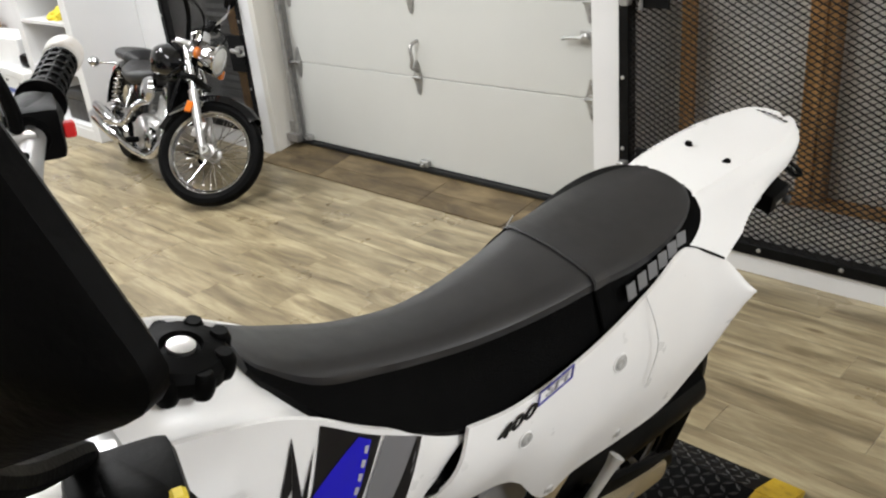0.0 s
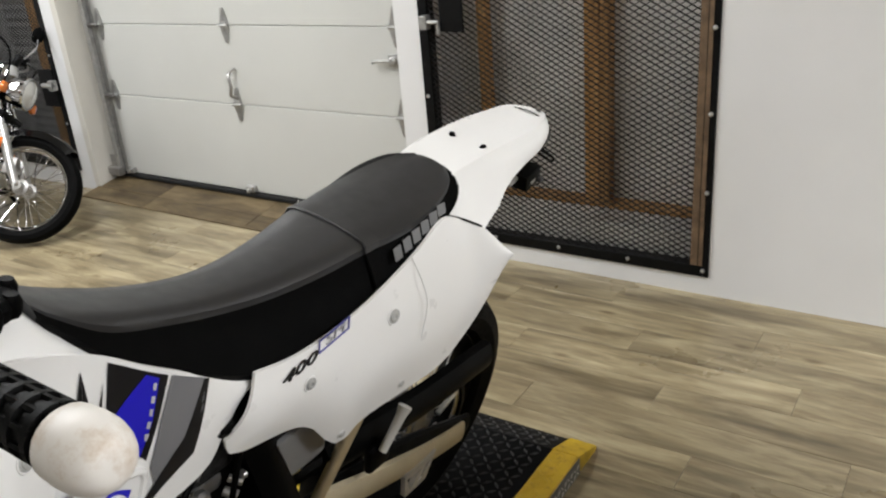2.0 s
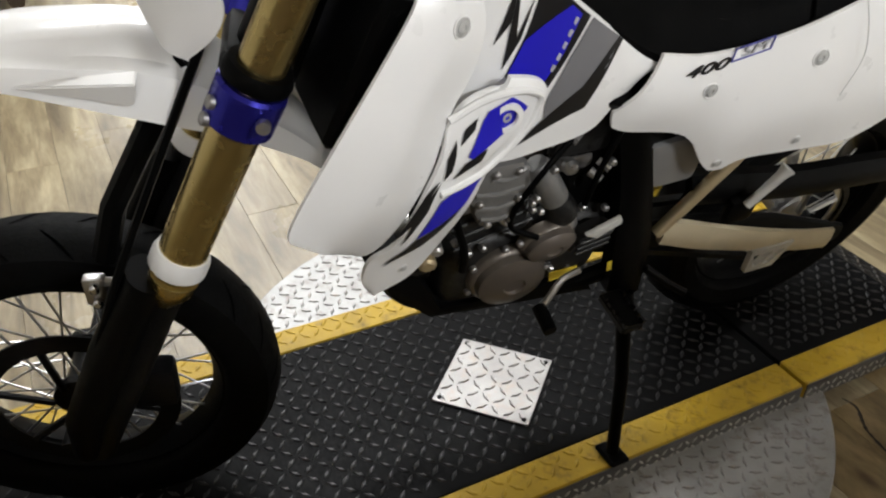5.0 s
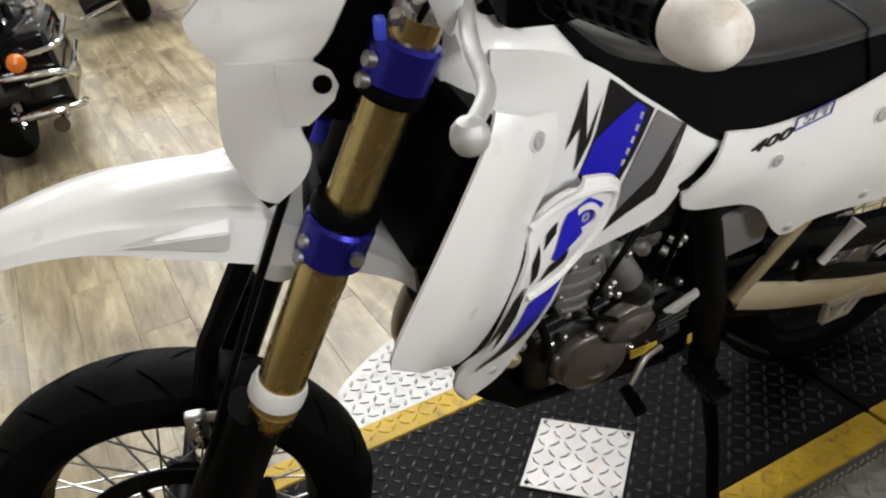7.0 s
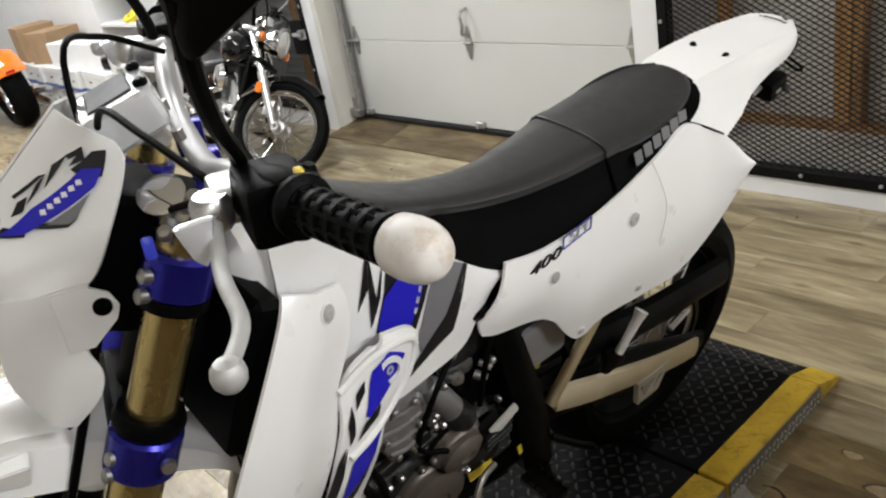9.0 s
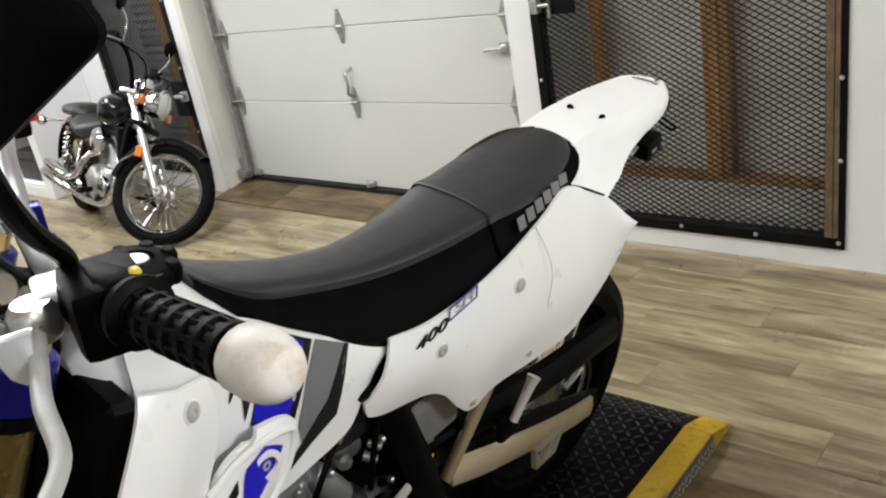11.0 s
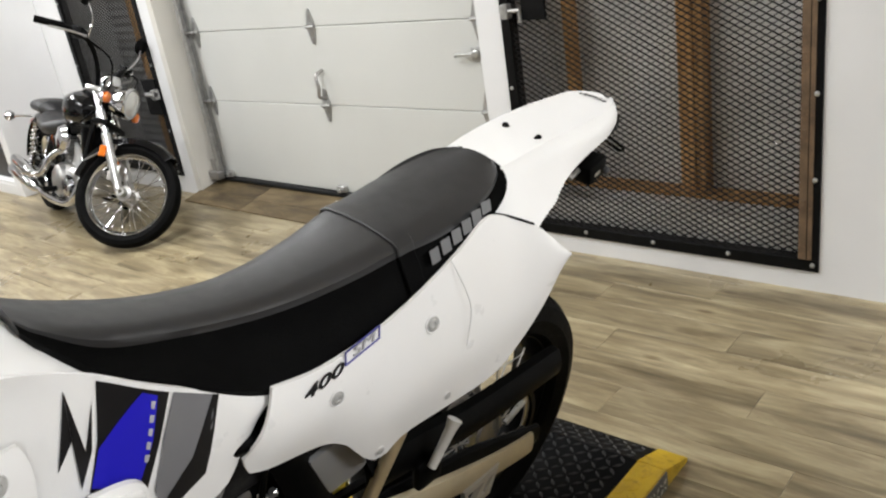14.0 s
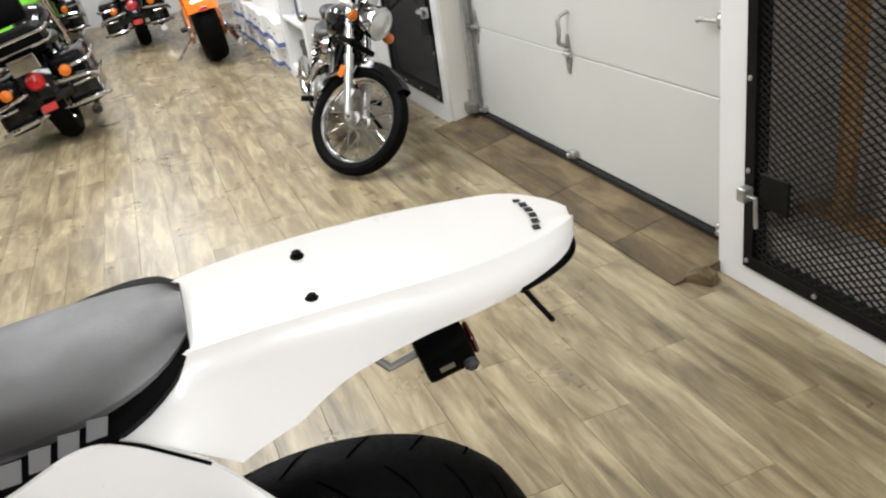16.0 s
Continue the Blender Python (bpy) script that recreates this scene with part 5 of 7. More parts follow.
for s in (1, -1):
    def at_side(rows):
        return [(x, y * s, z) for x, y, z in rows]

    tp = Skin(at_side([(0.885, 0.082, 1.07), (0.80, 0.09, 1.05), (0.735, 0.089, 1.012), (0.68, 0.095, 0.968), (0.60, 0.097, 0.908), (0.54, 0.092, 0.868), (0.513, 0.089, 0.849)]),
              at_side([(0.89, 0.09, 0.83), (0.825, 0.106, 0.775), (0.756, 0.11, 0.742), (0.683, 0.11, 0.749), (0.614, 0.108, 0.763), (0.585, 0.105, 0.795), (0.54, 0.097, 0.838), (0.515, 0.09, 0.845)]), 0.009, (0, s, 0))
    side = part("tank_panel", tp.sheet(0.005, 28, 10), M_WHITE, bike, "white tank side panel with blue and grey flash")
    for poly, mat, lift, lab in (
        ([(0.729, 1.002), (0.746, 0.938), (0.768, 0.885), (0.735, 0.83), (0.71, 0.845), (0.685, 0.894), (0.658, 0.945)], M_BLACKINK, 0.0016, "black graphic field"),
        ([(0.688, 0.964), (0.672, 0.95), (0.692, 0.902), (0.717, 0.858), (0.766, 0.888), (0.748, 0.929)], M_BLUEINK, 0.0024, "blue graphic flash"),
        ([(0.654, 0.943), (0.606, 0.909), (0.619, 0.874), (0.644, 0.821), (0.698, 0.80), (0.703, 0.837), (0.68, 0.897)], M_GREYINK, 0.0022, "grey graphic wedge"),
        ([(0.607, 0.91), (0.6, 0.905), (0.64, 0.815), (0.735, 0.766), (0.71, 0.797), (0.646, 0.826)], M_BLACKINK, 0.0026, "thin black outline"),
        ([(0.763, 1.012), (0.792, 0.93), (0.77, 0.955)], M_BLACKINK, 0.002, "black jagged letter stroke"),
        ([(0.763, 1.012), (0.77, 0.956), (0.775, 0.894), (0.761, 0.934)], M_BLACKINK, 0.0023, "black jagged letter stroke"),
        ([(0.74, 0.984), (0.761, 0.934), (0.775, 0.894), (0.754, 0.931)], M_BLACKINK, 0.002, "black jagged letter stroke"),
    ):
        part("graphic", tp.patch(poly, lift), mat, side, lab)
    for k in range(5):
        x, z = 0.681 + 0.0058 * k, 0.949 - 0.0145 * k
        part("graphic", tp.patch([(x, z), (x - 0.005, z - 0.003), (x - 0.001, z - 0.011), (x + 0.003, z - 0.008)], 0.003), M_SILVERINK, side, "silver bar of a model mark")
    sh = Skin(at_side([(0.897, 0.121, 1.022), (0.912, 0.138, 1.004), (0.957, 0.17, 0.961), (1.007, 0.2, 0.909), (1.055, 0.22, 0.843), (1.069, 0.224, 0.808), (1.055, 0.216, 0.786)]),
              at_side([(0.822, 0.122, 1.0), (0.817, 0.127, 0.975), (0.822, 0.134, 0.942), (0.834, 0.139, 0.91), (0.856, 0.147, 0.869), (0.876, 0.16, 0.80), (0.912, 0.163, 0.72), (0.95, 0.155, 0.668), (0.995, 0.178, 0.72)]), 0.010, (0, s, 0), ridge=0.5)
    shroud = part("radiator_shroud", sh.sheet(0.005, 36, 8), M_WHITE, bike, "white radiator shroud")
    lw = Skin(at_side([(0.795, 0.136, 0.89), (0.829, 0.143, 0.886), (0.857, 0.152, 0.865), (0.864, 0.163, 0.835), (0.876, 0.17, 0.80), (0.912, 0.17, 0.70), (0.947, 0.16, 0.66), (0.952, 0.153, 0.61), (0.94, 0.15, 0.585)]),
              at_side([(0.779, 0.139, 0.905), (0.737, 0.136, 0.893), (0.717, 0.133, 0.868), (0.722, 0.133, 0.838), (0.738, 0.134, 0.807), (0.778, 0.138, 0.77), (0.80, 0.14, 0.706), (0.834, 0.142, 0.65), (0.868, 0.144, 0.602), (0.90, 0.147, 0.582), (0.93, 0.149, 0.582)]), 0.008, (0, s, 0))
    wing = part("shroud_wing", lw.sheet(0.007, 40, 8), M_WHITE, bike, "white shroud wing with blue and black flash")
    for poly, mat, lab in (
        ([(0.778, 0.885), (0.75, 0.862), (0.768, 0.843), (0.825, 0.813), (0.832, 0.818), (0.808, 0.872)], M_BLUEINK, "blue graphic flash"),
        ([(0.804, 0.821), (0.811, 0.803), (0.85, 0.79), (0.835, 0.809)], M_BLACKINK, "black spike"),
        ([(0.821, 0.867), (0.825, 0.852), (0.844, 0.836), (0.838, 0.855)], M_BLACKINK, "black spike"),
        ([(0.849, 0.846), (0.853, 0.803), (0.863, 0.792), (0.861, 0.823)], M_BLACKINK, "black spike"),
        ([(0.868, 0.794), (0.886, 0.774), (0.923, 0.704), (0.893, 0.732)], M_BLACKINK, "black jagged letter stroke"),
        ([(0.866, 0.79), (0.879, 0.745), (0.912, 0.69), (0.897, 0.735)], M_BLACKINK, "black jagged letter stroke"),
        ([(0.794, 0.765), (0.816, 0.724), (0.889, 0.697), (0.861, 0.755), (0.843, 0.765)], M_BLUEINK, "blue graphic flash"),
        ([(0.816, 0.722), (0.903, 0.665), (0.93, 0.648), (0.889, 0.695)], M_BLACKINK, "black spike"),
    ):
        part("graphic", lw.patch(poly, 0.0022), mat, wing, lab)

    rim = [lw.at(*lw.uv(x, z), 0.0012) for x, z in ((0.858, 0.868), (0.818, 0.884), (0.78, 0.892), (0.744, 0.881), (0.728, 0.862), (0.746, 0.815), (0.786, 0.776), (0.827, 0.772), (0.864, 0.768))]
    part("raised_rim", tubed(rim, 0.0052, 8, 5), M_WHITE, wing)
    part("bolt_ring", lathed([(0.021, -0.003), (0.021, 0.001), (0.0135, 0.0016), (0.0125, -0.002)], lw.at(*lw.uv(0.781, 0.856), 0.003), (0.1, s, 0.05), 26, True), M_WHITE, wing)

    def fixing(sheet, x, z, parent, r=0.012):
        u, v = sheet.uv(x, z)
        q = sheet.at(u, v, 0.0012)
        nrm = (sheet.at(u + 0.02, v) - sheet.at(u - 0.02, v)).cross(sheet.at(u, v + 0.04) - sheet.at(u, v - 0.04)).normalized()
        if nrm.y * s < 0:
            nrm = -nrm
        rec = lathed([(r * 1.06, -0.001), (r * 1.04, 0.0003), (r * 0.9, 0.0005), (r * 0.86, -0.001)], q, nrm, 24)
        b = part("fixing_cup", rec, M_WHITE, parent)
        head = lathed([(r * 0.84, -0.003), (r * 0.84, -0.0002), (r * 0.62, 0.0002), (r * 0.58, 0.0016), (r * 0.3, 0.002), (r * 0.26, 0.0004), (0.0, 0.0004)], q, nrm, 20)
        part("bolt", head, M_BOLT, b)

    fixing(sh, 0.852, 0.983, shroud, 0.013)
    fixing(lw, 0.781, 0.856, wing, 0.011)
    fixing(lw, 0.897, 0.628, wing, 0.007)
    sc_top = at_side([(0.53, 0.108, 0.874), (0.461, 0.117, 0.868), (0.37, 0.122, 0.878), (0.281, 0.123, 0.90), (0.19, 0.12, 0.932), (0.12, 0.112, 0.955), (0.06, 0.116, 0.932), (0.02, 0.132, 0.91), (-0.01, 0.15, 0.879), (-0.03, 0.162, 0.856)])
    sc_low = at_side([(0.584, 0.11, 0.79), (0.582, 0.112, 0.765), (0.555, 0.116, 0.755), (0.465, 0.12, 0.736), (0.427, 0.126, 0.711), (0.402, 0.133, 0.672), (0.37, 0.137, 0.65), (0.322, 0.139, 0.668), (0.22, 0.146, 0.668), (0.12, 0.15, 0.668), (0.055, 0.152, 0.70), (0.005, 0.158, 0.755), (-0.025, 0.163, 0.81), (-0.034, 0.164, 0.846)])
    sc = Skin(sc_top, sc_low, 0.014, (0, s, 0))
    if s < 0:
        sc = Skin([Vector(p) + Vector((0, 0.026, -0.012)) for p in sc_top], [Vector(p) + Vector((0, 0.02, 0)) for p in sc_low], 0.008, (0, s, 0))
    cover = part("side_cover", sc.sheet(0.005, 56, 12), M_WHITE, bike, "white side cover with model number")
    fixing(sc, 0.447, 0.818, cover)
    fixing(sc, 0.266, 0.846, cover, 0.014)
    fixing(sc, 0.374, 0.67, cover, 0.008)
    fixing(sc, 0.236, 0.693, cover, 0.008)
    tubeseam = tubed([(0.215, 0.1225 * s, 0.926), (0.205, 0.142 * s, 0.885), (0.195, 0.151 * s, 0.84), (0.205, 0.155 * s, 0.78)], 0.0009, 5, 5)
    part("moulded_seam", tubeseam, M_GREYRIM, cover)
    if s > 0:
        def on_cover(x, z, tilt):
            right, upv = Vector((-math.cos(tilt), 0.012, math.sin(tilt))).normalized(), Vector((math.sin(tilt), -0.16, math.cos(tilt))).normalized()
            nrm = right.cross(upv).normalized()
            q = sc.at(*sc.uv(x, z), 0.003)
            return Matrix(((right.x, upv.x, nrm.x, q.x), (right.y, upv.y, nrm.y, q.y), (right.z, upv.z, nrm.z, q.z), (0, 0, 0, 1)))

        lettering("400", 0.029, on_cover(0.467, 0.852, 0.15) @ Matrix.Diagonal((1.55, 0.74, 1, 1)), M_BLACKINK, cover, "number_print", "black slanted number print", 0.4, 0.0012)
        lettering("SM", 0.024, on_cover(0.393, 0.872, 0.2) @ Matrix.Diagonal((1.4, 0.78, 1, 1)), M_SILVERINK, cover, "letter_print", "silver letters in a blue outline", 0.35, 0.0012)
        fr = on_cover(0.393, 0.872, 0.2)
        for lo, hi in (((-0.03, -0.0095), (0.03, -0.0082)), ((-0.03, 0.0082), (0.03, 0.0095)), ((-0.032, -0.0095), (-0.0305, 0.0095)), ((0.0305, -0.0095), (0.032, 0.0095))):
            part("outline_bar", boxed((*lo, -0.0012), (*hi, 0.0012), 0, fr @ Matrix(((1, 0.35, 0, 0), (0, 1, 0, 0), (0, 0, 1, 0), (0, 0, 0, 1)))), M_PALEBLUE, cover)


# seat
rings, st = [], bmesh.new()
SEAT = [(0.768, 1.066, 1.05, 0.026, 0.034), (0.757, 1.0586, 1.036, 0.0385, 0.05), (0.70, 1.0226, 0.9725, 0.05, 0.079), (0.62, 0.9876, 0.9165, 0.0475, 0.098), (0.53, 0.9612, 0.864, 0.05, 0.104), (0.45, 0.9508, 0.852, 0.0585, 0.1075),
        (0.36, 0.9523, 0.865, 0.0705, 0.1095), (0.28, 0.9615, 0.887, 0.0815, 0.1104), (0.19, 0.9655, 0.919, 0.091, 0.1118), (0.12, 0.97, 0.941, 0.088, 0.1107), (0.07, 0.977, 0.958, 0.0779, 0.1011), (0.035, 0.9849, 0.972, 0.0599, 0.0799), (0.015, 0.991, 0.98, 0.0348, 0.0502)]


def seat_section(x, zt, zb, wt, wb):
    h = zt - zb
    half = [(0.0, zt), (wt * 0.5, zt - 0.001), (wt * 0.84, zt - 0.004), (wt * 0.965, zt - min(0.01, h * 0.2)), (wt, zt - min(0.019, h * 0.4)), (wt + (wb - wt) * 0.55, zt - h * 0.6), (wb, zb + min(0.006, h * 0.2)), (wb - 0.006, zb - 0.008), (0.0, zb - 0.008)]
    full = half + [(-y, z) for y, z in half[-2:0:-1]]
    return [Vector((x, y, z)) for y, z in full]


path = [resample([seat_section(*r)[k] for r in SEAT], 49) for k in range(16)]
for i in range(49):
    rings.append([st.verts.new(path[k][i]) for k in range(16)])
skin(st, rings)
seat = part("seat", st, M_SEATTOP, bike, "black vinyl motorcycle seat with a strap")
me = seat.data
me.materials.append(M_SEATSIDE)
# flank faces get the vinyl that has shade in its colour
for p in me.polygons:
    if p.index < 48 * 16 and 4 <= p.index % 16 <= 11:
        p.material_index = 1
sx = 0.262
sec = seat_section(sx, 0.963, 0.893, 0.0835, 0.111)
strap_bm = bmesh.new()
rs = []
for dx, lift in ((-0.017, 0.0005), (-0.015, 0.0026), (0.015, 0.0026), (0.017, 0.0005)):
    ring = []
    for k in range(-7, 8):
        p = sec[k % 16].copy()
        out = Vector((0, p.y, (p.z - 0.9) * 1.6)).normalized()
        ring.append(strap_bm.verts.new(p + out * lift + Vector((dx + 0.012 * (abs(k) / 7), 0, 0))))
    rs.append(ring)
skin(strap_bm, rs, closed=False, caps=False)
strap = part("strap", strap_bm, M_SEATTOP, seat, "black grab strap across the seat")
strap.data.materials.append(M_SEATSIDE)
# low ends of the strap take the same painted shade
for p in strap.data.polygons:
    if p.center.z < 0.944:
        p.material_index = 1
# maker's mark on the seat's flank, as plain slanted blocks
for k in range(6):
    f = k / 5
    x, y, z = 0.236 - 0.128 * f, 0.109 - 0.0085 * f - 0.004 * f * f, 0.937 + 0.024 * f
    blk = prism([(0.0098, -0.0115), (-0.0085, -0.0095), (-0.0125, 0.0105), (0.0062, 0.0088)], 0.0008)
    blk.transform(Matrix.Translation((x, y, z)) @ Matrix.Rotation(radians(-2 - 8 * f), 4, "Z") @ Matrix.Rotation(radians(34), 4, "X"))
    part("mark_block", blk, M_MARK, seat, "grey block of the maker's mark")

# tail
rings, tf = [], bmesh.new()
TAIL = [(0.10, 0.958, 0.0661, 0.1065, 0.003), (0.03, 0.9783, 0.0778, 0.1155, 0.037), (-0.04, 0.9881, 0.0841, 0.1165, 0.071), (-0.12, 0.9909, 0.0868, 0.0963, 0.0481), (-0.20, 0.988, 0.0881, 0.0853, 0.0352), (-0.28, 0.9834, 0.0827, 0.0771, 0.0283), (-0.345, 0.9815, 0.067, 0.0617, 0.0268), (-0.392, 0.9735, 0.036, 0.0408, 0.0245), (-0.412, 0.967, 0.012, 0.0198, 0.019)]


def tail_section(x, z, wt, wb, drop):
    half = [(0.0, z - 0.004), (wt * 0.4, z - 0.002), (wt * 0.7, z + 0.002), (wt * 0.84, z - 0.006), (wt * 0.93, z - 0.014 - drop * 0.12), (wt * 0.97 + (wb - wt) * 0.4, z - 0.016 - drop * 0.5), (wb, z - 0.014 - drop)]
    skew = max(0, -x - 0.1) * 0.05
    return [Vector((x, -y - skew, zz)) for y, zz in half[:0:-1]] + [Vector((x, y - skew, zz)) for y, zz in half]


cols = [resample([tail_section(*r)[k] for r in TAIL], 41) for k in range(13)]
# the flanks' lower edge: straight along the seam to a sharp corner, then up
CORNER_X, END_X = -0.004, -0.075
for k, side in ((0, -1), (12, 1)):
    edge = cols[k]
    end = min(edge, key=lambda p: abs(p.x - END_X))
    end_y, end_z = end.y * side, end.z
    tip = min(edge, key=lambda p: abs(p.x - CORNER_X))
    tip.x = CORNER_X
    for p in edge:
        if p.x > CORNER_X - 1e-6:
            f = (p.x - CORNER_X) / (0.1 - CORNER_X)
            p.y, p.z = side * (0.124 - 0.0245 * f), 0.8905 + 0.0615 * f
        elif p.x > END_X:
            f = (CORNER_X - p.x) / (CORNER_X - END_X)
            p.y, p.z = side * (0.124 + (end_y - 0.124) * f), 0.8905 + (end_z - 0.8905) * f ** 0.8
for i in range(41):
    rings.append([tf.verts.new(cols[k][i]) for k in range(13)])
skin(tf, rings, closed=False, caps=False)
bmesh.ops.recalc_face_normals(tf, faces=tf.faces)
bmesh.ops.solidify(tf, geom=tf.faces[:], thickness=0.004)
tail = part("tail_mudguard", tf, M_WHITE, bike, "white rear mudguard with two bolts")
for y in (0.036, -0.036):
    b = lathed([(0.008, 0.0), (0.0082, 0.003), (0.006, 0.0045), (0.005, 0.008), (0.0, 0.0095)], (-0.106, y, 0.9855), (0, 0, 1), 14)
    part("bolt", b, M_BLACK, tail, "black bolt")
for k in range(6):
    y = 0.027 - 0.0108 * k
    blk = boxed((-0.0042, -0.0036, -0.0008), (0.0042, 0.0036, 0.0003), 0, Matrix.Translation((-0.365 + 8.0 * y * y, y - 0.018, 0.9795)) @ Matrix.Rotation(radians(-7), 4, "Y"))
    part("mark_block", blk, M_BLACKINK, tail, "black block of the maker's mark")
part("edge_lip", tubed([(-0.32, 0.056, 0.941), (-0.36, 0.044, 0.942), (-0.396, 0.022, 0.942), (-0.409, -0.014, 0.942), (-0.398, -0.052, 0.942), (-0.36, -0.074, 0.942)], 0.0045, 8, 4), M_BLACK, tail, "thin black edge strip")
# black tube drawn for the dark gap between tail and side cover
bm = tubed([(0.1, 0.106, 0.951), (0.075, 0.112, 0.94), (0.05, 0.121, 0.927), (0.022, 0.131, 0.911)], 0.002, 6, 4)
part("seam_line", bm, M_BLACK, tail)
# tail lamp, bracket and stub
lm = Matrix.Translation((-0.222, 0.076, 0.906)) @ Matrix.Rotation(radians(14), 4, "Y")
tl = part("tail_lamp", boxed((-0.03, -0.022, -0.019), (0.025, 0.02, 0.019), 0.006, lm, 2), M_BLACK, bike, "small black lamp housing under the mudguard")
part("lamp_lens", boxed((-0.036, -0.016, -0.014), (-0.0305, 0.014, 0.013), 0.003, lm), M_DARKRED, tl)
part("lamp_neck", lathed([(0.008, 0.0), (0.008, 0.006), (0.005, 0.009), (0.0, 0.009)], lm @ Vector((-0.022, 0.02, -0.01)), (0, 1, -0.2), 14), M_CASE, tl)
part("lamp_arm", tubed([(-0.2, 0.07, 0.91), (-0.165, 0.075, 0.905), (-0.14, 0.06, 0.93)], 0.005, 8), M_STEEL, tl)
part("lamp_chip", boxed((-0.006, 0.0202, -0.006), (0.01, 0.0212, 0.001), 0, lm), M_ALU, tl)
long_axis, flat_axis = Vector((-0.42, 0.74, -0.52)).normalized(), Vector((-0.324, -0.656, -0.682))
flat_axis = (flat_axis - flat_axis.dot(long_axis) * long_axis).normalized()
ring = []
for k in range(25):
    a = 2 * math.pi * k / 24
    ring.append(Vector((-0.341, 0.053, 0.911)) + long_axis * (0.016 * (1 if math.cos(a) > 0 else -1) + 0.008 * math.cos(a)) + flat_axis * 0.009 * math.sin(a))
part("plate_loop", tubed(ring, 0.0032, 8), M_BLACK, bike, "small black stadium-shaped loop")
part("plate_stay", tubed([(-0.30, 0.02, 0.955), (-0.329, 0.035, 0.922)], 0.003, 6), M_BLACK, bike)
part("indicator_stub", tubed([(-0.26, -0.05, 0.95), (-0.275, -0.10, 0.93), (-0.30, -0.12, 0.93)], 0.011, 8), M_BLACK, bike)

# frame, airbox, engine
for s in (1, -1):
    part("frame_tube", tubed([(0.93, 0, 1.02), (0.945, 0.03 * s, 0.80), (0.90, 0.05 * s, 0.55), (0.80, 0.06 * s, 0.40), (0.55, 0.07 * s, 0.36), (0.44, 0.09 * s, 0.40)], 0.017, 10, 5), M_BLACK, bike)
for s in (1, -1):
    spar = Skin([(0.60, 0.07 * s, 0.80), (0.545, 0.08 * s, 0.745), (0.508, 0.098 * s, 0.62), (0.488, 0.112 * s, 0.5), (0.464, 0.115 * s, 0.36)], [(0.52, 0.07 * s, 0.84), (0.47, 0.08 * s, 0.735), (0.432, 0.098 * s, 0.58), (0.41, 0.112 * s, 0.48), (0.388, 0.115 * s, 0.34)], 0.012, (0, s, 0))
    part("frame_spar", spar.sheet(0.03, 24, 6), M_BLACK, bike, "wide black frame spar")
    part("frame_tube", tubed([(0.90, 0.03 * s, 0.98), (0.75, 0.07 * s, 0.86), (0.56, 0.095 * s, 0.80)], 0.02, 12, 5, 0.8), M_BLACK, bike)
    part("subframe_tube", tubed([(0.50, 0.10 * s, 0.80), (0.25, 0.095 * s, 0.86), (0.02, 0.085 * s, 0.90)], 0.012, 8), M_BLACK, bike)
    part("subframe_tube", tubed([(0.405, 0.112 * s, 0.495), (0.312, 0.118 * s, 0.645), (0.22, 0.105 * s, 0.79)], 0.0125, 12, 0, 0.6), M_ALLOY if s > 0 else M_BLACK, bike, "alloy subframe strut")
part("head_tube", tubed([STEM + AXIS * 0.06, STEM - AXIS * 0.2], 0.034, 18), M_BLACK, bike)
part("radiator", boxed((-0.02, 0.0, -0.08), (0.02, 0.125, 0.13), 0.008, Matrix.Translation((0.955, 0, 0.90)) @ Matrix.Rotation(radians(-20), 4, "Y")), M_BLACK, bike, "black radiator")
part("radiator", boxed((-0.02, -0.125, -0.08), (0.02, -0.002, 0.13), 0.008, Matrix.Translation((0.955, 0, 0.90)) @ Matrix.Rotation(radians(-20), 4, "Y")), M_BLACK, bike, "black radiator")
part("airbox", boxed((0.16, -0.09, 0.66), (0.50, 0.09, 0.86), 0.03, None, 3), M_BLACK, bike, "black airbox")
part("reservoir_box", prism([(0.475, 0.69), (0.40, 0.70), (0.362, 0.645), (0.362, 0.60), (0.44, 0.595)], 0.05, Matrix.Translation((0, 0.075, 0)), 0.01), M_TAN, bike, "grey plastic reservoir box")
part("shock_spring", tubed([(0.36 + 0.03 * math.cos(a * 0.9), 0.03 * math.sin(a * 0.9), 0.42 + 0.0042 * a) for a in range(60)], 0.007, 6), M_YELLOWINK, bike, "yellow shock spring")
crank = boxed((0.48, -0.09, 0.385), (0.79, 0.085, 0.55), 0.05, None, 4)
eng = part("engine", crank, M_ENGINE, bike, "dusty grey single-cylinder engine")
cm = Matrix.Translation((0.70, 0, 0.52)) @ Matrix.Rotation(radians(14), 4, "Y")
part("cylinder", boxed((-0.065, -0.07, 0.0), (0.065, 0.07, 0.11), 0.015, cm, 3), M_ENGINE, eng)
part("cylinder_head", boxed((-0.066, -0.08, 0.11), (0.05, 0.086, 0.165), 0.012, cm, 3), M_HEAD, eng, "grey cast cylinder head")
part("rocker_cover", boxed((-0.05, -0.075, 0.167), (0.045, 0.08, 0.215), 0.018, cm, 3), M_HEAD, eng, "grey cast rocker cover")
casting = part("head_casting", prism([(0.752, 0.717), (0.695, 0.715), (0.68, 0.656), (0.691, 0.6), (0.747, 0.595), (0.772, 0.652)], 0.03, Matrix.Translation((0, 0.08, 0)), 0.008), M_HEAD, eng, "grey cast side of the cylinder head")
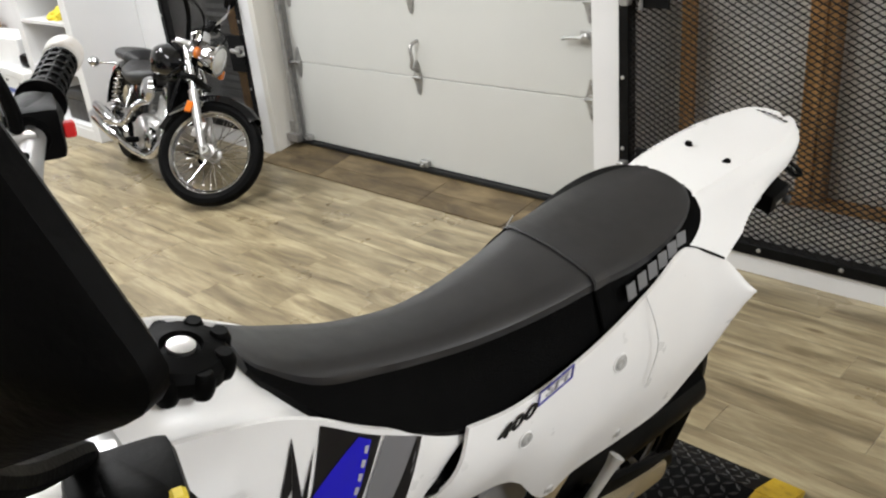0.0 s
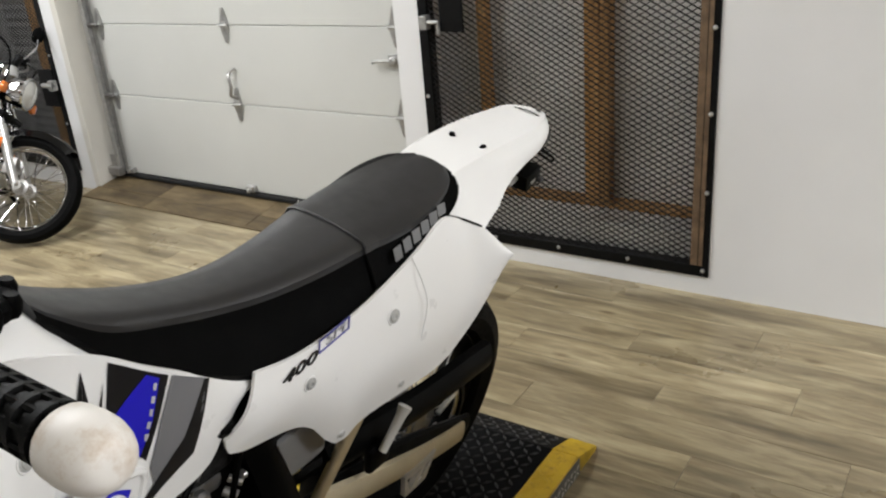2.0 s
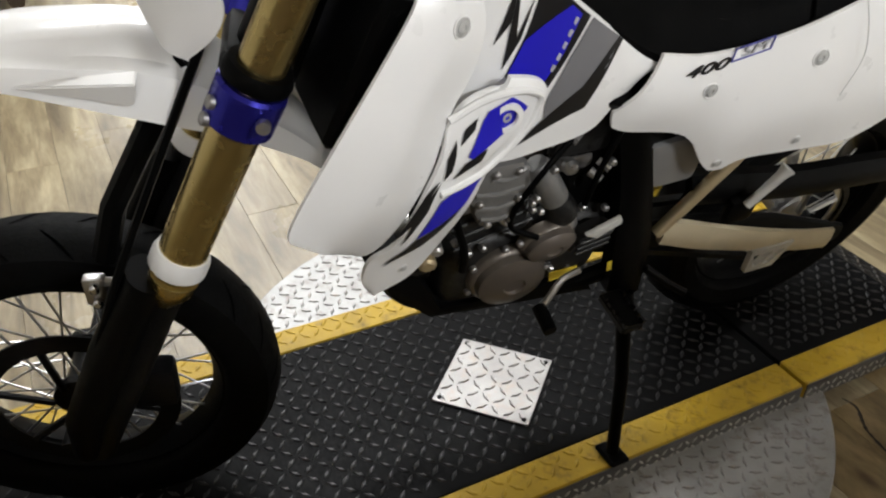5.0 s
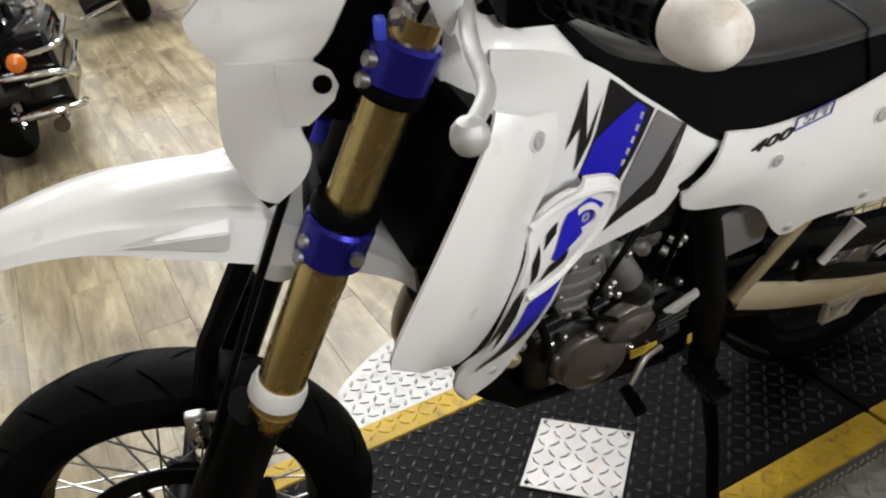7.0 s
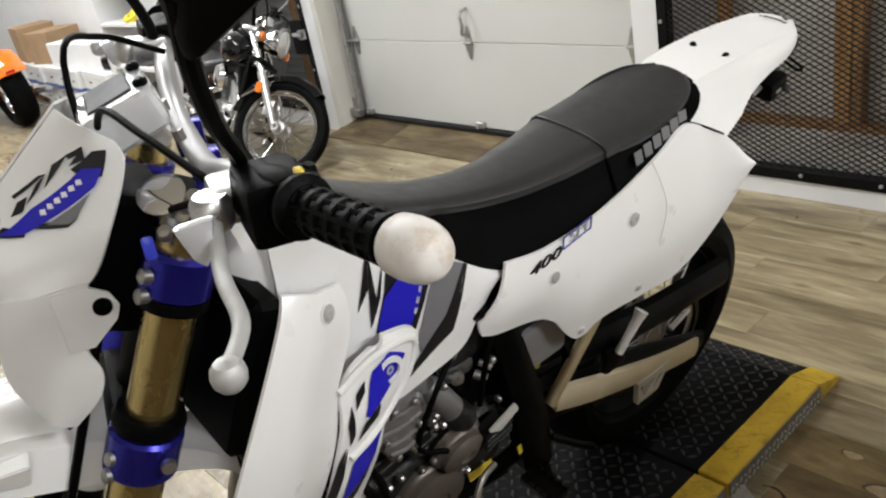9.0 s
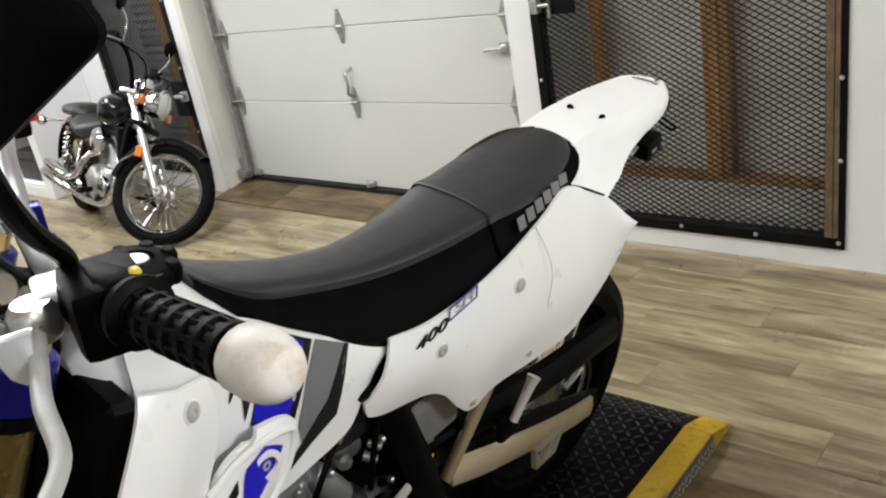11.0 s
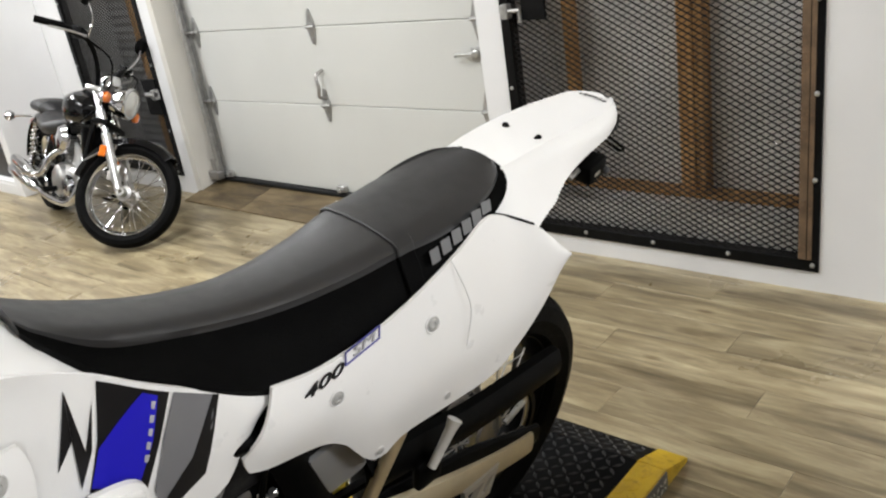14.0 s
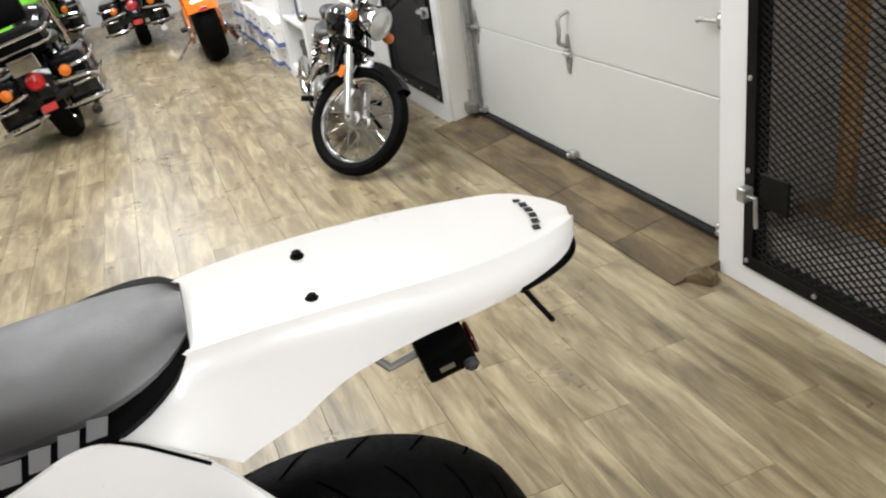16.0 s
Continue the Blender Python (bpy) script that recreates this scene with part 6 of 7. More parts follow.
for z, x0, x1 in ((0.69, 0.745, 0.695), (0.664, 0.765, 0.688), (0.636, 0.762, 0.69), (0.612, 0.75, 0.694)):
    part("casting_rib", tubed([(x0, 0.094, z + 0.003), ((x0 + x1) / 2, 0.0965, z - 0.002), (x1, 0.094, z + 0.002)], 0.0042, 8, 3), M_HEAD, casting)
for x, z in ((0.74, 0.704), (0.703, 0.702), (0.758, 0.65), (0.694, 0.648), (0.738, 0.604), (0.7, 0.606)):
    part("bolt", lathed([(0.0062, 0), (0.0062, 0.006), (0.004, 0.008), (0.0, 0.008)], (x, 0.095, z), (0, 1, 0), 8), M_STEEL, casting)
for z in (0.025, 0.05, 0.075):
    part("cooling_fin", boxed((-0.07, -0.075, z), (0.07, 0.076, z + 0.006), 0.002, cm), M_ENGINE, eng)


def oval_cover(x, z, rx, rz, turn, y0, deep, mat, label, bolts):
    """A domed oval cover with a raised rim and its bolts."""
    bm = bmesh.new()
    rings = []
    c, q = math.cos(turn), math.sin(turn)
    for f, h in ((1.06, 0.0), (1.06, deep * 0.3), (1.0, deep * 0.45), (0.94, deep * 0.5), (0.9, deep * 0.8), (0.6, deep), (0.3, deep * 1.05), (0.26, deep * 0.95), (0.04, deep * 0.95)):
        ring = []
        for k in range(36):
            a = 2 * math.pi * k / 36
            u, v = rx * f * math.cos(a), rz * f * math.sin(a)
            ring.append(bm.verts.new((x + c * u - q * v, y0 + h, z + q * u + c * v)))
        rings.append(ring)
    skin(bm, rings)
    ob = part("engine_cover", bm, mat, eng, label)
    for k in range(bolts):
        a = 2 * math.pi * (k + 0.3) / bolts
        u, v = rx * 1.1 * math.cos(a), rz * 1.1 * math.sin(a)
        part("bolt", lathed([(0.006, 0), (0.006, 0.007), (0.004, 0.009)], (x + c * u - q * v, y0 + deep * 0.2, z + q * u + c * v), (0, 1, 0), 8), M_STEEL, ob)


oval_cover(0.675, 0.462, 0.068, 0.058, 0.25, 0.08, 0.04, M_COVER, "bronze round engine cover", 7)
oval_cover(0.62, 0.535, 0.047, 0.03, -0.25, 0.085, 0.04, M_COVER, "bronze oval sprocket cover", 4)
part("case_guard", prism([(0.585, 0.51), (0.525, 0.50), (0.505, 0.545), (0.53, 0.555), (0.57, 0.54)], 0.03, Matrix.Translation((0, 0.105, 0)), 0.006), M_ENGINE, eng, "dark ribbed case saver")
for k in range(3):
    part("guard_fin", boxed((-0.03, 0, -0.003), (0.03, 0.006, 0.003), 0.001, Matrix.Translation((0.545, 0.119, 0.515 + 0.012 * k)) @ Matrix.Rotation(radians(12), 4, "Y")), M_ENGINE, eng)
part("rail_plate", prism([(0.568, 0.553), (0.508, 0.578), (0.504, 0.564), (0.545, 0.541)], 0.01, Matrix.Translation((0, 0.122, 0)), 0.003), M_PALE, eng, "pale grey alloy plate")
sm = part("starter_motor", tubed([(0.652, 0.06, 0.672), (0.645, 0.063, 0.66), (0.612, 0.075, 0.603)], [0.017, 0.024, 0.024], 18), M_HEAD, eng, "grey starter motor")
part("motor_collar", tubed([(0.612, 0.075, 0.603), (0.604, 0.078, 0.588), (0.59, 0.082, 0.568)], [0.021, 0.028, 0.026], 18), M_ENGINE, sm)
part("motor_nose", tubed([(0.59, 0.08, 0.572), (0.583, 0.088, 0.548)], 0.019, 14), M_ALU, sm)
carb = part("carburettor", boxed((-0.05, -0.04, -0.05), (0.05, 0.04, 0.05), 0.014, Matrix.Translation((0.57, 0.02, 0.715)), 2), M_ENGINE, eng)
part("intake_boot", tubed([(0.61, 0.02, 0.72), (0.66, 0.01, 0.72)], 0.034, 14), M_BLACK, carb)
part("choke_knob", lathed([(0.012, 0.0), (0.013, 0.01), (0.009, 0.016), (0.0, 0.018)], (0.6, 0.07, 0.665), (0, 1, 0.2), 16), M_ALU, carb, "bright round knob")
part("float_bowl", boxed((-0.03, -0.02, -0.03), (0.03, 0.03, 0.0), 0.01, Matrix.Translation((0.575, 0.03, 0.665)), 2), M_STEEL, carb)
random.seed(11)
for k in range(26):
    x, z = random.uniform(0.50, 0.80), random.uniform(0.42, 0.72)
    part("bolt", lathed([(0.0065, 0), (0.0065, 0.008), (0.004, 0.011)], (x, 0.084 if z < 0.55 else 0.078, z), (0, 1, 0), 6), M_ALU if k % 3 == 0 else M_STEEL, eng)
for k, (x, z) in enumerate(((0.66, 0.735), (0.64, 0.745), (0.62, 0.735), (0.545, 0.66), (0.555, 0.64), (0.70, 0.60), (0.705, 0.585), (0.74, 0.60))):
    part("fitting", tubed([(x, 0.07, z), (x - 0.012, 0.088, z - 0.006)], 0.006 + 0.002 * (k % 3), 10), (M_ALU, M_STEEL, M_HEAD)[k % 3], eng)
for pts, r in (([(0.56, 0.06, 0.76), (0.66, 0.10, 0.70), (0.70, 0.10, 0.60), (0.65, 0.11, 0.56)], 0.005), ([(0.53, 0.09, 0.78), (0.56, 0.10, 0.68), (0.57, 0.10, 0.60)], 0.005), ([(0.80, 0.04, 0.76), (0.80, 0.09, 0.66), (0.77, 0.10, 0.56), (0.76, 0.09, 0.50)], 0.007), ([(0.85, 0.05, 0.72), (0.84, 0.07, 0.60), (0.82, 0.08, 0.50)], 0.009)):
    part("hose", tubed(pts, r, 8, 6), M_BLACK, eng, "black rubber hose")
part("water_pump", lathed([(0.03, 0.0), (0.03, 0.03), (0.018, 0.04), (0.0, 0.04)], (0.83, 0.05, 0.53), (0.2, 1, 0), 18), M_ENGINE, eng)
part("drain_plug", lathed([(0.014, 0.0), (0.014, 0.016), (0.009, 0.02), (0.0, 0.02)], (0.825, 0.085, 0.545), (0.2, 1, 0), 14), M_ALLOY, eng)
part("pump_fitting", lathed([(0.01, 0.0), (0.01, 0.016), (0.006, 0.02)], (0.81, 0.08, 0.565), (0.2, 1, 0), 12), M_ALU, eng)
part("exhaust_header", tubed([(0.79, -0.03, 0.66), (0.90, -0.05, 0.62), (0.92, -0.09, 0.45), (0.80, -0.14, 0.36), (0.55, -0.15, 0.42), (0.30, -0.14, 0.62), (0.1, -0.14, 0.76)], 0.022, 14, 6), M_STEEL, bike, "steel exhaust pipe")
part("muffler", tubed([(0.12, -0.15, 0.75), (0.08, -0.155, 0.77), (-0.20, -0.15, 0.80), (-0.23, -0.15, 0.805)], [0.03, 0.055, 0.055, 0.04], 18), M_BLACKSTEEL, bike, "dark muffler on the far side")
part("skid_plate", prism([(0.90, 0.52), (0.84, 0.515), (0.78, 0.40), (0.50, 0.385), (0.47, 0.335), (0.69, 0.365), (0.80, 0.385), (0.875, 0.47)], 0.17, None, 0.006), M_BLACK, bike, "black skid plate")
part("sticker", prism([(0.60, 0.452), (0.545, 0.452), (0.54, 0.43), (0.595, 0.43)], 0.002, Matrix.Translation((0, 0.105, 0))), M_YELLOWINK, bike, "yellow sticker")
part("sticker", prism([(0.508, 0.475), (0.50, 0.478), (0.495, 0.455), (0.503, 0.452)], 0.002, Matrix.Translation((0, 0.132, 0))), M_YELLOWINK, bike, "yellow sticker")

# swing arm, chain and guard, stand, pegs
for s in (1, -1):
    arm = tubed([(0.42, 0.085 * s, 0.46), (0.30, 0.087 * s, 0.45), (0.10, 0.09 * s, 0.40), (XR - 0.06, 0.095 * s, ZR)], [0.017, 0.017, 0.016, 0.013], 12, 0, 2.0)
    sw = part("swing_arm", arm, M_BLACK, bike, "black swing arm")
    part("axle_block", boxed((-0.045, -0.008, -0.025), (0.03, 0.012, 0.025), 0.005, Matrix.Translation((XR, 0.095 * s + MID * 0.5, ZR))), M_BLACKSTEEL, sw)
    part("axle_nut", lathed([(0.02, 0), (0.02, 0.016), (0.012, 0.018), (0.012, 0.026)], (XR, 0.102 * s + MID * 0.5, ZR), (0, s, 0), 6), M_ENGINE, sw)


cg = Skin([(0.392, 0.112, 0.52), (0.30, 0.114, 0.483), (0.213, 0.115, 0.447), (0.1, 0.114, 0.406), (0.013, 0.113, 0.377), (-0.1, 0.11, 0.345)], [(0.385, 0.112, 0.46), (0.29, 0.114, 0.418), (0.19, 0.115, 0.382), (0.09, 0.114, 0.346), (-0.018, 0.113, 0.312), (-0.1, 0.11, 0.29)], 0.004)
part("chain_guard", cg.sheet(0.012, 28, 5), M_PALEGOLD, bike, "pale gold alloy lower guard")
gd = bmesh.new()
for q in ([(0.135, 0.325), (0.03, 0.325), (0.045, 0.31), (0.125, 0.31)], [(0.135, 0.325), (0.125, 0.31), (0.11, 0.265), (0.125, 0.26)], [(0.125, 0.26), (0.11, 0.274), (0.07, 0.274), (0.055, 0.26)], [(0.055, 0.26), (0.07, 0.274), (0.045, 0.31), (0.03, 0.325)], [(0.105, 0.272), (0.092, 0.272), (0.06, 0.312), (0.073, 0.312)]):
    merge(gd, prism(q, 0.012, Matrix.Translation((0, 0.1, 0))))
gd.transform(Matrix.Translation((0.0, 0.016, 0.04)))
part("chain_guide", gd, M_PALE, bike, "pale triangular chain guide")
top_g = Skin([(0.36, 0.095, 0.60), (0.22, 0.10, 0.575), (0.10, 0.10, 0.55), (-0.05, 0.10, 0.535), (-0.18, 0.095, 0.515)], [(0.36, 0.11, 0.545), (0.22, 0.112, 0.52), (0.10, 0.112, 0.495), (-0.05, 0.112, 0.48), (-0.17, 0.105, 0.46)], 0.01)
part("chain_cover", top_g.sheet(0.02, 20, 6), M_BLACK, bike, "black chain cover")


def chain():
    bm = bmesh.new()
    pts = []
    cx, cz, rr = XR, ZR, 0.117
    fx, fz, fr_ = 0.53, 0.475, 0.042
    for a in [math.pi / 2 + math.pi * k / 14 for k in range(15)]:
        pts.append((cx + rr * math.cos(a), cz + rr * math.sin(a)))
    for k in range(1, 30):
        f = k / 30
        pts.append((cx + (fx - cx) * f, cz - rr + (fz - fr_ - cz + rr) * f))
    for a in [-math.pi / 2 + math.pi * k / 6 for k in range(7)]:
        pts.append((fx + fr_ * math.cos(a), fz + fr_ * math.sin(a)))
    for k in range(1, 30):
        f = k / 30
        pts.append((fx + (cx - fx) * f, fz + fr_ + (cz + rr - fz - fr_) * f))
    for (x0, z0), (x1, z1) in zip(pts, pts[1:] + pts[:1]):
        d = Vector((x1 - x0, 0, z1 - z0))
        if d.length < 1e-5:
            continue
        m = Matrix.Translation(((x0 + x1) / 2, 0.044, (z0 + z1) / 2)) @ Matrix.Rotation(-math.atan2(d.z, d.x), 4, "Y")
        box(bm, (-d.length * 0.55, -0.007, -0.006), (d.length * 0.55, 0.007, 0.006), 0, m)
    return bm


part("drive_chain", chain(), M_BLACKSTEEL, bike, "dull steel drive chain")
# side stand reaching the deck on the left
deck_l = M_BIKE.inverted()
foot = deck_l @ Vector((1.372, -2.145, DECK_Z + 0.008))
top = Vector((0.43, 0.125, 0.36))
ss = part("side_stand", tubed([top, top.lerp(foot, 0.5) + Vector((0, 0.01, 0)), foot], [0.016, 0.013, 0.012], 12), M_BLACK, bike, "black side stand propping the bike")
part("stand_foot", boxed((-0.03, -0.022, -0.006), (0.03, 0.022, 0.006), 0.005, Matrix.Translation(foot) @ M_BIKE.to_3x3().to_4x4().inverted()), M_BLACK, ss)
for s in (1, -1):
    peg = boxed((-0.022, 0, -0.012), (0.022, 0.085, 0.006), 0.004, Matrix.Translation((0.47, 0.125, 0.375)))
    for k in range(5):
        for j in (-1, 1):
            box(peg, (0.018 * j - 0.003, 0.01 + 0.016 * k, 0.006), (0.018 * j + 0.003, 0.02 + 0.016 * k, 0.014), 0, Matrix.Translation((0.47, 0.125, 0.375)))
    part("foot_peg", peg if s > 0 else mirror_y(peg), M_BLACKSTEEL, bike, "black toothed foot peg")
part("rear_peg_bracket", tubed([(0.262, 0.145, 0.553), (0.243, 0.147, 0.583), (0.222, 0.148, 0.614), (0.213, 0.148, 0.628)], [0.008, 0.008, 0.0095, 0.013], 12), M_PALE, bike, "worn bare alloy passenger peg bracket")
part("bracket_plate", boxed((0.225, 0.118, 0.50), (0.285, 0.14, 0.556), 0.012, None, 2), M_BLACK, bike)
# added black block, standing in for the darkness between engine and side cover
part("pivot_panel", boxed((0.39, -0.055, 0.44), (0.605, 0.055, 0.80), 0.02, None, 2), M_BLACK, bike, "black block added to fill the dark gap round the swing arm pivot")
gl = tubed([(0.56, 0.128, 0.47), (0.60, 0.14, 0.475), (0.63, 0.155, 0.45), (0.645, 0.16, 0.44)], 0.006, 8, 3)
part("gear_lever", gl, M_STEEL, bike, "steel gear lever with rubber toe")
part("toe_piece", tubed([(0.645, 0.158, 0.442), (0.648, 0.205, 0.438)], 0.012, 10), M_BLACK, bike)
part("tool_bracket", tubed([(0.40, 0.12, 0.41), (0.36, 0.15, 0.385), (0.335, 0.17, 0.375)], 0.008, 8), M_BLACKSTEEL, bike)

# ---- the black cruiser before the far screen ----
def cruiser(m):
    b = thing("cruiser_motorcycle", "small black cruiser motorcycle with chrome engine and wire wheels", "motorcycle", m)
    WB, R = 1.243, 0.282
    ax = Vector((-0.5, 0, 0.866))
    stem = Vector((WB - 0.30, 0, 0.72))
    turn = Matrix.Translation(stem) @ Matrix.Rotation(radians(49.3), 4, ax) @ Matrix.Translation(-stem)

    def st(bm):
        bm.transform(turn)
        return bm

    def fx(z):
        return WB - 0.015 - (z - R) * 0.577

    wheel("front_wheel", b, (WB, 0, R), R, 0.043, 0.218, turn, 36, -1, 0.0, False, M_CHROME, M_CHROME, 0.026, M_BLACKSTEEL)
    wheel("rear_wheel", b, (0, 0, 0.285), 0.285, 0.058, 0.19, None, 36, -1, 0.0, False, M_CHROME, M_CHROME, 0.03)
    for s in (1, -1):
        y = 0.078 * s
        leg = part("fork_leg", st(tubed([(fx(0.29), y, 0.29), (fx(0.36), y, 0.36), (fx(0.56), y, 0.56)], [0.021, 0.024, 0.024], 14)), M_ALU, b, "bright alloy fork slider")
        part("fork_tube", st(tubed([(fx(0.56), y, 0.56), (fx(0.78), y, 0.78)], 0.0175, 14)), M_CHROME, leg)
        part("axle_lug", st(lathed([(0.022, -0.02), (0.026, 0.0), (0.022, 0.02)], (WB, y, R), (0, 1, 0), 14)), M_ALU, leg)
        part("fork_cover", st(tubed([(fx(0.67), y, 0.67), (fx(0.60), y, 0.60)], 0.027, 14)), M_CHROME, leg)
        ind = part("indicator", st(lathed([(0.0, -0.025), (0.02, -0.018), (0.03, 0.0), (0.03, 0.012)], (fx(0.735) + 0.08, 0.172 * s, 0.735), (1, 0, 0), 18)), M_CHROME, b, "round amber indicator in a chrome shell")
        part("lens", st(lathed([(0.029, 0.0), (0.026, 0.016), (0.0, 0.022)], (fx(0.735) + 0.092, 0.172 * s, 0.735), (1, 0, 0), 18)), M_AMBER, ind)
        part("stalk", st(tubed([(fx(0.70), 0.08 * s, 0.70), (fx(0.735) + 0.075, 0.16 * s, 0.735)], 0.008, 8)), M_CHROME, ind)
        part("reflector", st(boxed((-0.02, -0.004, -0.03), (0.02, 0.004, 0.03), 0.004, Matrix.Translation((fx(0.47) - 0.03, 0.10 * s, 0.47)))), M_AMBER, b, "amber side reflector")
        part("mudguard_stay", st(tubed([(fx(0.45), y, 0.45), (WB - 0.12, 0.062 * s, R + 0.24), (WB - 0.26, 0.058 * s, R + 0.12)], 0.006, 6, 4)), M_CHROME, b)
        # bars, grips, levers, mirrors
        bar = part("handlebar", st(tubed([(stem.x - 0.01, 0.05 * s, 0.80), (stem.x - 0.02, 0.12 * s, 0.92), (stem.x - 0.05, 0.22 * s, 1.0), (stem.x - 0.13, 0.33 * s, 1.01), (stem.x - 0.20, 0.38 * s, 0.995)], 0.0125, 12, 5)), M_BLACK, b, "curved black handlebar")
        part("grip", st(tubed([(stem.x - 0.12, 0.322 * s, 1.012), (stem.x - 0.235, 0.40 * s, 0.99)], 0.018, 14)), M_BLACK, bar)
        part("switch_housing", st(boxed((-0.03, -0.03, -0.025), (0.03, 0.03, 0.025), 0.008, Matrix.Translation((stem.x - 0.07, 0.27 * s, 1.01)), 2)), M_BLACK, bar)
        part("lever", st(tubed([(stem.x - 0.03, 0.26 * s, 1.0), (stem.x - 0.06, 0.34 * s, 0.985), (stem.x - 0.15, 0.40 * s, 0.97)], 0.006, 8, 4)), M_ALU, bar)
        part("cable", st(tubed([(stem.x - 0.05, 0.25 * s, 1.0), (stem.x + 0.08, 0.16 * s, 0.93), (stem.x + 0.05, 0.06 * s, 0.75), (stem.x - 0.05, 0.05 * s, 0.60)], 0.005, 8, 5)), M_BLACK, bar)
        mir = part("mirror", st(tubed([(stem.x - 0.04, 0.23 * s, 1.01), (stem.x - 0.02, 0.27 * s, 1.10), (stem.x - 0.05, 0.31 * s, 1.17)], 0.005, 8, 4)), M_CHROME, b, "round black mirror on a thin chrome stalk")
        part("mirror_head", st(lathed([(0.0, -0.02), (0.035, -0.014), (0.048, 0.0), (0.046, 0.008), (0.0, 0.008)], (stem.x - 0.055, 0.32 * s, 1.19), (-1, 0.1 * s, 0.1), 22)), M_BLACK, mir)
    part("front_axle", st(tubed([(WB, -0.1, R), (WB, 0.1, R)], 0.01, 10)), M_CHROME, b)
    part("front_caliper", st(boxed((-0.03, -0.02, -0.045), (0.03, 0.03, 0.045), 0.01, Matrix.Translation((WB - 0.07, -0.07, R + 0.09)), 2)), M_STEEL, b)
    # mudguards as swept arches
    def arch(cx, cz, r, half, a0, a1, steer, name, lab):
        bm = bmesh.new()
        rings = []
        for k in range(25):
            a = radians(a0 + (a1 - a0) * k / 24)
            ring = []
            for j in range(9):
                f = j / 4 - 1
                rr = r + 0.016 * (1 - f * f) - (0.03 if abs(f) > 0.9 else 0)
                ring.append(bm.verts.new((cx + rr * math.cos(a), half * f, cz + rr * math.sin(a))))
            rings.append(ring)
        skin(bm, rings, False, False)
        bmesh.ops.recalc_face_normals(bm, faces=bm.faces)
        bmesh.ops.solidify(bm, geom=bm.faces[:], thickness=0.004)
        part(name, st(bm) if steer else bm, M_GLOSS, b, lab)

    arch(WB, R, R + 0.014, 0.054, 52, 172, True, "front_mudguard", "gloss black front mudguard")
    arch(0, 0.285, 0.32, 0.085, 10, 175, False, "rear_mudguard", "gloss black rear mudguard")
    hl = part("headlamp", st(lathed([(0.03, -0.10), (0.07, -0.07), (0.085, -0.02), (0.087, 0.012), (0.082, 0.02)], (fx(0.74) + 0.13, 0, 0.765), (1, 0, 0), 28)), M_CHROME, b, "round chrome headlamp")
    part("lens", st(lathed([(0.081, 0.012), (0.06, 0.026), (0.0, 0.034)], (fx(0.74) + 0.13, 0, 0.765), (1, 0, 0), 28)), M_LENS, hl)
    part("speedometer", st(lathed([(0.05, -0.04), (0.055, 0.0), (0.05, 0.015), (0.0, 0.018)], (stem.x + 0.02, 0, 0.86), (-0.4, 0, 1), 24)), M_CHROME, b, "chrome speedometer")
    part("upper_yoke", st(boxed((-0.05, -0.11, -0.014), (0.04, 0.11, 0.014), 0.01, Matrix.Translation((stem.x + 0.0, 0, 0.785)), 2)), M_ALU, b)
    part("lower_yoke", st(boxed((-0.05, -0.11, -0.016), (0.04, 0.11, 0.016), 0.01, Matrix.Translation((fx(0.62), 0, 0.62)), 2)), M_BLACK, b)
    # tank, seats
    def blob(rows, mat, name, lab, power=0.75):
        bm = bmesh.new()
        rings = []
        for x, z, hw, hh in rows:
            ring = []
            for k in range(24):
                a = 2 * math.pi * k / 24
                ca, sa = math.cos(a), math.sin(a)
                ring.append(bm.verts.new((x, hw * math.copysign(abs(ca) ** power, ca), z + hh * math.copysign(abs(sa) ** power, sa))))
            rings.append(ring)
        skin(bm, rings)
        return part(name, bm, mat, b, lab)

    tank_ob = blob([(0.95, 0.70, 0.03, 0.03), (0.92, 0.70, 0.085, 0.075), (0.83, 0.70, 0.125, 0.10), (0.72, 0.69, 0.13, 0.10), (0.62, 0.67, 0.10, 0.08), (0.55, 0.65, 0.06, 0.05), (0.52, 0.64, 0.03, 0.03)], M_GLOSS, "fuel_tank", "gloss black teardrop fuel tank")
    part("filler_cap", lathed([(0.026, 0.0), (0.028, 0.01), (0.02, 0.016), (0.0, 0.017)], (0.76, 0, 0.79), (0, 0, 1), 20), M_CHROME, tank_ob)
    blob([(0.56, 0.60, 0.06, 0.03), (0.48, 0.57, 0.13, 0.05), (0.36, 0.555, 0.155, 0.05), (0.26, 0.58, 0.15, 0.055), (0.21, 0.61, 0.10, 0.04), (0.19, 0.62, 0.04, 0.02)], M_SEATTOP, "seat", "black padded rider seat")
    blob([(0.22, 0.63, 0.05, 0.025), (0.17, 0.65, 0.11, 0.045), (0.05, 0.66, 0.115, 0.045), (-0.06, 0.655, 0.10, 0.04), (-0.10, 0.65, 0.04, 0.02)], M_SEATTOP, "pillion_seat", "black padded pillion seat")
    # frame and engine
    for s in (1, -1):
        part("frame_tube", tubed([(0.93, 0.02 * s, 0.66), (0.90, 0.07 * s, 0.45), (0.86, 0.11 * s, 0.20), (0.45, 0.12 * s, 0.17), (0.33, 0.12 * s, 0.32), (0.40, 0.10 * s, 0.52)], 0.017, 10, 5), M_GLOSS, b)
        part("swing_arm", tubed([(0.36, 0.11 * s, 0.31), (0.0, 0.105 * s, 0.285)], 0.02, 10), M_GLOSS, b)
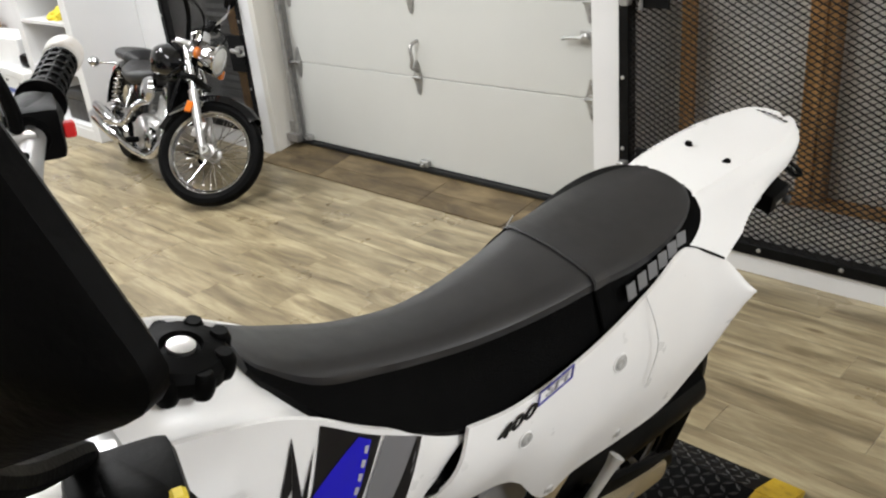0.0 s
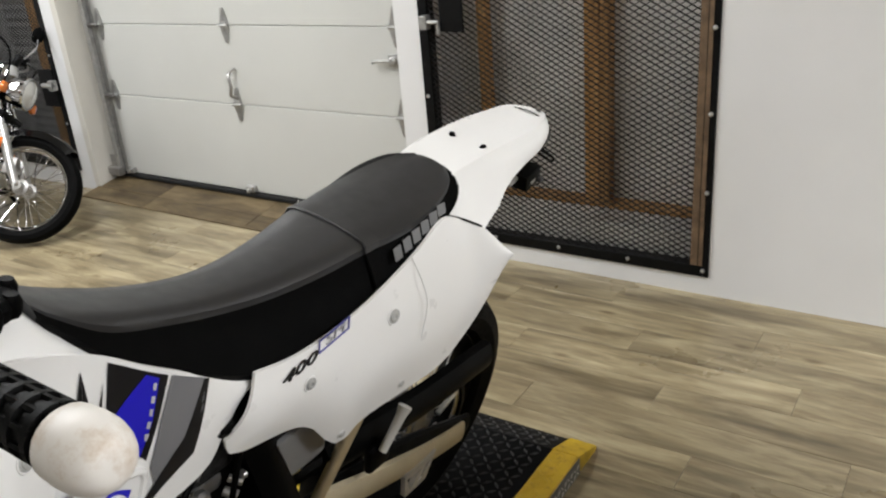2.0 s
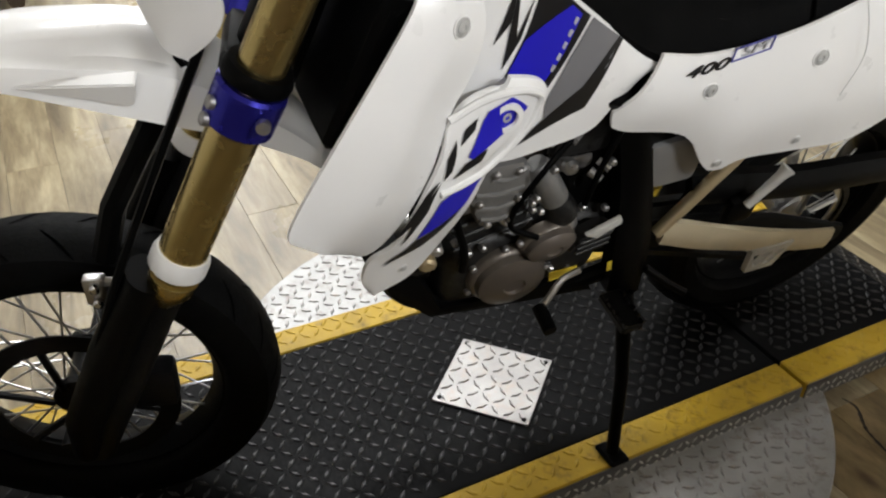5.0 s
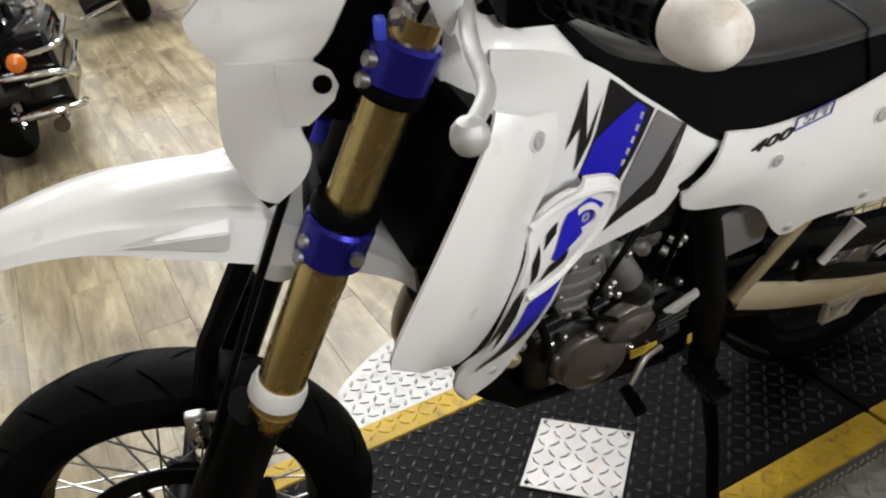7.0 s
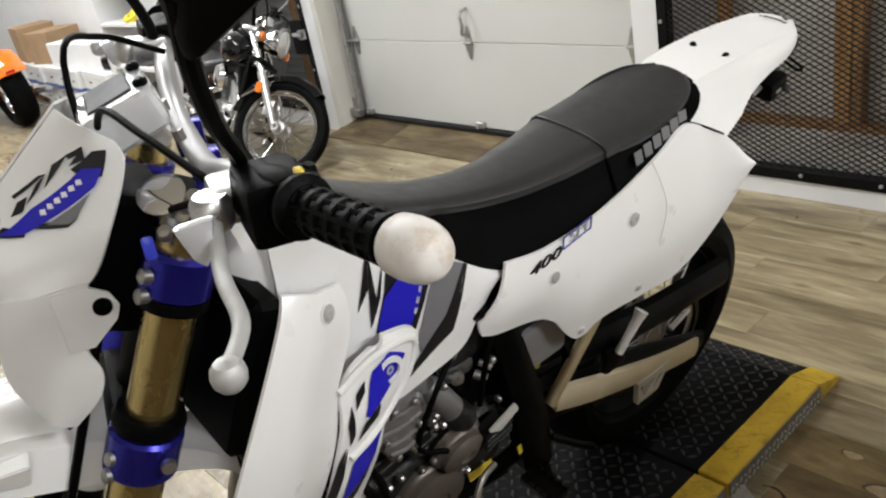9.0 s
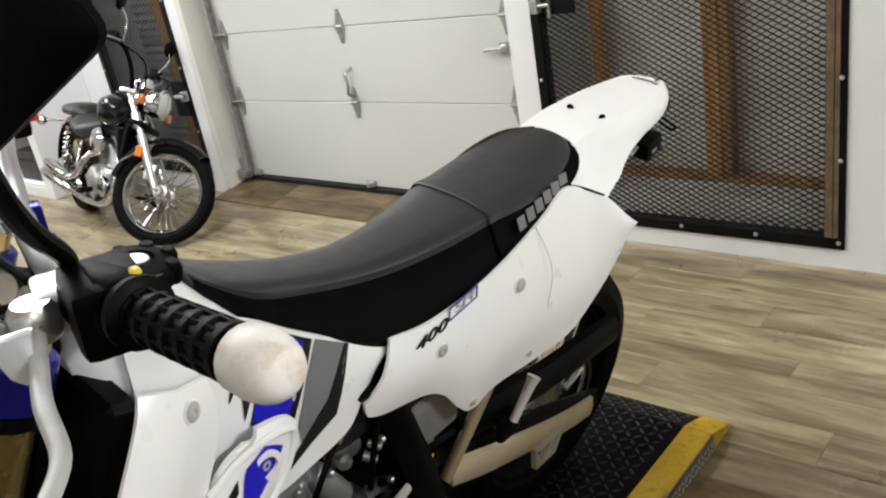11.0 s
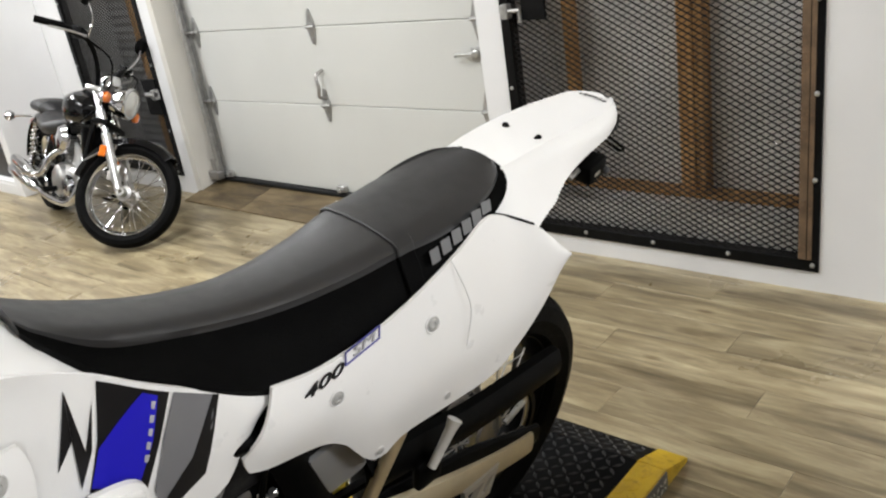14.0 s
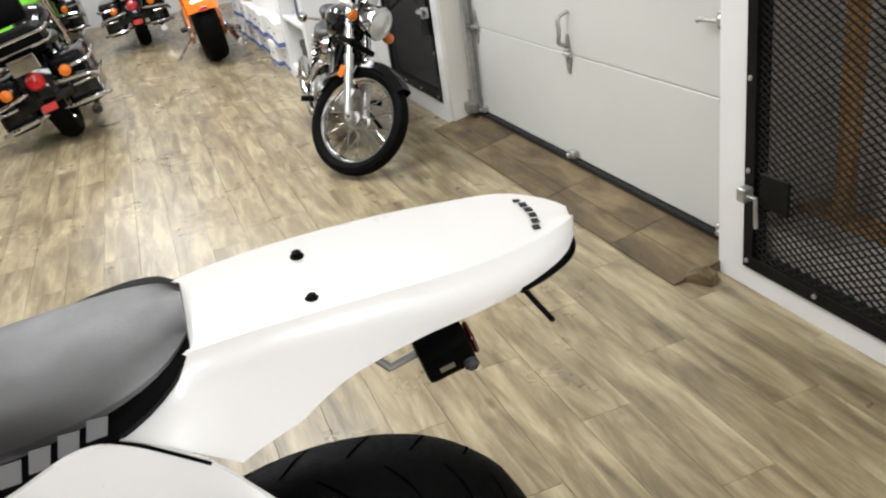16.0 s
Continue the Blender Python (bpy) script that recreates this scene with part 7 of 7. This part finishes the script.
        sp = part("rear_shock", tubed([(0.04, 0.13 * s, 0.30), (0.15, 0.125 * s, 0.57)], 0.018, 12), M_CHROME, b, "chrome rear shock with coil spring")
        part("spring", tubed([(0.06 + 0.09 * k / 60 + 0.028 * math.cos(k * 0.75), 0.128 * s + 0.028 * math.sin(k * 0.75), 0.33 + 0.20 * k / 60) for k in range(61)], 0.005, 6), M_CHROME, sp)
        part("foot_peg", tubed([(0.62, 0.12 * s, 0.24), (0.62, 0.23 * s, 0.235)], 0.017, 12), M_BLACK, b, "black rubber foot peg")
        part("pillion_peg", tubed([(0.24, 0.14 * s, 0.27), (0.22, 0.24 * s, 0.28)], 0.012, 10), M_CHROME, b)
        ind = part("indicator", lathed([(0.0, -0.028), (0.024, -0.016), (0.034, 0.004), (0.03, 0.02), (0.0, 0.026)], (-0.14, 0.20 * s, 0.585), (-1, 0, 0), 18), M_CHROME, b, "round chrome rear indicator")
        part("stalk", tubed([(-0.10, 0.08 * s, 0.585), (-0.13, 0.18 * s, 0.585)], 0.009, 8), M_CHROME, ind)
    eng = part("engine", boxed((0.46, -0.12, 0.19), (0.78, 0.12, 0.37), 0.05, None, 3), M_ALU, b, "polished alloy v-twin engine")
    for cx, tilt in ((0.70, 28), (0.56, -28)):
        cm = Matrix.Translation((cx, 0, 0.33)) @ Matrix.Rotation(radians(tilt), 4, "Y")
        for k in range(8):
            part("cooling_fin", boxed((-0.062, -0.075, 0.02 + 0.019 * k), (0.062, 0.075, 0.03 + 0.019 * k), 0.003, cm), M_ALU, eng)
        part("cylinder", boxed((-0.045, -0.055, 0.0), (0.045, 0.055, 0.17), 0.01, cm, 2), M_STEEL, eng)
        part("rocker_cover", boxed((-0.06, -0.072, 0.17), (0.06, 0.072, 0.235), 0.025, cm, 3), M_CHROME, eng)
    part("air_cleaner", lathed([(0.07, 0.0), (0.075, 0.02), (0.06, 0.045), (0.0, 0.052)], (0.64, -0.09, 0.52), (0, -1, 0.15), 28), M_CHROME, eng, "round chrome air cleaner")
    part("clutch_cover", lathed([(0.095, 0.0), (0.093, 0.03), (0.07, 0.045), (0.0, 0.05)], (0.60, -0.11, 0.275), (0, -1, 0), 30), M_ALU, eng)
    part("side_cover", lathed([(0.07, 0.0), (0.068, 0.03), (0.05, 0.04), (0.0, 0.042)], (0.73, -0.11, 0.26), (0, -1, 0), 26), M_CHROME, eng)
    part("exhaust_pipe", tubed([(0.80, -0.05, 0.44), (0.90, -0.09, 0.36), (0.86, -0.15, 0.20), (0.60, -0.17, 0.17), (0.25, -0.17, 0.19)], 0.021, 14, 6), M_CHROME, b, "chrome exhaust pipe")
    part("exhaust_pipe", tubed([(0.54, -0.06, 0.45), (0.46, -0.13, 0.40), (0.40, -0.17, 0.30), (0.25, -0.18, 0.27)], 0.021, 14, 6), M_CHROME, b, "chrome exhaust pipe")
    part("muffler", tubed([(0.28, -0.17, 0.19), (0.22, -0.175, 0.195), (-0.22, -0.18, 0.24), (-0.25, -0.18, 0.245)], [0.022, 0.036, 0.038, 0.03], 18), M_CHROME, b, "chrome muffler")
    part("muffler", tubed([(0.28, -0.175, 0.27), (0.2, -0.18, 0.275), (-0.12, -0.185, 0.31), (-0.15, -0.185, 0.315)], [0.022, 0.034, 0.036, 0.03], 18), M_CHROME, b, "chrome muffler")
    part("battery_cover", boxed((0.34, -0.115, 0.36), (0.52, 0.115, 0.54), 0.04, None, 3), M_GLOSS, b)
    part("tail_lamp", lathed([(0.04, 0.0), (0.042, 0.02), (0.03, 0.035), (0.0, 0.04)], (-0.30, 0, 0.52), (-1, 0, 0.1), 20), M_RED, b, "red tail lamp")
    part("radiator_shell", boxed((0.84, -0.08, 0.36), (0.90, 0.08, 0.60), 0.02, None, 2), M_BLACK, b)
    part("side_stand", tubed([(0.58, 0.12, 0.22), (0.54, 0.26, 0.06)], 0.012, 10), M_BLACK, b)
    return b


M_CRUISER = Matrix.Translation((-3.081, -0.64, 0)) @ Matrix.Rotation(radians(-9.5), 4, "Z") @ Matrix.Rotation(radians(-14.5), 4, "X")
cruiser(M_CRUISER)


# ---- bikes further down the aisle ----
def aisle_bike(name, label, m, paint, tour):
    b = thing(name, label, "motorcycle", m)
    R, half = (0.31, 0.075) if tour else (0.32, 0.11)
    wheel("rear_wheel", b, (0, 0, R), R, half, 0.2, None, 0 if not tour else 24, -1, 0.12, False, M_CHROME, M_CHROME)
    wheel("front_wheel", b, (1.62, 0, R), R, 0.055, 0.22, None, 24, -1, 0.12, False, M_CHROME, M_CHROME)

    def arch(cx, cz, r, hw, a0, a1, mat, nm):
        bm = bmesh.new()
        rings = []
        for k in range(19):
            a = radians(a0 + (a1 - a0) * k / 18)
            rings.append([bm.verts.new((cx + (r + 0.03 * (1 - f * f)) * math.cos(a), hw * f, cz + (r + 0.03 * (1 - f * f)) * math.sin(a))) for f in [j / 4 - 1 for j in range(9)]])
        skin(bm, rings, False, False)
        bmesh.ops.recalc_face_normals(bm, faces=bm.faces)
        bmesh.ops.solidify(bm, geom=bm.faces[:], thickness=0.006)
        part(nm, bm, mat, b)

    arch(0, R, R + 0.035, half + 0.03, 30, 170 if tour else 150, paint, "rear_mudguard")
    arch(1.62, R, R + 0.03, 0.075, 20, 150, paint, "front_mudguard")
    part("engine", boxed((0.55, -0.17, 0.2), (0.98, 0.17, 0.45), 0.06, None, 3), M_ALU, b, "chrome and alloy v-twin engine")
    for cx, tilt in ((0.86, 25), (0.66, -25)):
        cm = Matrix.Translation((cx, 0, 0.42)) @ Matrix.Rotation(radians(tilt), 4, "Y")
        cy = part("cylinder", boxed((-0.06, -0.08, 0), (0.06, 0.08, 0.2), 0.02, cm, 2), M_BLACKSTEEL, b)
        for k in range(5):
            part("cooling_fin", boxed((-0.075, -0.095, 0.03 + 0.03 * k), (0.075, 0.095, 0.042 + 0.03 * k), 0.003, cm), M_ALU, cy)
    rings, bm = [], bmesh.new()
    for x, z, w, h in ((1.2, 0.74, 0.04, 0.04), (1.14, 0.75, 0.11, 0.09), (0.98, 0.75, 0.15, 0.11), (0.80, 0.72, 0.12, 0.09), (0.70, 0.69, 0.05, 0.04)):
        rings.append([bm.verts.new((x, w * math.cos(2 * math.pi * k / 20), z + h * math.sin(2 * math.pi * k / 20))) for k in range(20)])
    skin(bm, rings)
    part("fuel_tank", bm, paint, b)
    rings, bm = [], bmesh.new()
    for x, z, w, h in ((0.72, 0.66, 0.08, 0.04), (0.55, 0.63, 0.17, 0.06), (0.38, 0.62, 0.18, 0.07), (0.24, 0.66 if tour else 0.63, 0.14, 0.07), (0.18, 0.68 if tour else 0.64, 0.05, 0.03)):
        rings.append([bm.verts.new((x, w * math.cos(2 * math.pi * k / 20), z + h * math.sin(2 * math.pi * k / 20))) for k in range(20)])
    skin(bm, rings)
    part("seat", bm, M_SEATTOP, b, "black leather seat")
    for s in (1, -1):
        part("frame_tube", tubed([(1.25, 0.03 * s, 0.72), (1.15, 0.12 * s, 0.3), (0.95, 0.15 * s, 0.16), (0.45, 0.16 * s, 0.16), (0.2, 0.15 * s, 0.3), (0.35, 0.13 * s, 0.58)], 0.022, 10, 5), paint, b)
        part("fork_leg", tubed([(1.62, 0.1 * s, R), (1.28, 0.1 * s, 0.86)], 0.026, 12), M_CHROME, b, "chrome fork leg")
        part("handlebar", tubed([(1.27, 0.05 * s, 0.88), (1.22, 0.2 * s, 1.0), (1.05, 0.40 * s, 0.98)], 0.014, 10, 4), M_CHROME, b)
        part("grip", tubed([(1.09, 0.37 * s, 0.985), (0.98, 0.43 * s, 0.97)], 0.02, 12), M_BLACK, b)
        part("exhaust_pipe", tubed([(0.92, -0.12, 0.5 if s > 0 else 0.4), (1.0, -0.2, 0.3), (0.6, -0.22 + 0.0 * s, 0.2), (-0.1, -0.235, 0.2 + 0.06 * s), (-0.25, -0.235, 0.21 + 0.06 * s)], 0.035, 14, 5), M_CHROME, b, "chrome exhaust pipe")
        part("foot_board", boxed((0.75, 0.18 * s - 0.05, 0.23), (1.0, 0.18 * s + 0.05, 0.25), 0.008), M_BLACK, b)
        if tour:
            bag = part("saddlebag", boxed((-0.3, 0.12, 0.2), (0.30, 0.34, 0.56), 0.05, Matrix.Diagonal((1, s, 1, 1)), 3), M_GLOSS, b, "gloss black saddlebag with chrome guard rails")
            for z in (0.36, 0.48):
                part("guard_rail", tubed([(-0.30, 0.16 * s, z), (-0.31, 0.30 * s, z), (-0.2, 0.365 * s, z), (0.25, 0.365 * s, z)], 0.012, 10, 4), M_CHROME, bag)
            ind = part("indicator", lathed([(0.0, -0.03), (0.034, -0.02), (0.04, 0.004), (0.034, 0.02), (0.0, 0.03)], (-0.36, 0.20 * s, 0.47), (-1, 0, 0), 20), M_AMBER, b, "amber rear indicator")
            part("rear_rail", tubed([(-0.27, 0.04 * s, 0.42), (-0.34, 0.12 * s, 0.42), (-0.34, 0.33 * s, 0.39), (-0.25, 0.37 * s, 0.34)], 0.014, 10, 4), M_CHROME, b)
            part("rear_rail", tubed([(-0.27, 0.04 * s, 0.25), (-0.35, 0.14 * s, 0.25), (-0.35, 0.34 * s, 0.24), (-0.25, 0.37 * s, 0.22)], 0.016, 10, 4), M_CHROME, b)
            part("shock", tubed([(0.02, 0.14 * s, 0.33), (0.12, 0.13 * s, 0.56)], 0.024, 12), M_CHROME, b)
        else:
            part("swing_arm", tubed([(0.45, 0.15 * s, 0.32), (0.0, 0.15 * s, R)], 0.026, 12), paint, b)
            part("axle_cover", lathed([(0.06, 0.0), (0.055, 0.02), (0.0, 0.026)], (0, 0.15 * s, R), (0, s, 0), 20), M_CHROME, b)
    if tour:
        lamp = part("tail_lamp", lathed([(0.055, 0.0), (0.06, 0.03), (0.045, 0.05), (0.0, 0.055)], (-0.32, 0.0, 0.475), (-1, 0, 0.1), 24), M_RED, b, "round red tail lamp")
        part("number_plate", boxed((-0.40, -0.09, 0.55), (-0.39, 0.09, 0.65), 0.004), M_CHROME, b, "blank bright plate holder")
        part("reflector", boxed((-0.41, -0.05, 0.28), (-0.395, 0.05, 0.33), 0.004), M_RED, b, "red reflector")
        part("tour_trunk", boxed((-0.3, -0.18, 0.62), (0.1, 0.18, 0.8), 0.06, None, 3), M_BLACK, b, "black padded luggage trunk")
        for z in (0.68, 0.75):
            part("trunk_rail", tubed([(0.05, -0.2, z), (-0.28, -0.2, z), (-0.33, -0.11, z), (-0.33, 0.11, z), (-0.28, 0.2, z), (0.05, 0.2, z)], 0.01, 8, 4), M_CHROME, b)
        part("backrest_pad", boxed((-0.02, -0.13, 0.82), (0.05, 0.13, 1.0), 0.03, None, 2), M_BLACK, b)
        part("bumper", boxed((-0.33, -0.2, 0.3), (-0.2, 0.2, 0.44), 0.04, None, 2), M_GLOSS, b, "gloss black rear valance")
    else:
        part("side_stand", tubed([(0.55, 0.16, 0.2), (0.45, 0.36, 0.02)], 0.014, 10), M_CHROME, b)
        part("tail_lamp", boxed((-0.33, -0.04, 0.50), (-0.31, 0.04, 0.54), 0.006), M_RED, b)
        part("headlamp", lathed([(0.05, -0.08), (0.09, -0.03), (0.09, 0.02), (0.0, 0.04)], (1.45, 0, 0.78), (1, 0, 0), 22), M_CHROME, b)
    part("seat_pan", boxed((0.2, -0.1, 0.5), (0.65, 0.1, 0.58), 0.02), M_BLACK, b)
    return b


def aisle_pose(x, y, heading, lean=6):
    return Matrix.Translation((x, y, 0)) @ Matrix.Rotation(radians(heading), 4, "Z") @ Matrix.Rotation(radians(-lean), 4, "X")


aisle_bike("touring_motorcycle", "black touring motorcycle with chrome rails and red tail lamp", aisle_pose(-4.14, -2.247, 179, 13), M_GLOSS, True)
aisle_bike("chopper_motorcycle", "orange chopper motorcycle with a fat black rear tyre", aisle_pose(-5.93, -1.02, 179), M_ORANGE, False)
aisle_bike("chopper_motorcycle", "green chopper motorcycle parked behind the touring bike", aisle_pose(-6.1, -2.6, 175), M_GREEN, False)
aisle_bike("touring_motorcycle", "black touring motorcycle parked by the aisle", aisle_pose(-1.9, -3.17, 172), M_GLOSS, True)
aisle_bike("touring_motorcycle", "black touring motorcycle parked further down the aisle", aisle_pose(-7.9, -1.6, 180), M_GLOSS, True)
for x, y, turn in ((-7.3, -3.2, 172), (-8.7, -2.5, 178), (-9.0, -3.4, 170)):
    aisle_bike("touring_motorcycle", "black touring motorcycle at the far end of the aisle", aisle_pose(x, y, turn), M_GLOSS, True)


# ---- white shelving against the wall ----
SX0, SX1, SY0, SY1, ST = -4.62, -3.65, -0.59, LEFT_Y, 0.03
shelf = thing("shelving_unit", "white painted shelving unit with a few things on it", "shelving")
for x0, x1 in ((SX0, SX0 + 0.1), (SX1 - 0.1, SX1)):
    part("side_panel", boxed((x0, SY0, 0), (x1, SY1 - 0.002, 2.1), 0.003), M_WALL, shelf)
part("back_panel", boxed((SX0 + 0.1, SY1 - 0.03, 0), (SX1 - 0.1, SY1 - 0.002, 2.1)), M_WALL, shelf)
part("plinth", boxed((SX0 + 0.1, SY0, 0), (SX1 - 0.1, SY0 + 0.03, 0.075), 0.002), M_WALL, shelf)
LEVELS = (0.075, 0.455, 0.785, 1.14, 1.5, 2.07)
for z in LEVELS:
    part("shelf_board", boxed((SX0 + 0.1, SY0 + 0.004, z), (SX1 - 0.1, SY1 - 0.032, z + 0.025), 0.002), M_WALL, shelf)


def case(x, y, z, w, d, h):
    c = thing("battery_case", "dark grey plastic carry case with a lid on the shelf", "case", Matrix.Translation((x, y, z)))
    part("body", boxed((-w / 2, -d / 2, 0), (w / 2, d / 2, h * 0.7), 0.012, None, 2), M_CASE, c)
    part("lid", boxed((-w / 2 - 0.006, -d / 2 - 0.006, h * 0.7), (w / 2 + 0.006, d / 2 + 0.006, h), 0.014, None, 2), M_CASE, c)
    part("handle", tubed([(-w * 0.2, 0, h), (-w * 0.2, 0, h + 0.025), (w * 0.2, 0, h + 0.025), (w * 0.2, 0, h)], 0.007, 8), M_BLACK, c)


case(-4.05, -0.42, 0.10, 0.34, 0.24, 0.22)


def charger(x, y, z):
    c = thing("battery_charger", "black battery charger with coiled leads on the shelf", "charger", Matrix.Translation((x, y, z)))
    part("body", boxed((-0.07, -0.1, 0), (0.07, 0.1, 0.2), 0.015, None, 2), M_CASE, c)
    part("front_panel", boxed((-0.05, -0.104, 0.03), (0.05, -0.1, 0.12), 0.002), M_NAVY, c)
    part("lead", tubed([(0.08 + 0.045 * math.cos(k * 0.6), -0.06 + 0.01 * (k % 7), 0.06 + 0.045 * math.sin(k * 0.6) + 0.0005 * k) for k in range(40)], 0.006, 6), M_BLACK, c)


charger(-4.0, -0.45, 0.48)
bm = bmesh.new()
bmesh.ops.create_icosphere(bm, subdivisions=4, radius=1)
for v in bm.verts:
    n = noise.noise(v.co * 2.3) * 0.35 + noise.noise(v.co * 6) * 0.15
    v.co = Vector((v.co.x * 0.13, v.co.y * 0.10, max(-0.3, v.co.z) * 0.06)) * (1 + n)
    v.co.z = max(v.co.z, -0.018)
solo("cleaning_cloth", bm, M_YELLOWCLOTH, "crumpled yellow cleaning cloth on the shelf", "cloth", m=Matrix.Translation((-4.02, -0.46, 0.828)))
for x, y, mat, lab in ((-4.15, -0.40, M_NAVY, "dark blue spray bottle on the shelf"), (-4.08, -0.36, M_NAVY, "dark blue spray bottle on the shelf"), (-4.23, -0.36, M_CASE, "black spray bottle on the shelf")):
    c = thing("spray_bottle", lab, "bottle", Matrix.Translation((x, y, 0.81)), "bottles on the shelf")
    part("bottle", lathed([(0.0, 0), (0.03, 0.0), (0.032, 0.01), (0.032, 0.14), (0.02, 0.17), (0.012, 0.18)], (0, 0, 0), (0, 0, 1), 18), mat, c)
    part("cap", lathed([(0.014, 0.178), (0.014, 0.205), (0.0, 0.207)], (0, 0, 0), (0, 0, 1), 14), M_BLACK, c)

# ---- cartons along the wall ----
def carton(x, y, z, w, d, h, turn=0, kind=0):
    c = thing("carton", "white cardboard carton with blue print along the wall" if kind == 0 else ("long plain white carton on top of the stack" if kind == 1 else "open brown cardboard box on the cartons"), "carton", Matrix.Translation((x, y, z)) @ Matrix.Rotation(radians(turn), 4, "Z"), "cartons along the wall")
    mat = M_KRAFT if kind == 2 else M_BOX
    part("body", boxed((-w / 2, -d / 2, 0), (w / 2, d / 2, h * (0.72 if kind == 0 else 1)), 0.004), mat, c)
    if kind == 0:
        part("lid", boxed((-w / 2 - 0.004, -d / 2 - 0.004, h * 0.72), (w / 2 + 0.004, d / 2 + 0.004, h), 0.004), mat, c)
        part("print_band", boxed((-w / 2 - 0.0015, -d / 2 - 0.0015, h * 0.06), (w / 2 + 0.0015, d / 2 + 0.0015, h * 0.24), 0), M_BOXBLUE, c)
        part("hand_hole", boxed((-0.03, -d / 2 - 0.002, h * 0.5), (0.03, -d / 2 + 0.002, h * 0.58), 0.0), M_CASE, c)


random.seed(8)
x = -4.80
while x > -7.6:
    for z, h in ((0.0, 0.205), (0.205, 0.205)):
        carton(x + random.uniform(-0.02, 0.02), -0.42 + random.uniform(-0.03, 0.03), z, 0.31, 0.38, h, random.uniform(-5, 5))
    x -= 0.345
carton(-5.55, -0.4, 0.41, 1.15, 0.3, 0.21, 3, 1)
carton(-6.5, -0.38, 0.41, 0.4, 0.36, 0.3, 12, 2)
carton(-7.1, -0.38, 0.41, 0.45, 0.36, 0.34, -6, 2)
bag = boxed((-0.12, -0.12, 0), (0.14, 0.1, 0.1), 0.03, None, 2)
solo("black_bag", bag, M_BLACK, "small black bag lying on the cartons", "bag", m=Matrix.Translation((-4.85, -0.42, 0.412)))

# ---- floor boards ----
random.seed(21)
PW, PL = 0.152, 0.92
floor = thing("floor", "pale worn wood-look vinyl plank floor", "floor", kind="structure")
shared = {}
count = 0
verts, faces = [], []


def plank_mesh(length, mat):
    key = (round(length, 3), mat.name)
    if key not in shared:
        bm = boxed((0.00045, 0.00045, -0.004), (length - 0.00045, PW - 0.00045, 0.0), 0.0006)
        me = bpy.data.meshes.new("plank")
        bm.to_mesh(me)
        bm.free()
        me.materials.append(mat)
        shared[key] = me
    return shared[key]


j = 0
y = 0.0 - PW + 0.06
while y > Y_B - PW:
    x = X_L - (j * 0.37) % PL
    while x < X_R:
        near = -3.4 < x < 3.3 and y > -3.3
        if near:
            # boards by the lift carry rustic tone and painted shade
            o = new("plank", plank_mesh(PL, M_SHADED_RUSTIC if 0.75 < x < 1.75 and -1.85 < y < -1.45 else M_PLANK))
            o.location = (x, y, 0)
            o.parent = floor
            count += 1
        else:
            k = len(verts)
            x0, x1 = x + 0.00045, x + PL - 0.00045
            verts += [(x0, y + 0.00045, 0), (x1, y + 0.00045, 0), (x1, y + PW - 0.00045, 0), (x0, y + PW - 0.00045, 0)]
            faces.append((k, k + 1, k + 2, k + 3))
        x += PL
    y -= PW
    j += 1
me = bpy.data.meshes.new("far_planks")
me.from_pydata(verts, [], faces)
me.materials.append(M_PLANKS)
o = new("far_planks", me)
o.parent = floor
tagged(o, "pale wood-look vinyl planks", kind="stuff")

# a long crack and two knots in the worn boards beside the lift


def ribbon(pts, widths, z):
    bm = bmesh.new()
    line = smooth_path([(*q, 0) for q in pts], 8)
    prev = None
    for i, q in enumerate(line):
        d = (line[min(i + 1, len(line) - 1)] - line[max(i - 1, 0)]).normalized()
        f = i / (len(line) - 1) * (len(widths) - 1)
        k = min(int(f), len(widths) - 2)
        w = (widths[k] + (widths[k + 1] - widths[k]) * (f - k)) * random.uniform(0.6, 1.3)
        off = Vector((-d.y, d.x, 0)) * w
        pair = [bm.verts.new(q + off + Vector((0, 0, z))), bm.verts.new(q - off + Vector((0, 0, z)))]
        if prev:
            bm.faces.new((prev[0], prev[1], pair[1], pair[0]))
        prev = pair
    return bm


def blotch(cx, cy, rx, ry, z, seed):
    random.seed(seed)
    ph = [random.uniform(0, 6.28) for _ in range(4)]
    bm = bmesh.new()
    ring = []
    for k in range(40):
        a = 2 * math.pi * k / 40
        f = 1 + 0.14 * math.sin(2 * a + ph[0]) + 0.09 * math.sin(3 * a + ph[1]) + 0.05 * math.sin(7 * a + ph[2])
        ring.append(bm.verts.new((cx + rx * f * math.cos(a), cy + ry * f * math.sin(a), z)))
    bm.faces.new(ring)
    return bm


part("floor_crack", ribbon([(1.425, -1.562), (1.459, -1.556), (1.50, -1.582), (1.529, -1.594), (1.619, -1.61), (1.676, -1.622), (1.747, -1.62), (1.80, -1.64)], [0.001, 0.0045, 0.003, 0.005, 0.002, 0.001], 0.0008), M_CRACK, floor, "long dark crack in the boards")
for cx, cy, rx, ry, seed in ((1.648, -1.435, 0.038, 0.022, 3), (1.538, -1.355, 0.02, 0.014, 8)):
    part("knot_rim", blotch(cx, cy, rx * 1.12, ry * 1.15, 0.0006, seed), M_KNOTRIM, floor, "dark rim of a knot")
    part("knot", blotch(cx + 0.003, cy - 0.002, rx, ry, 0.0012, seed), M_KNOT, floor, "pale knot in the boards")
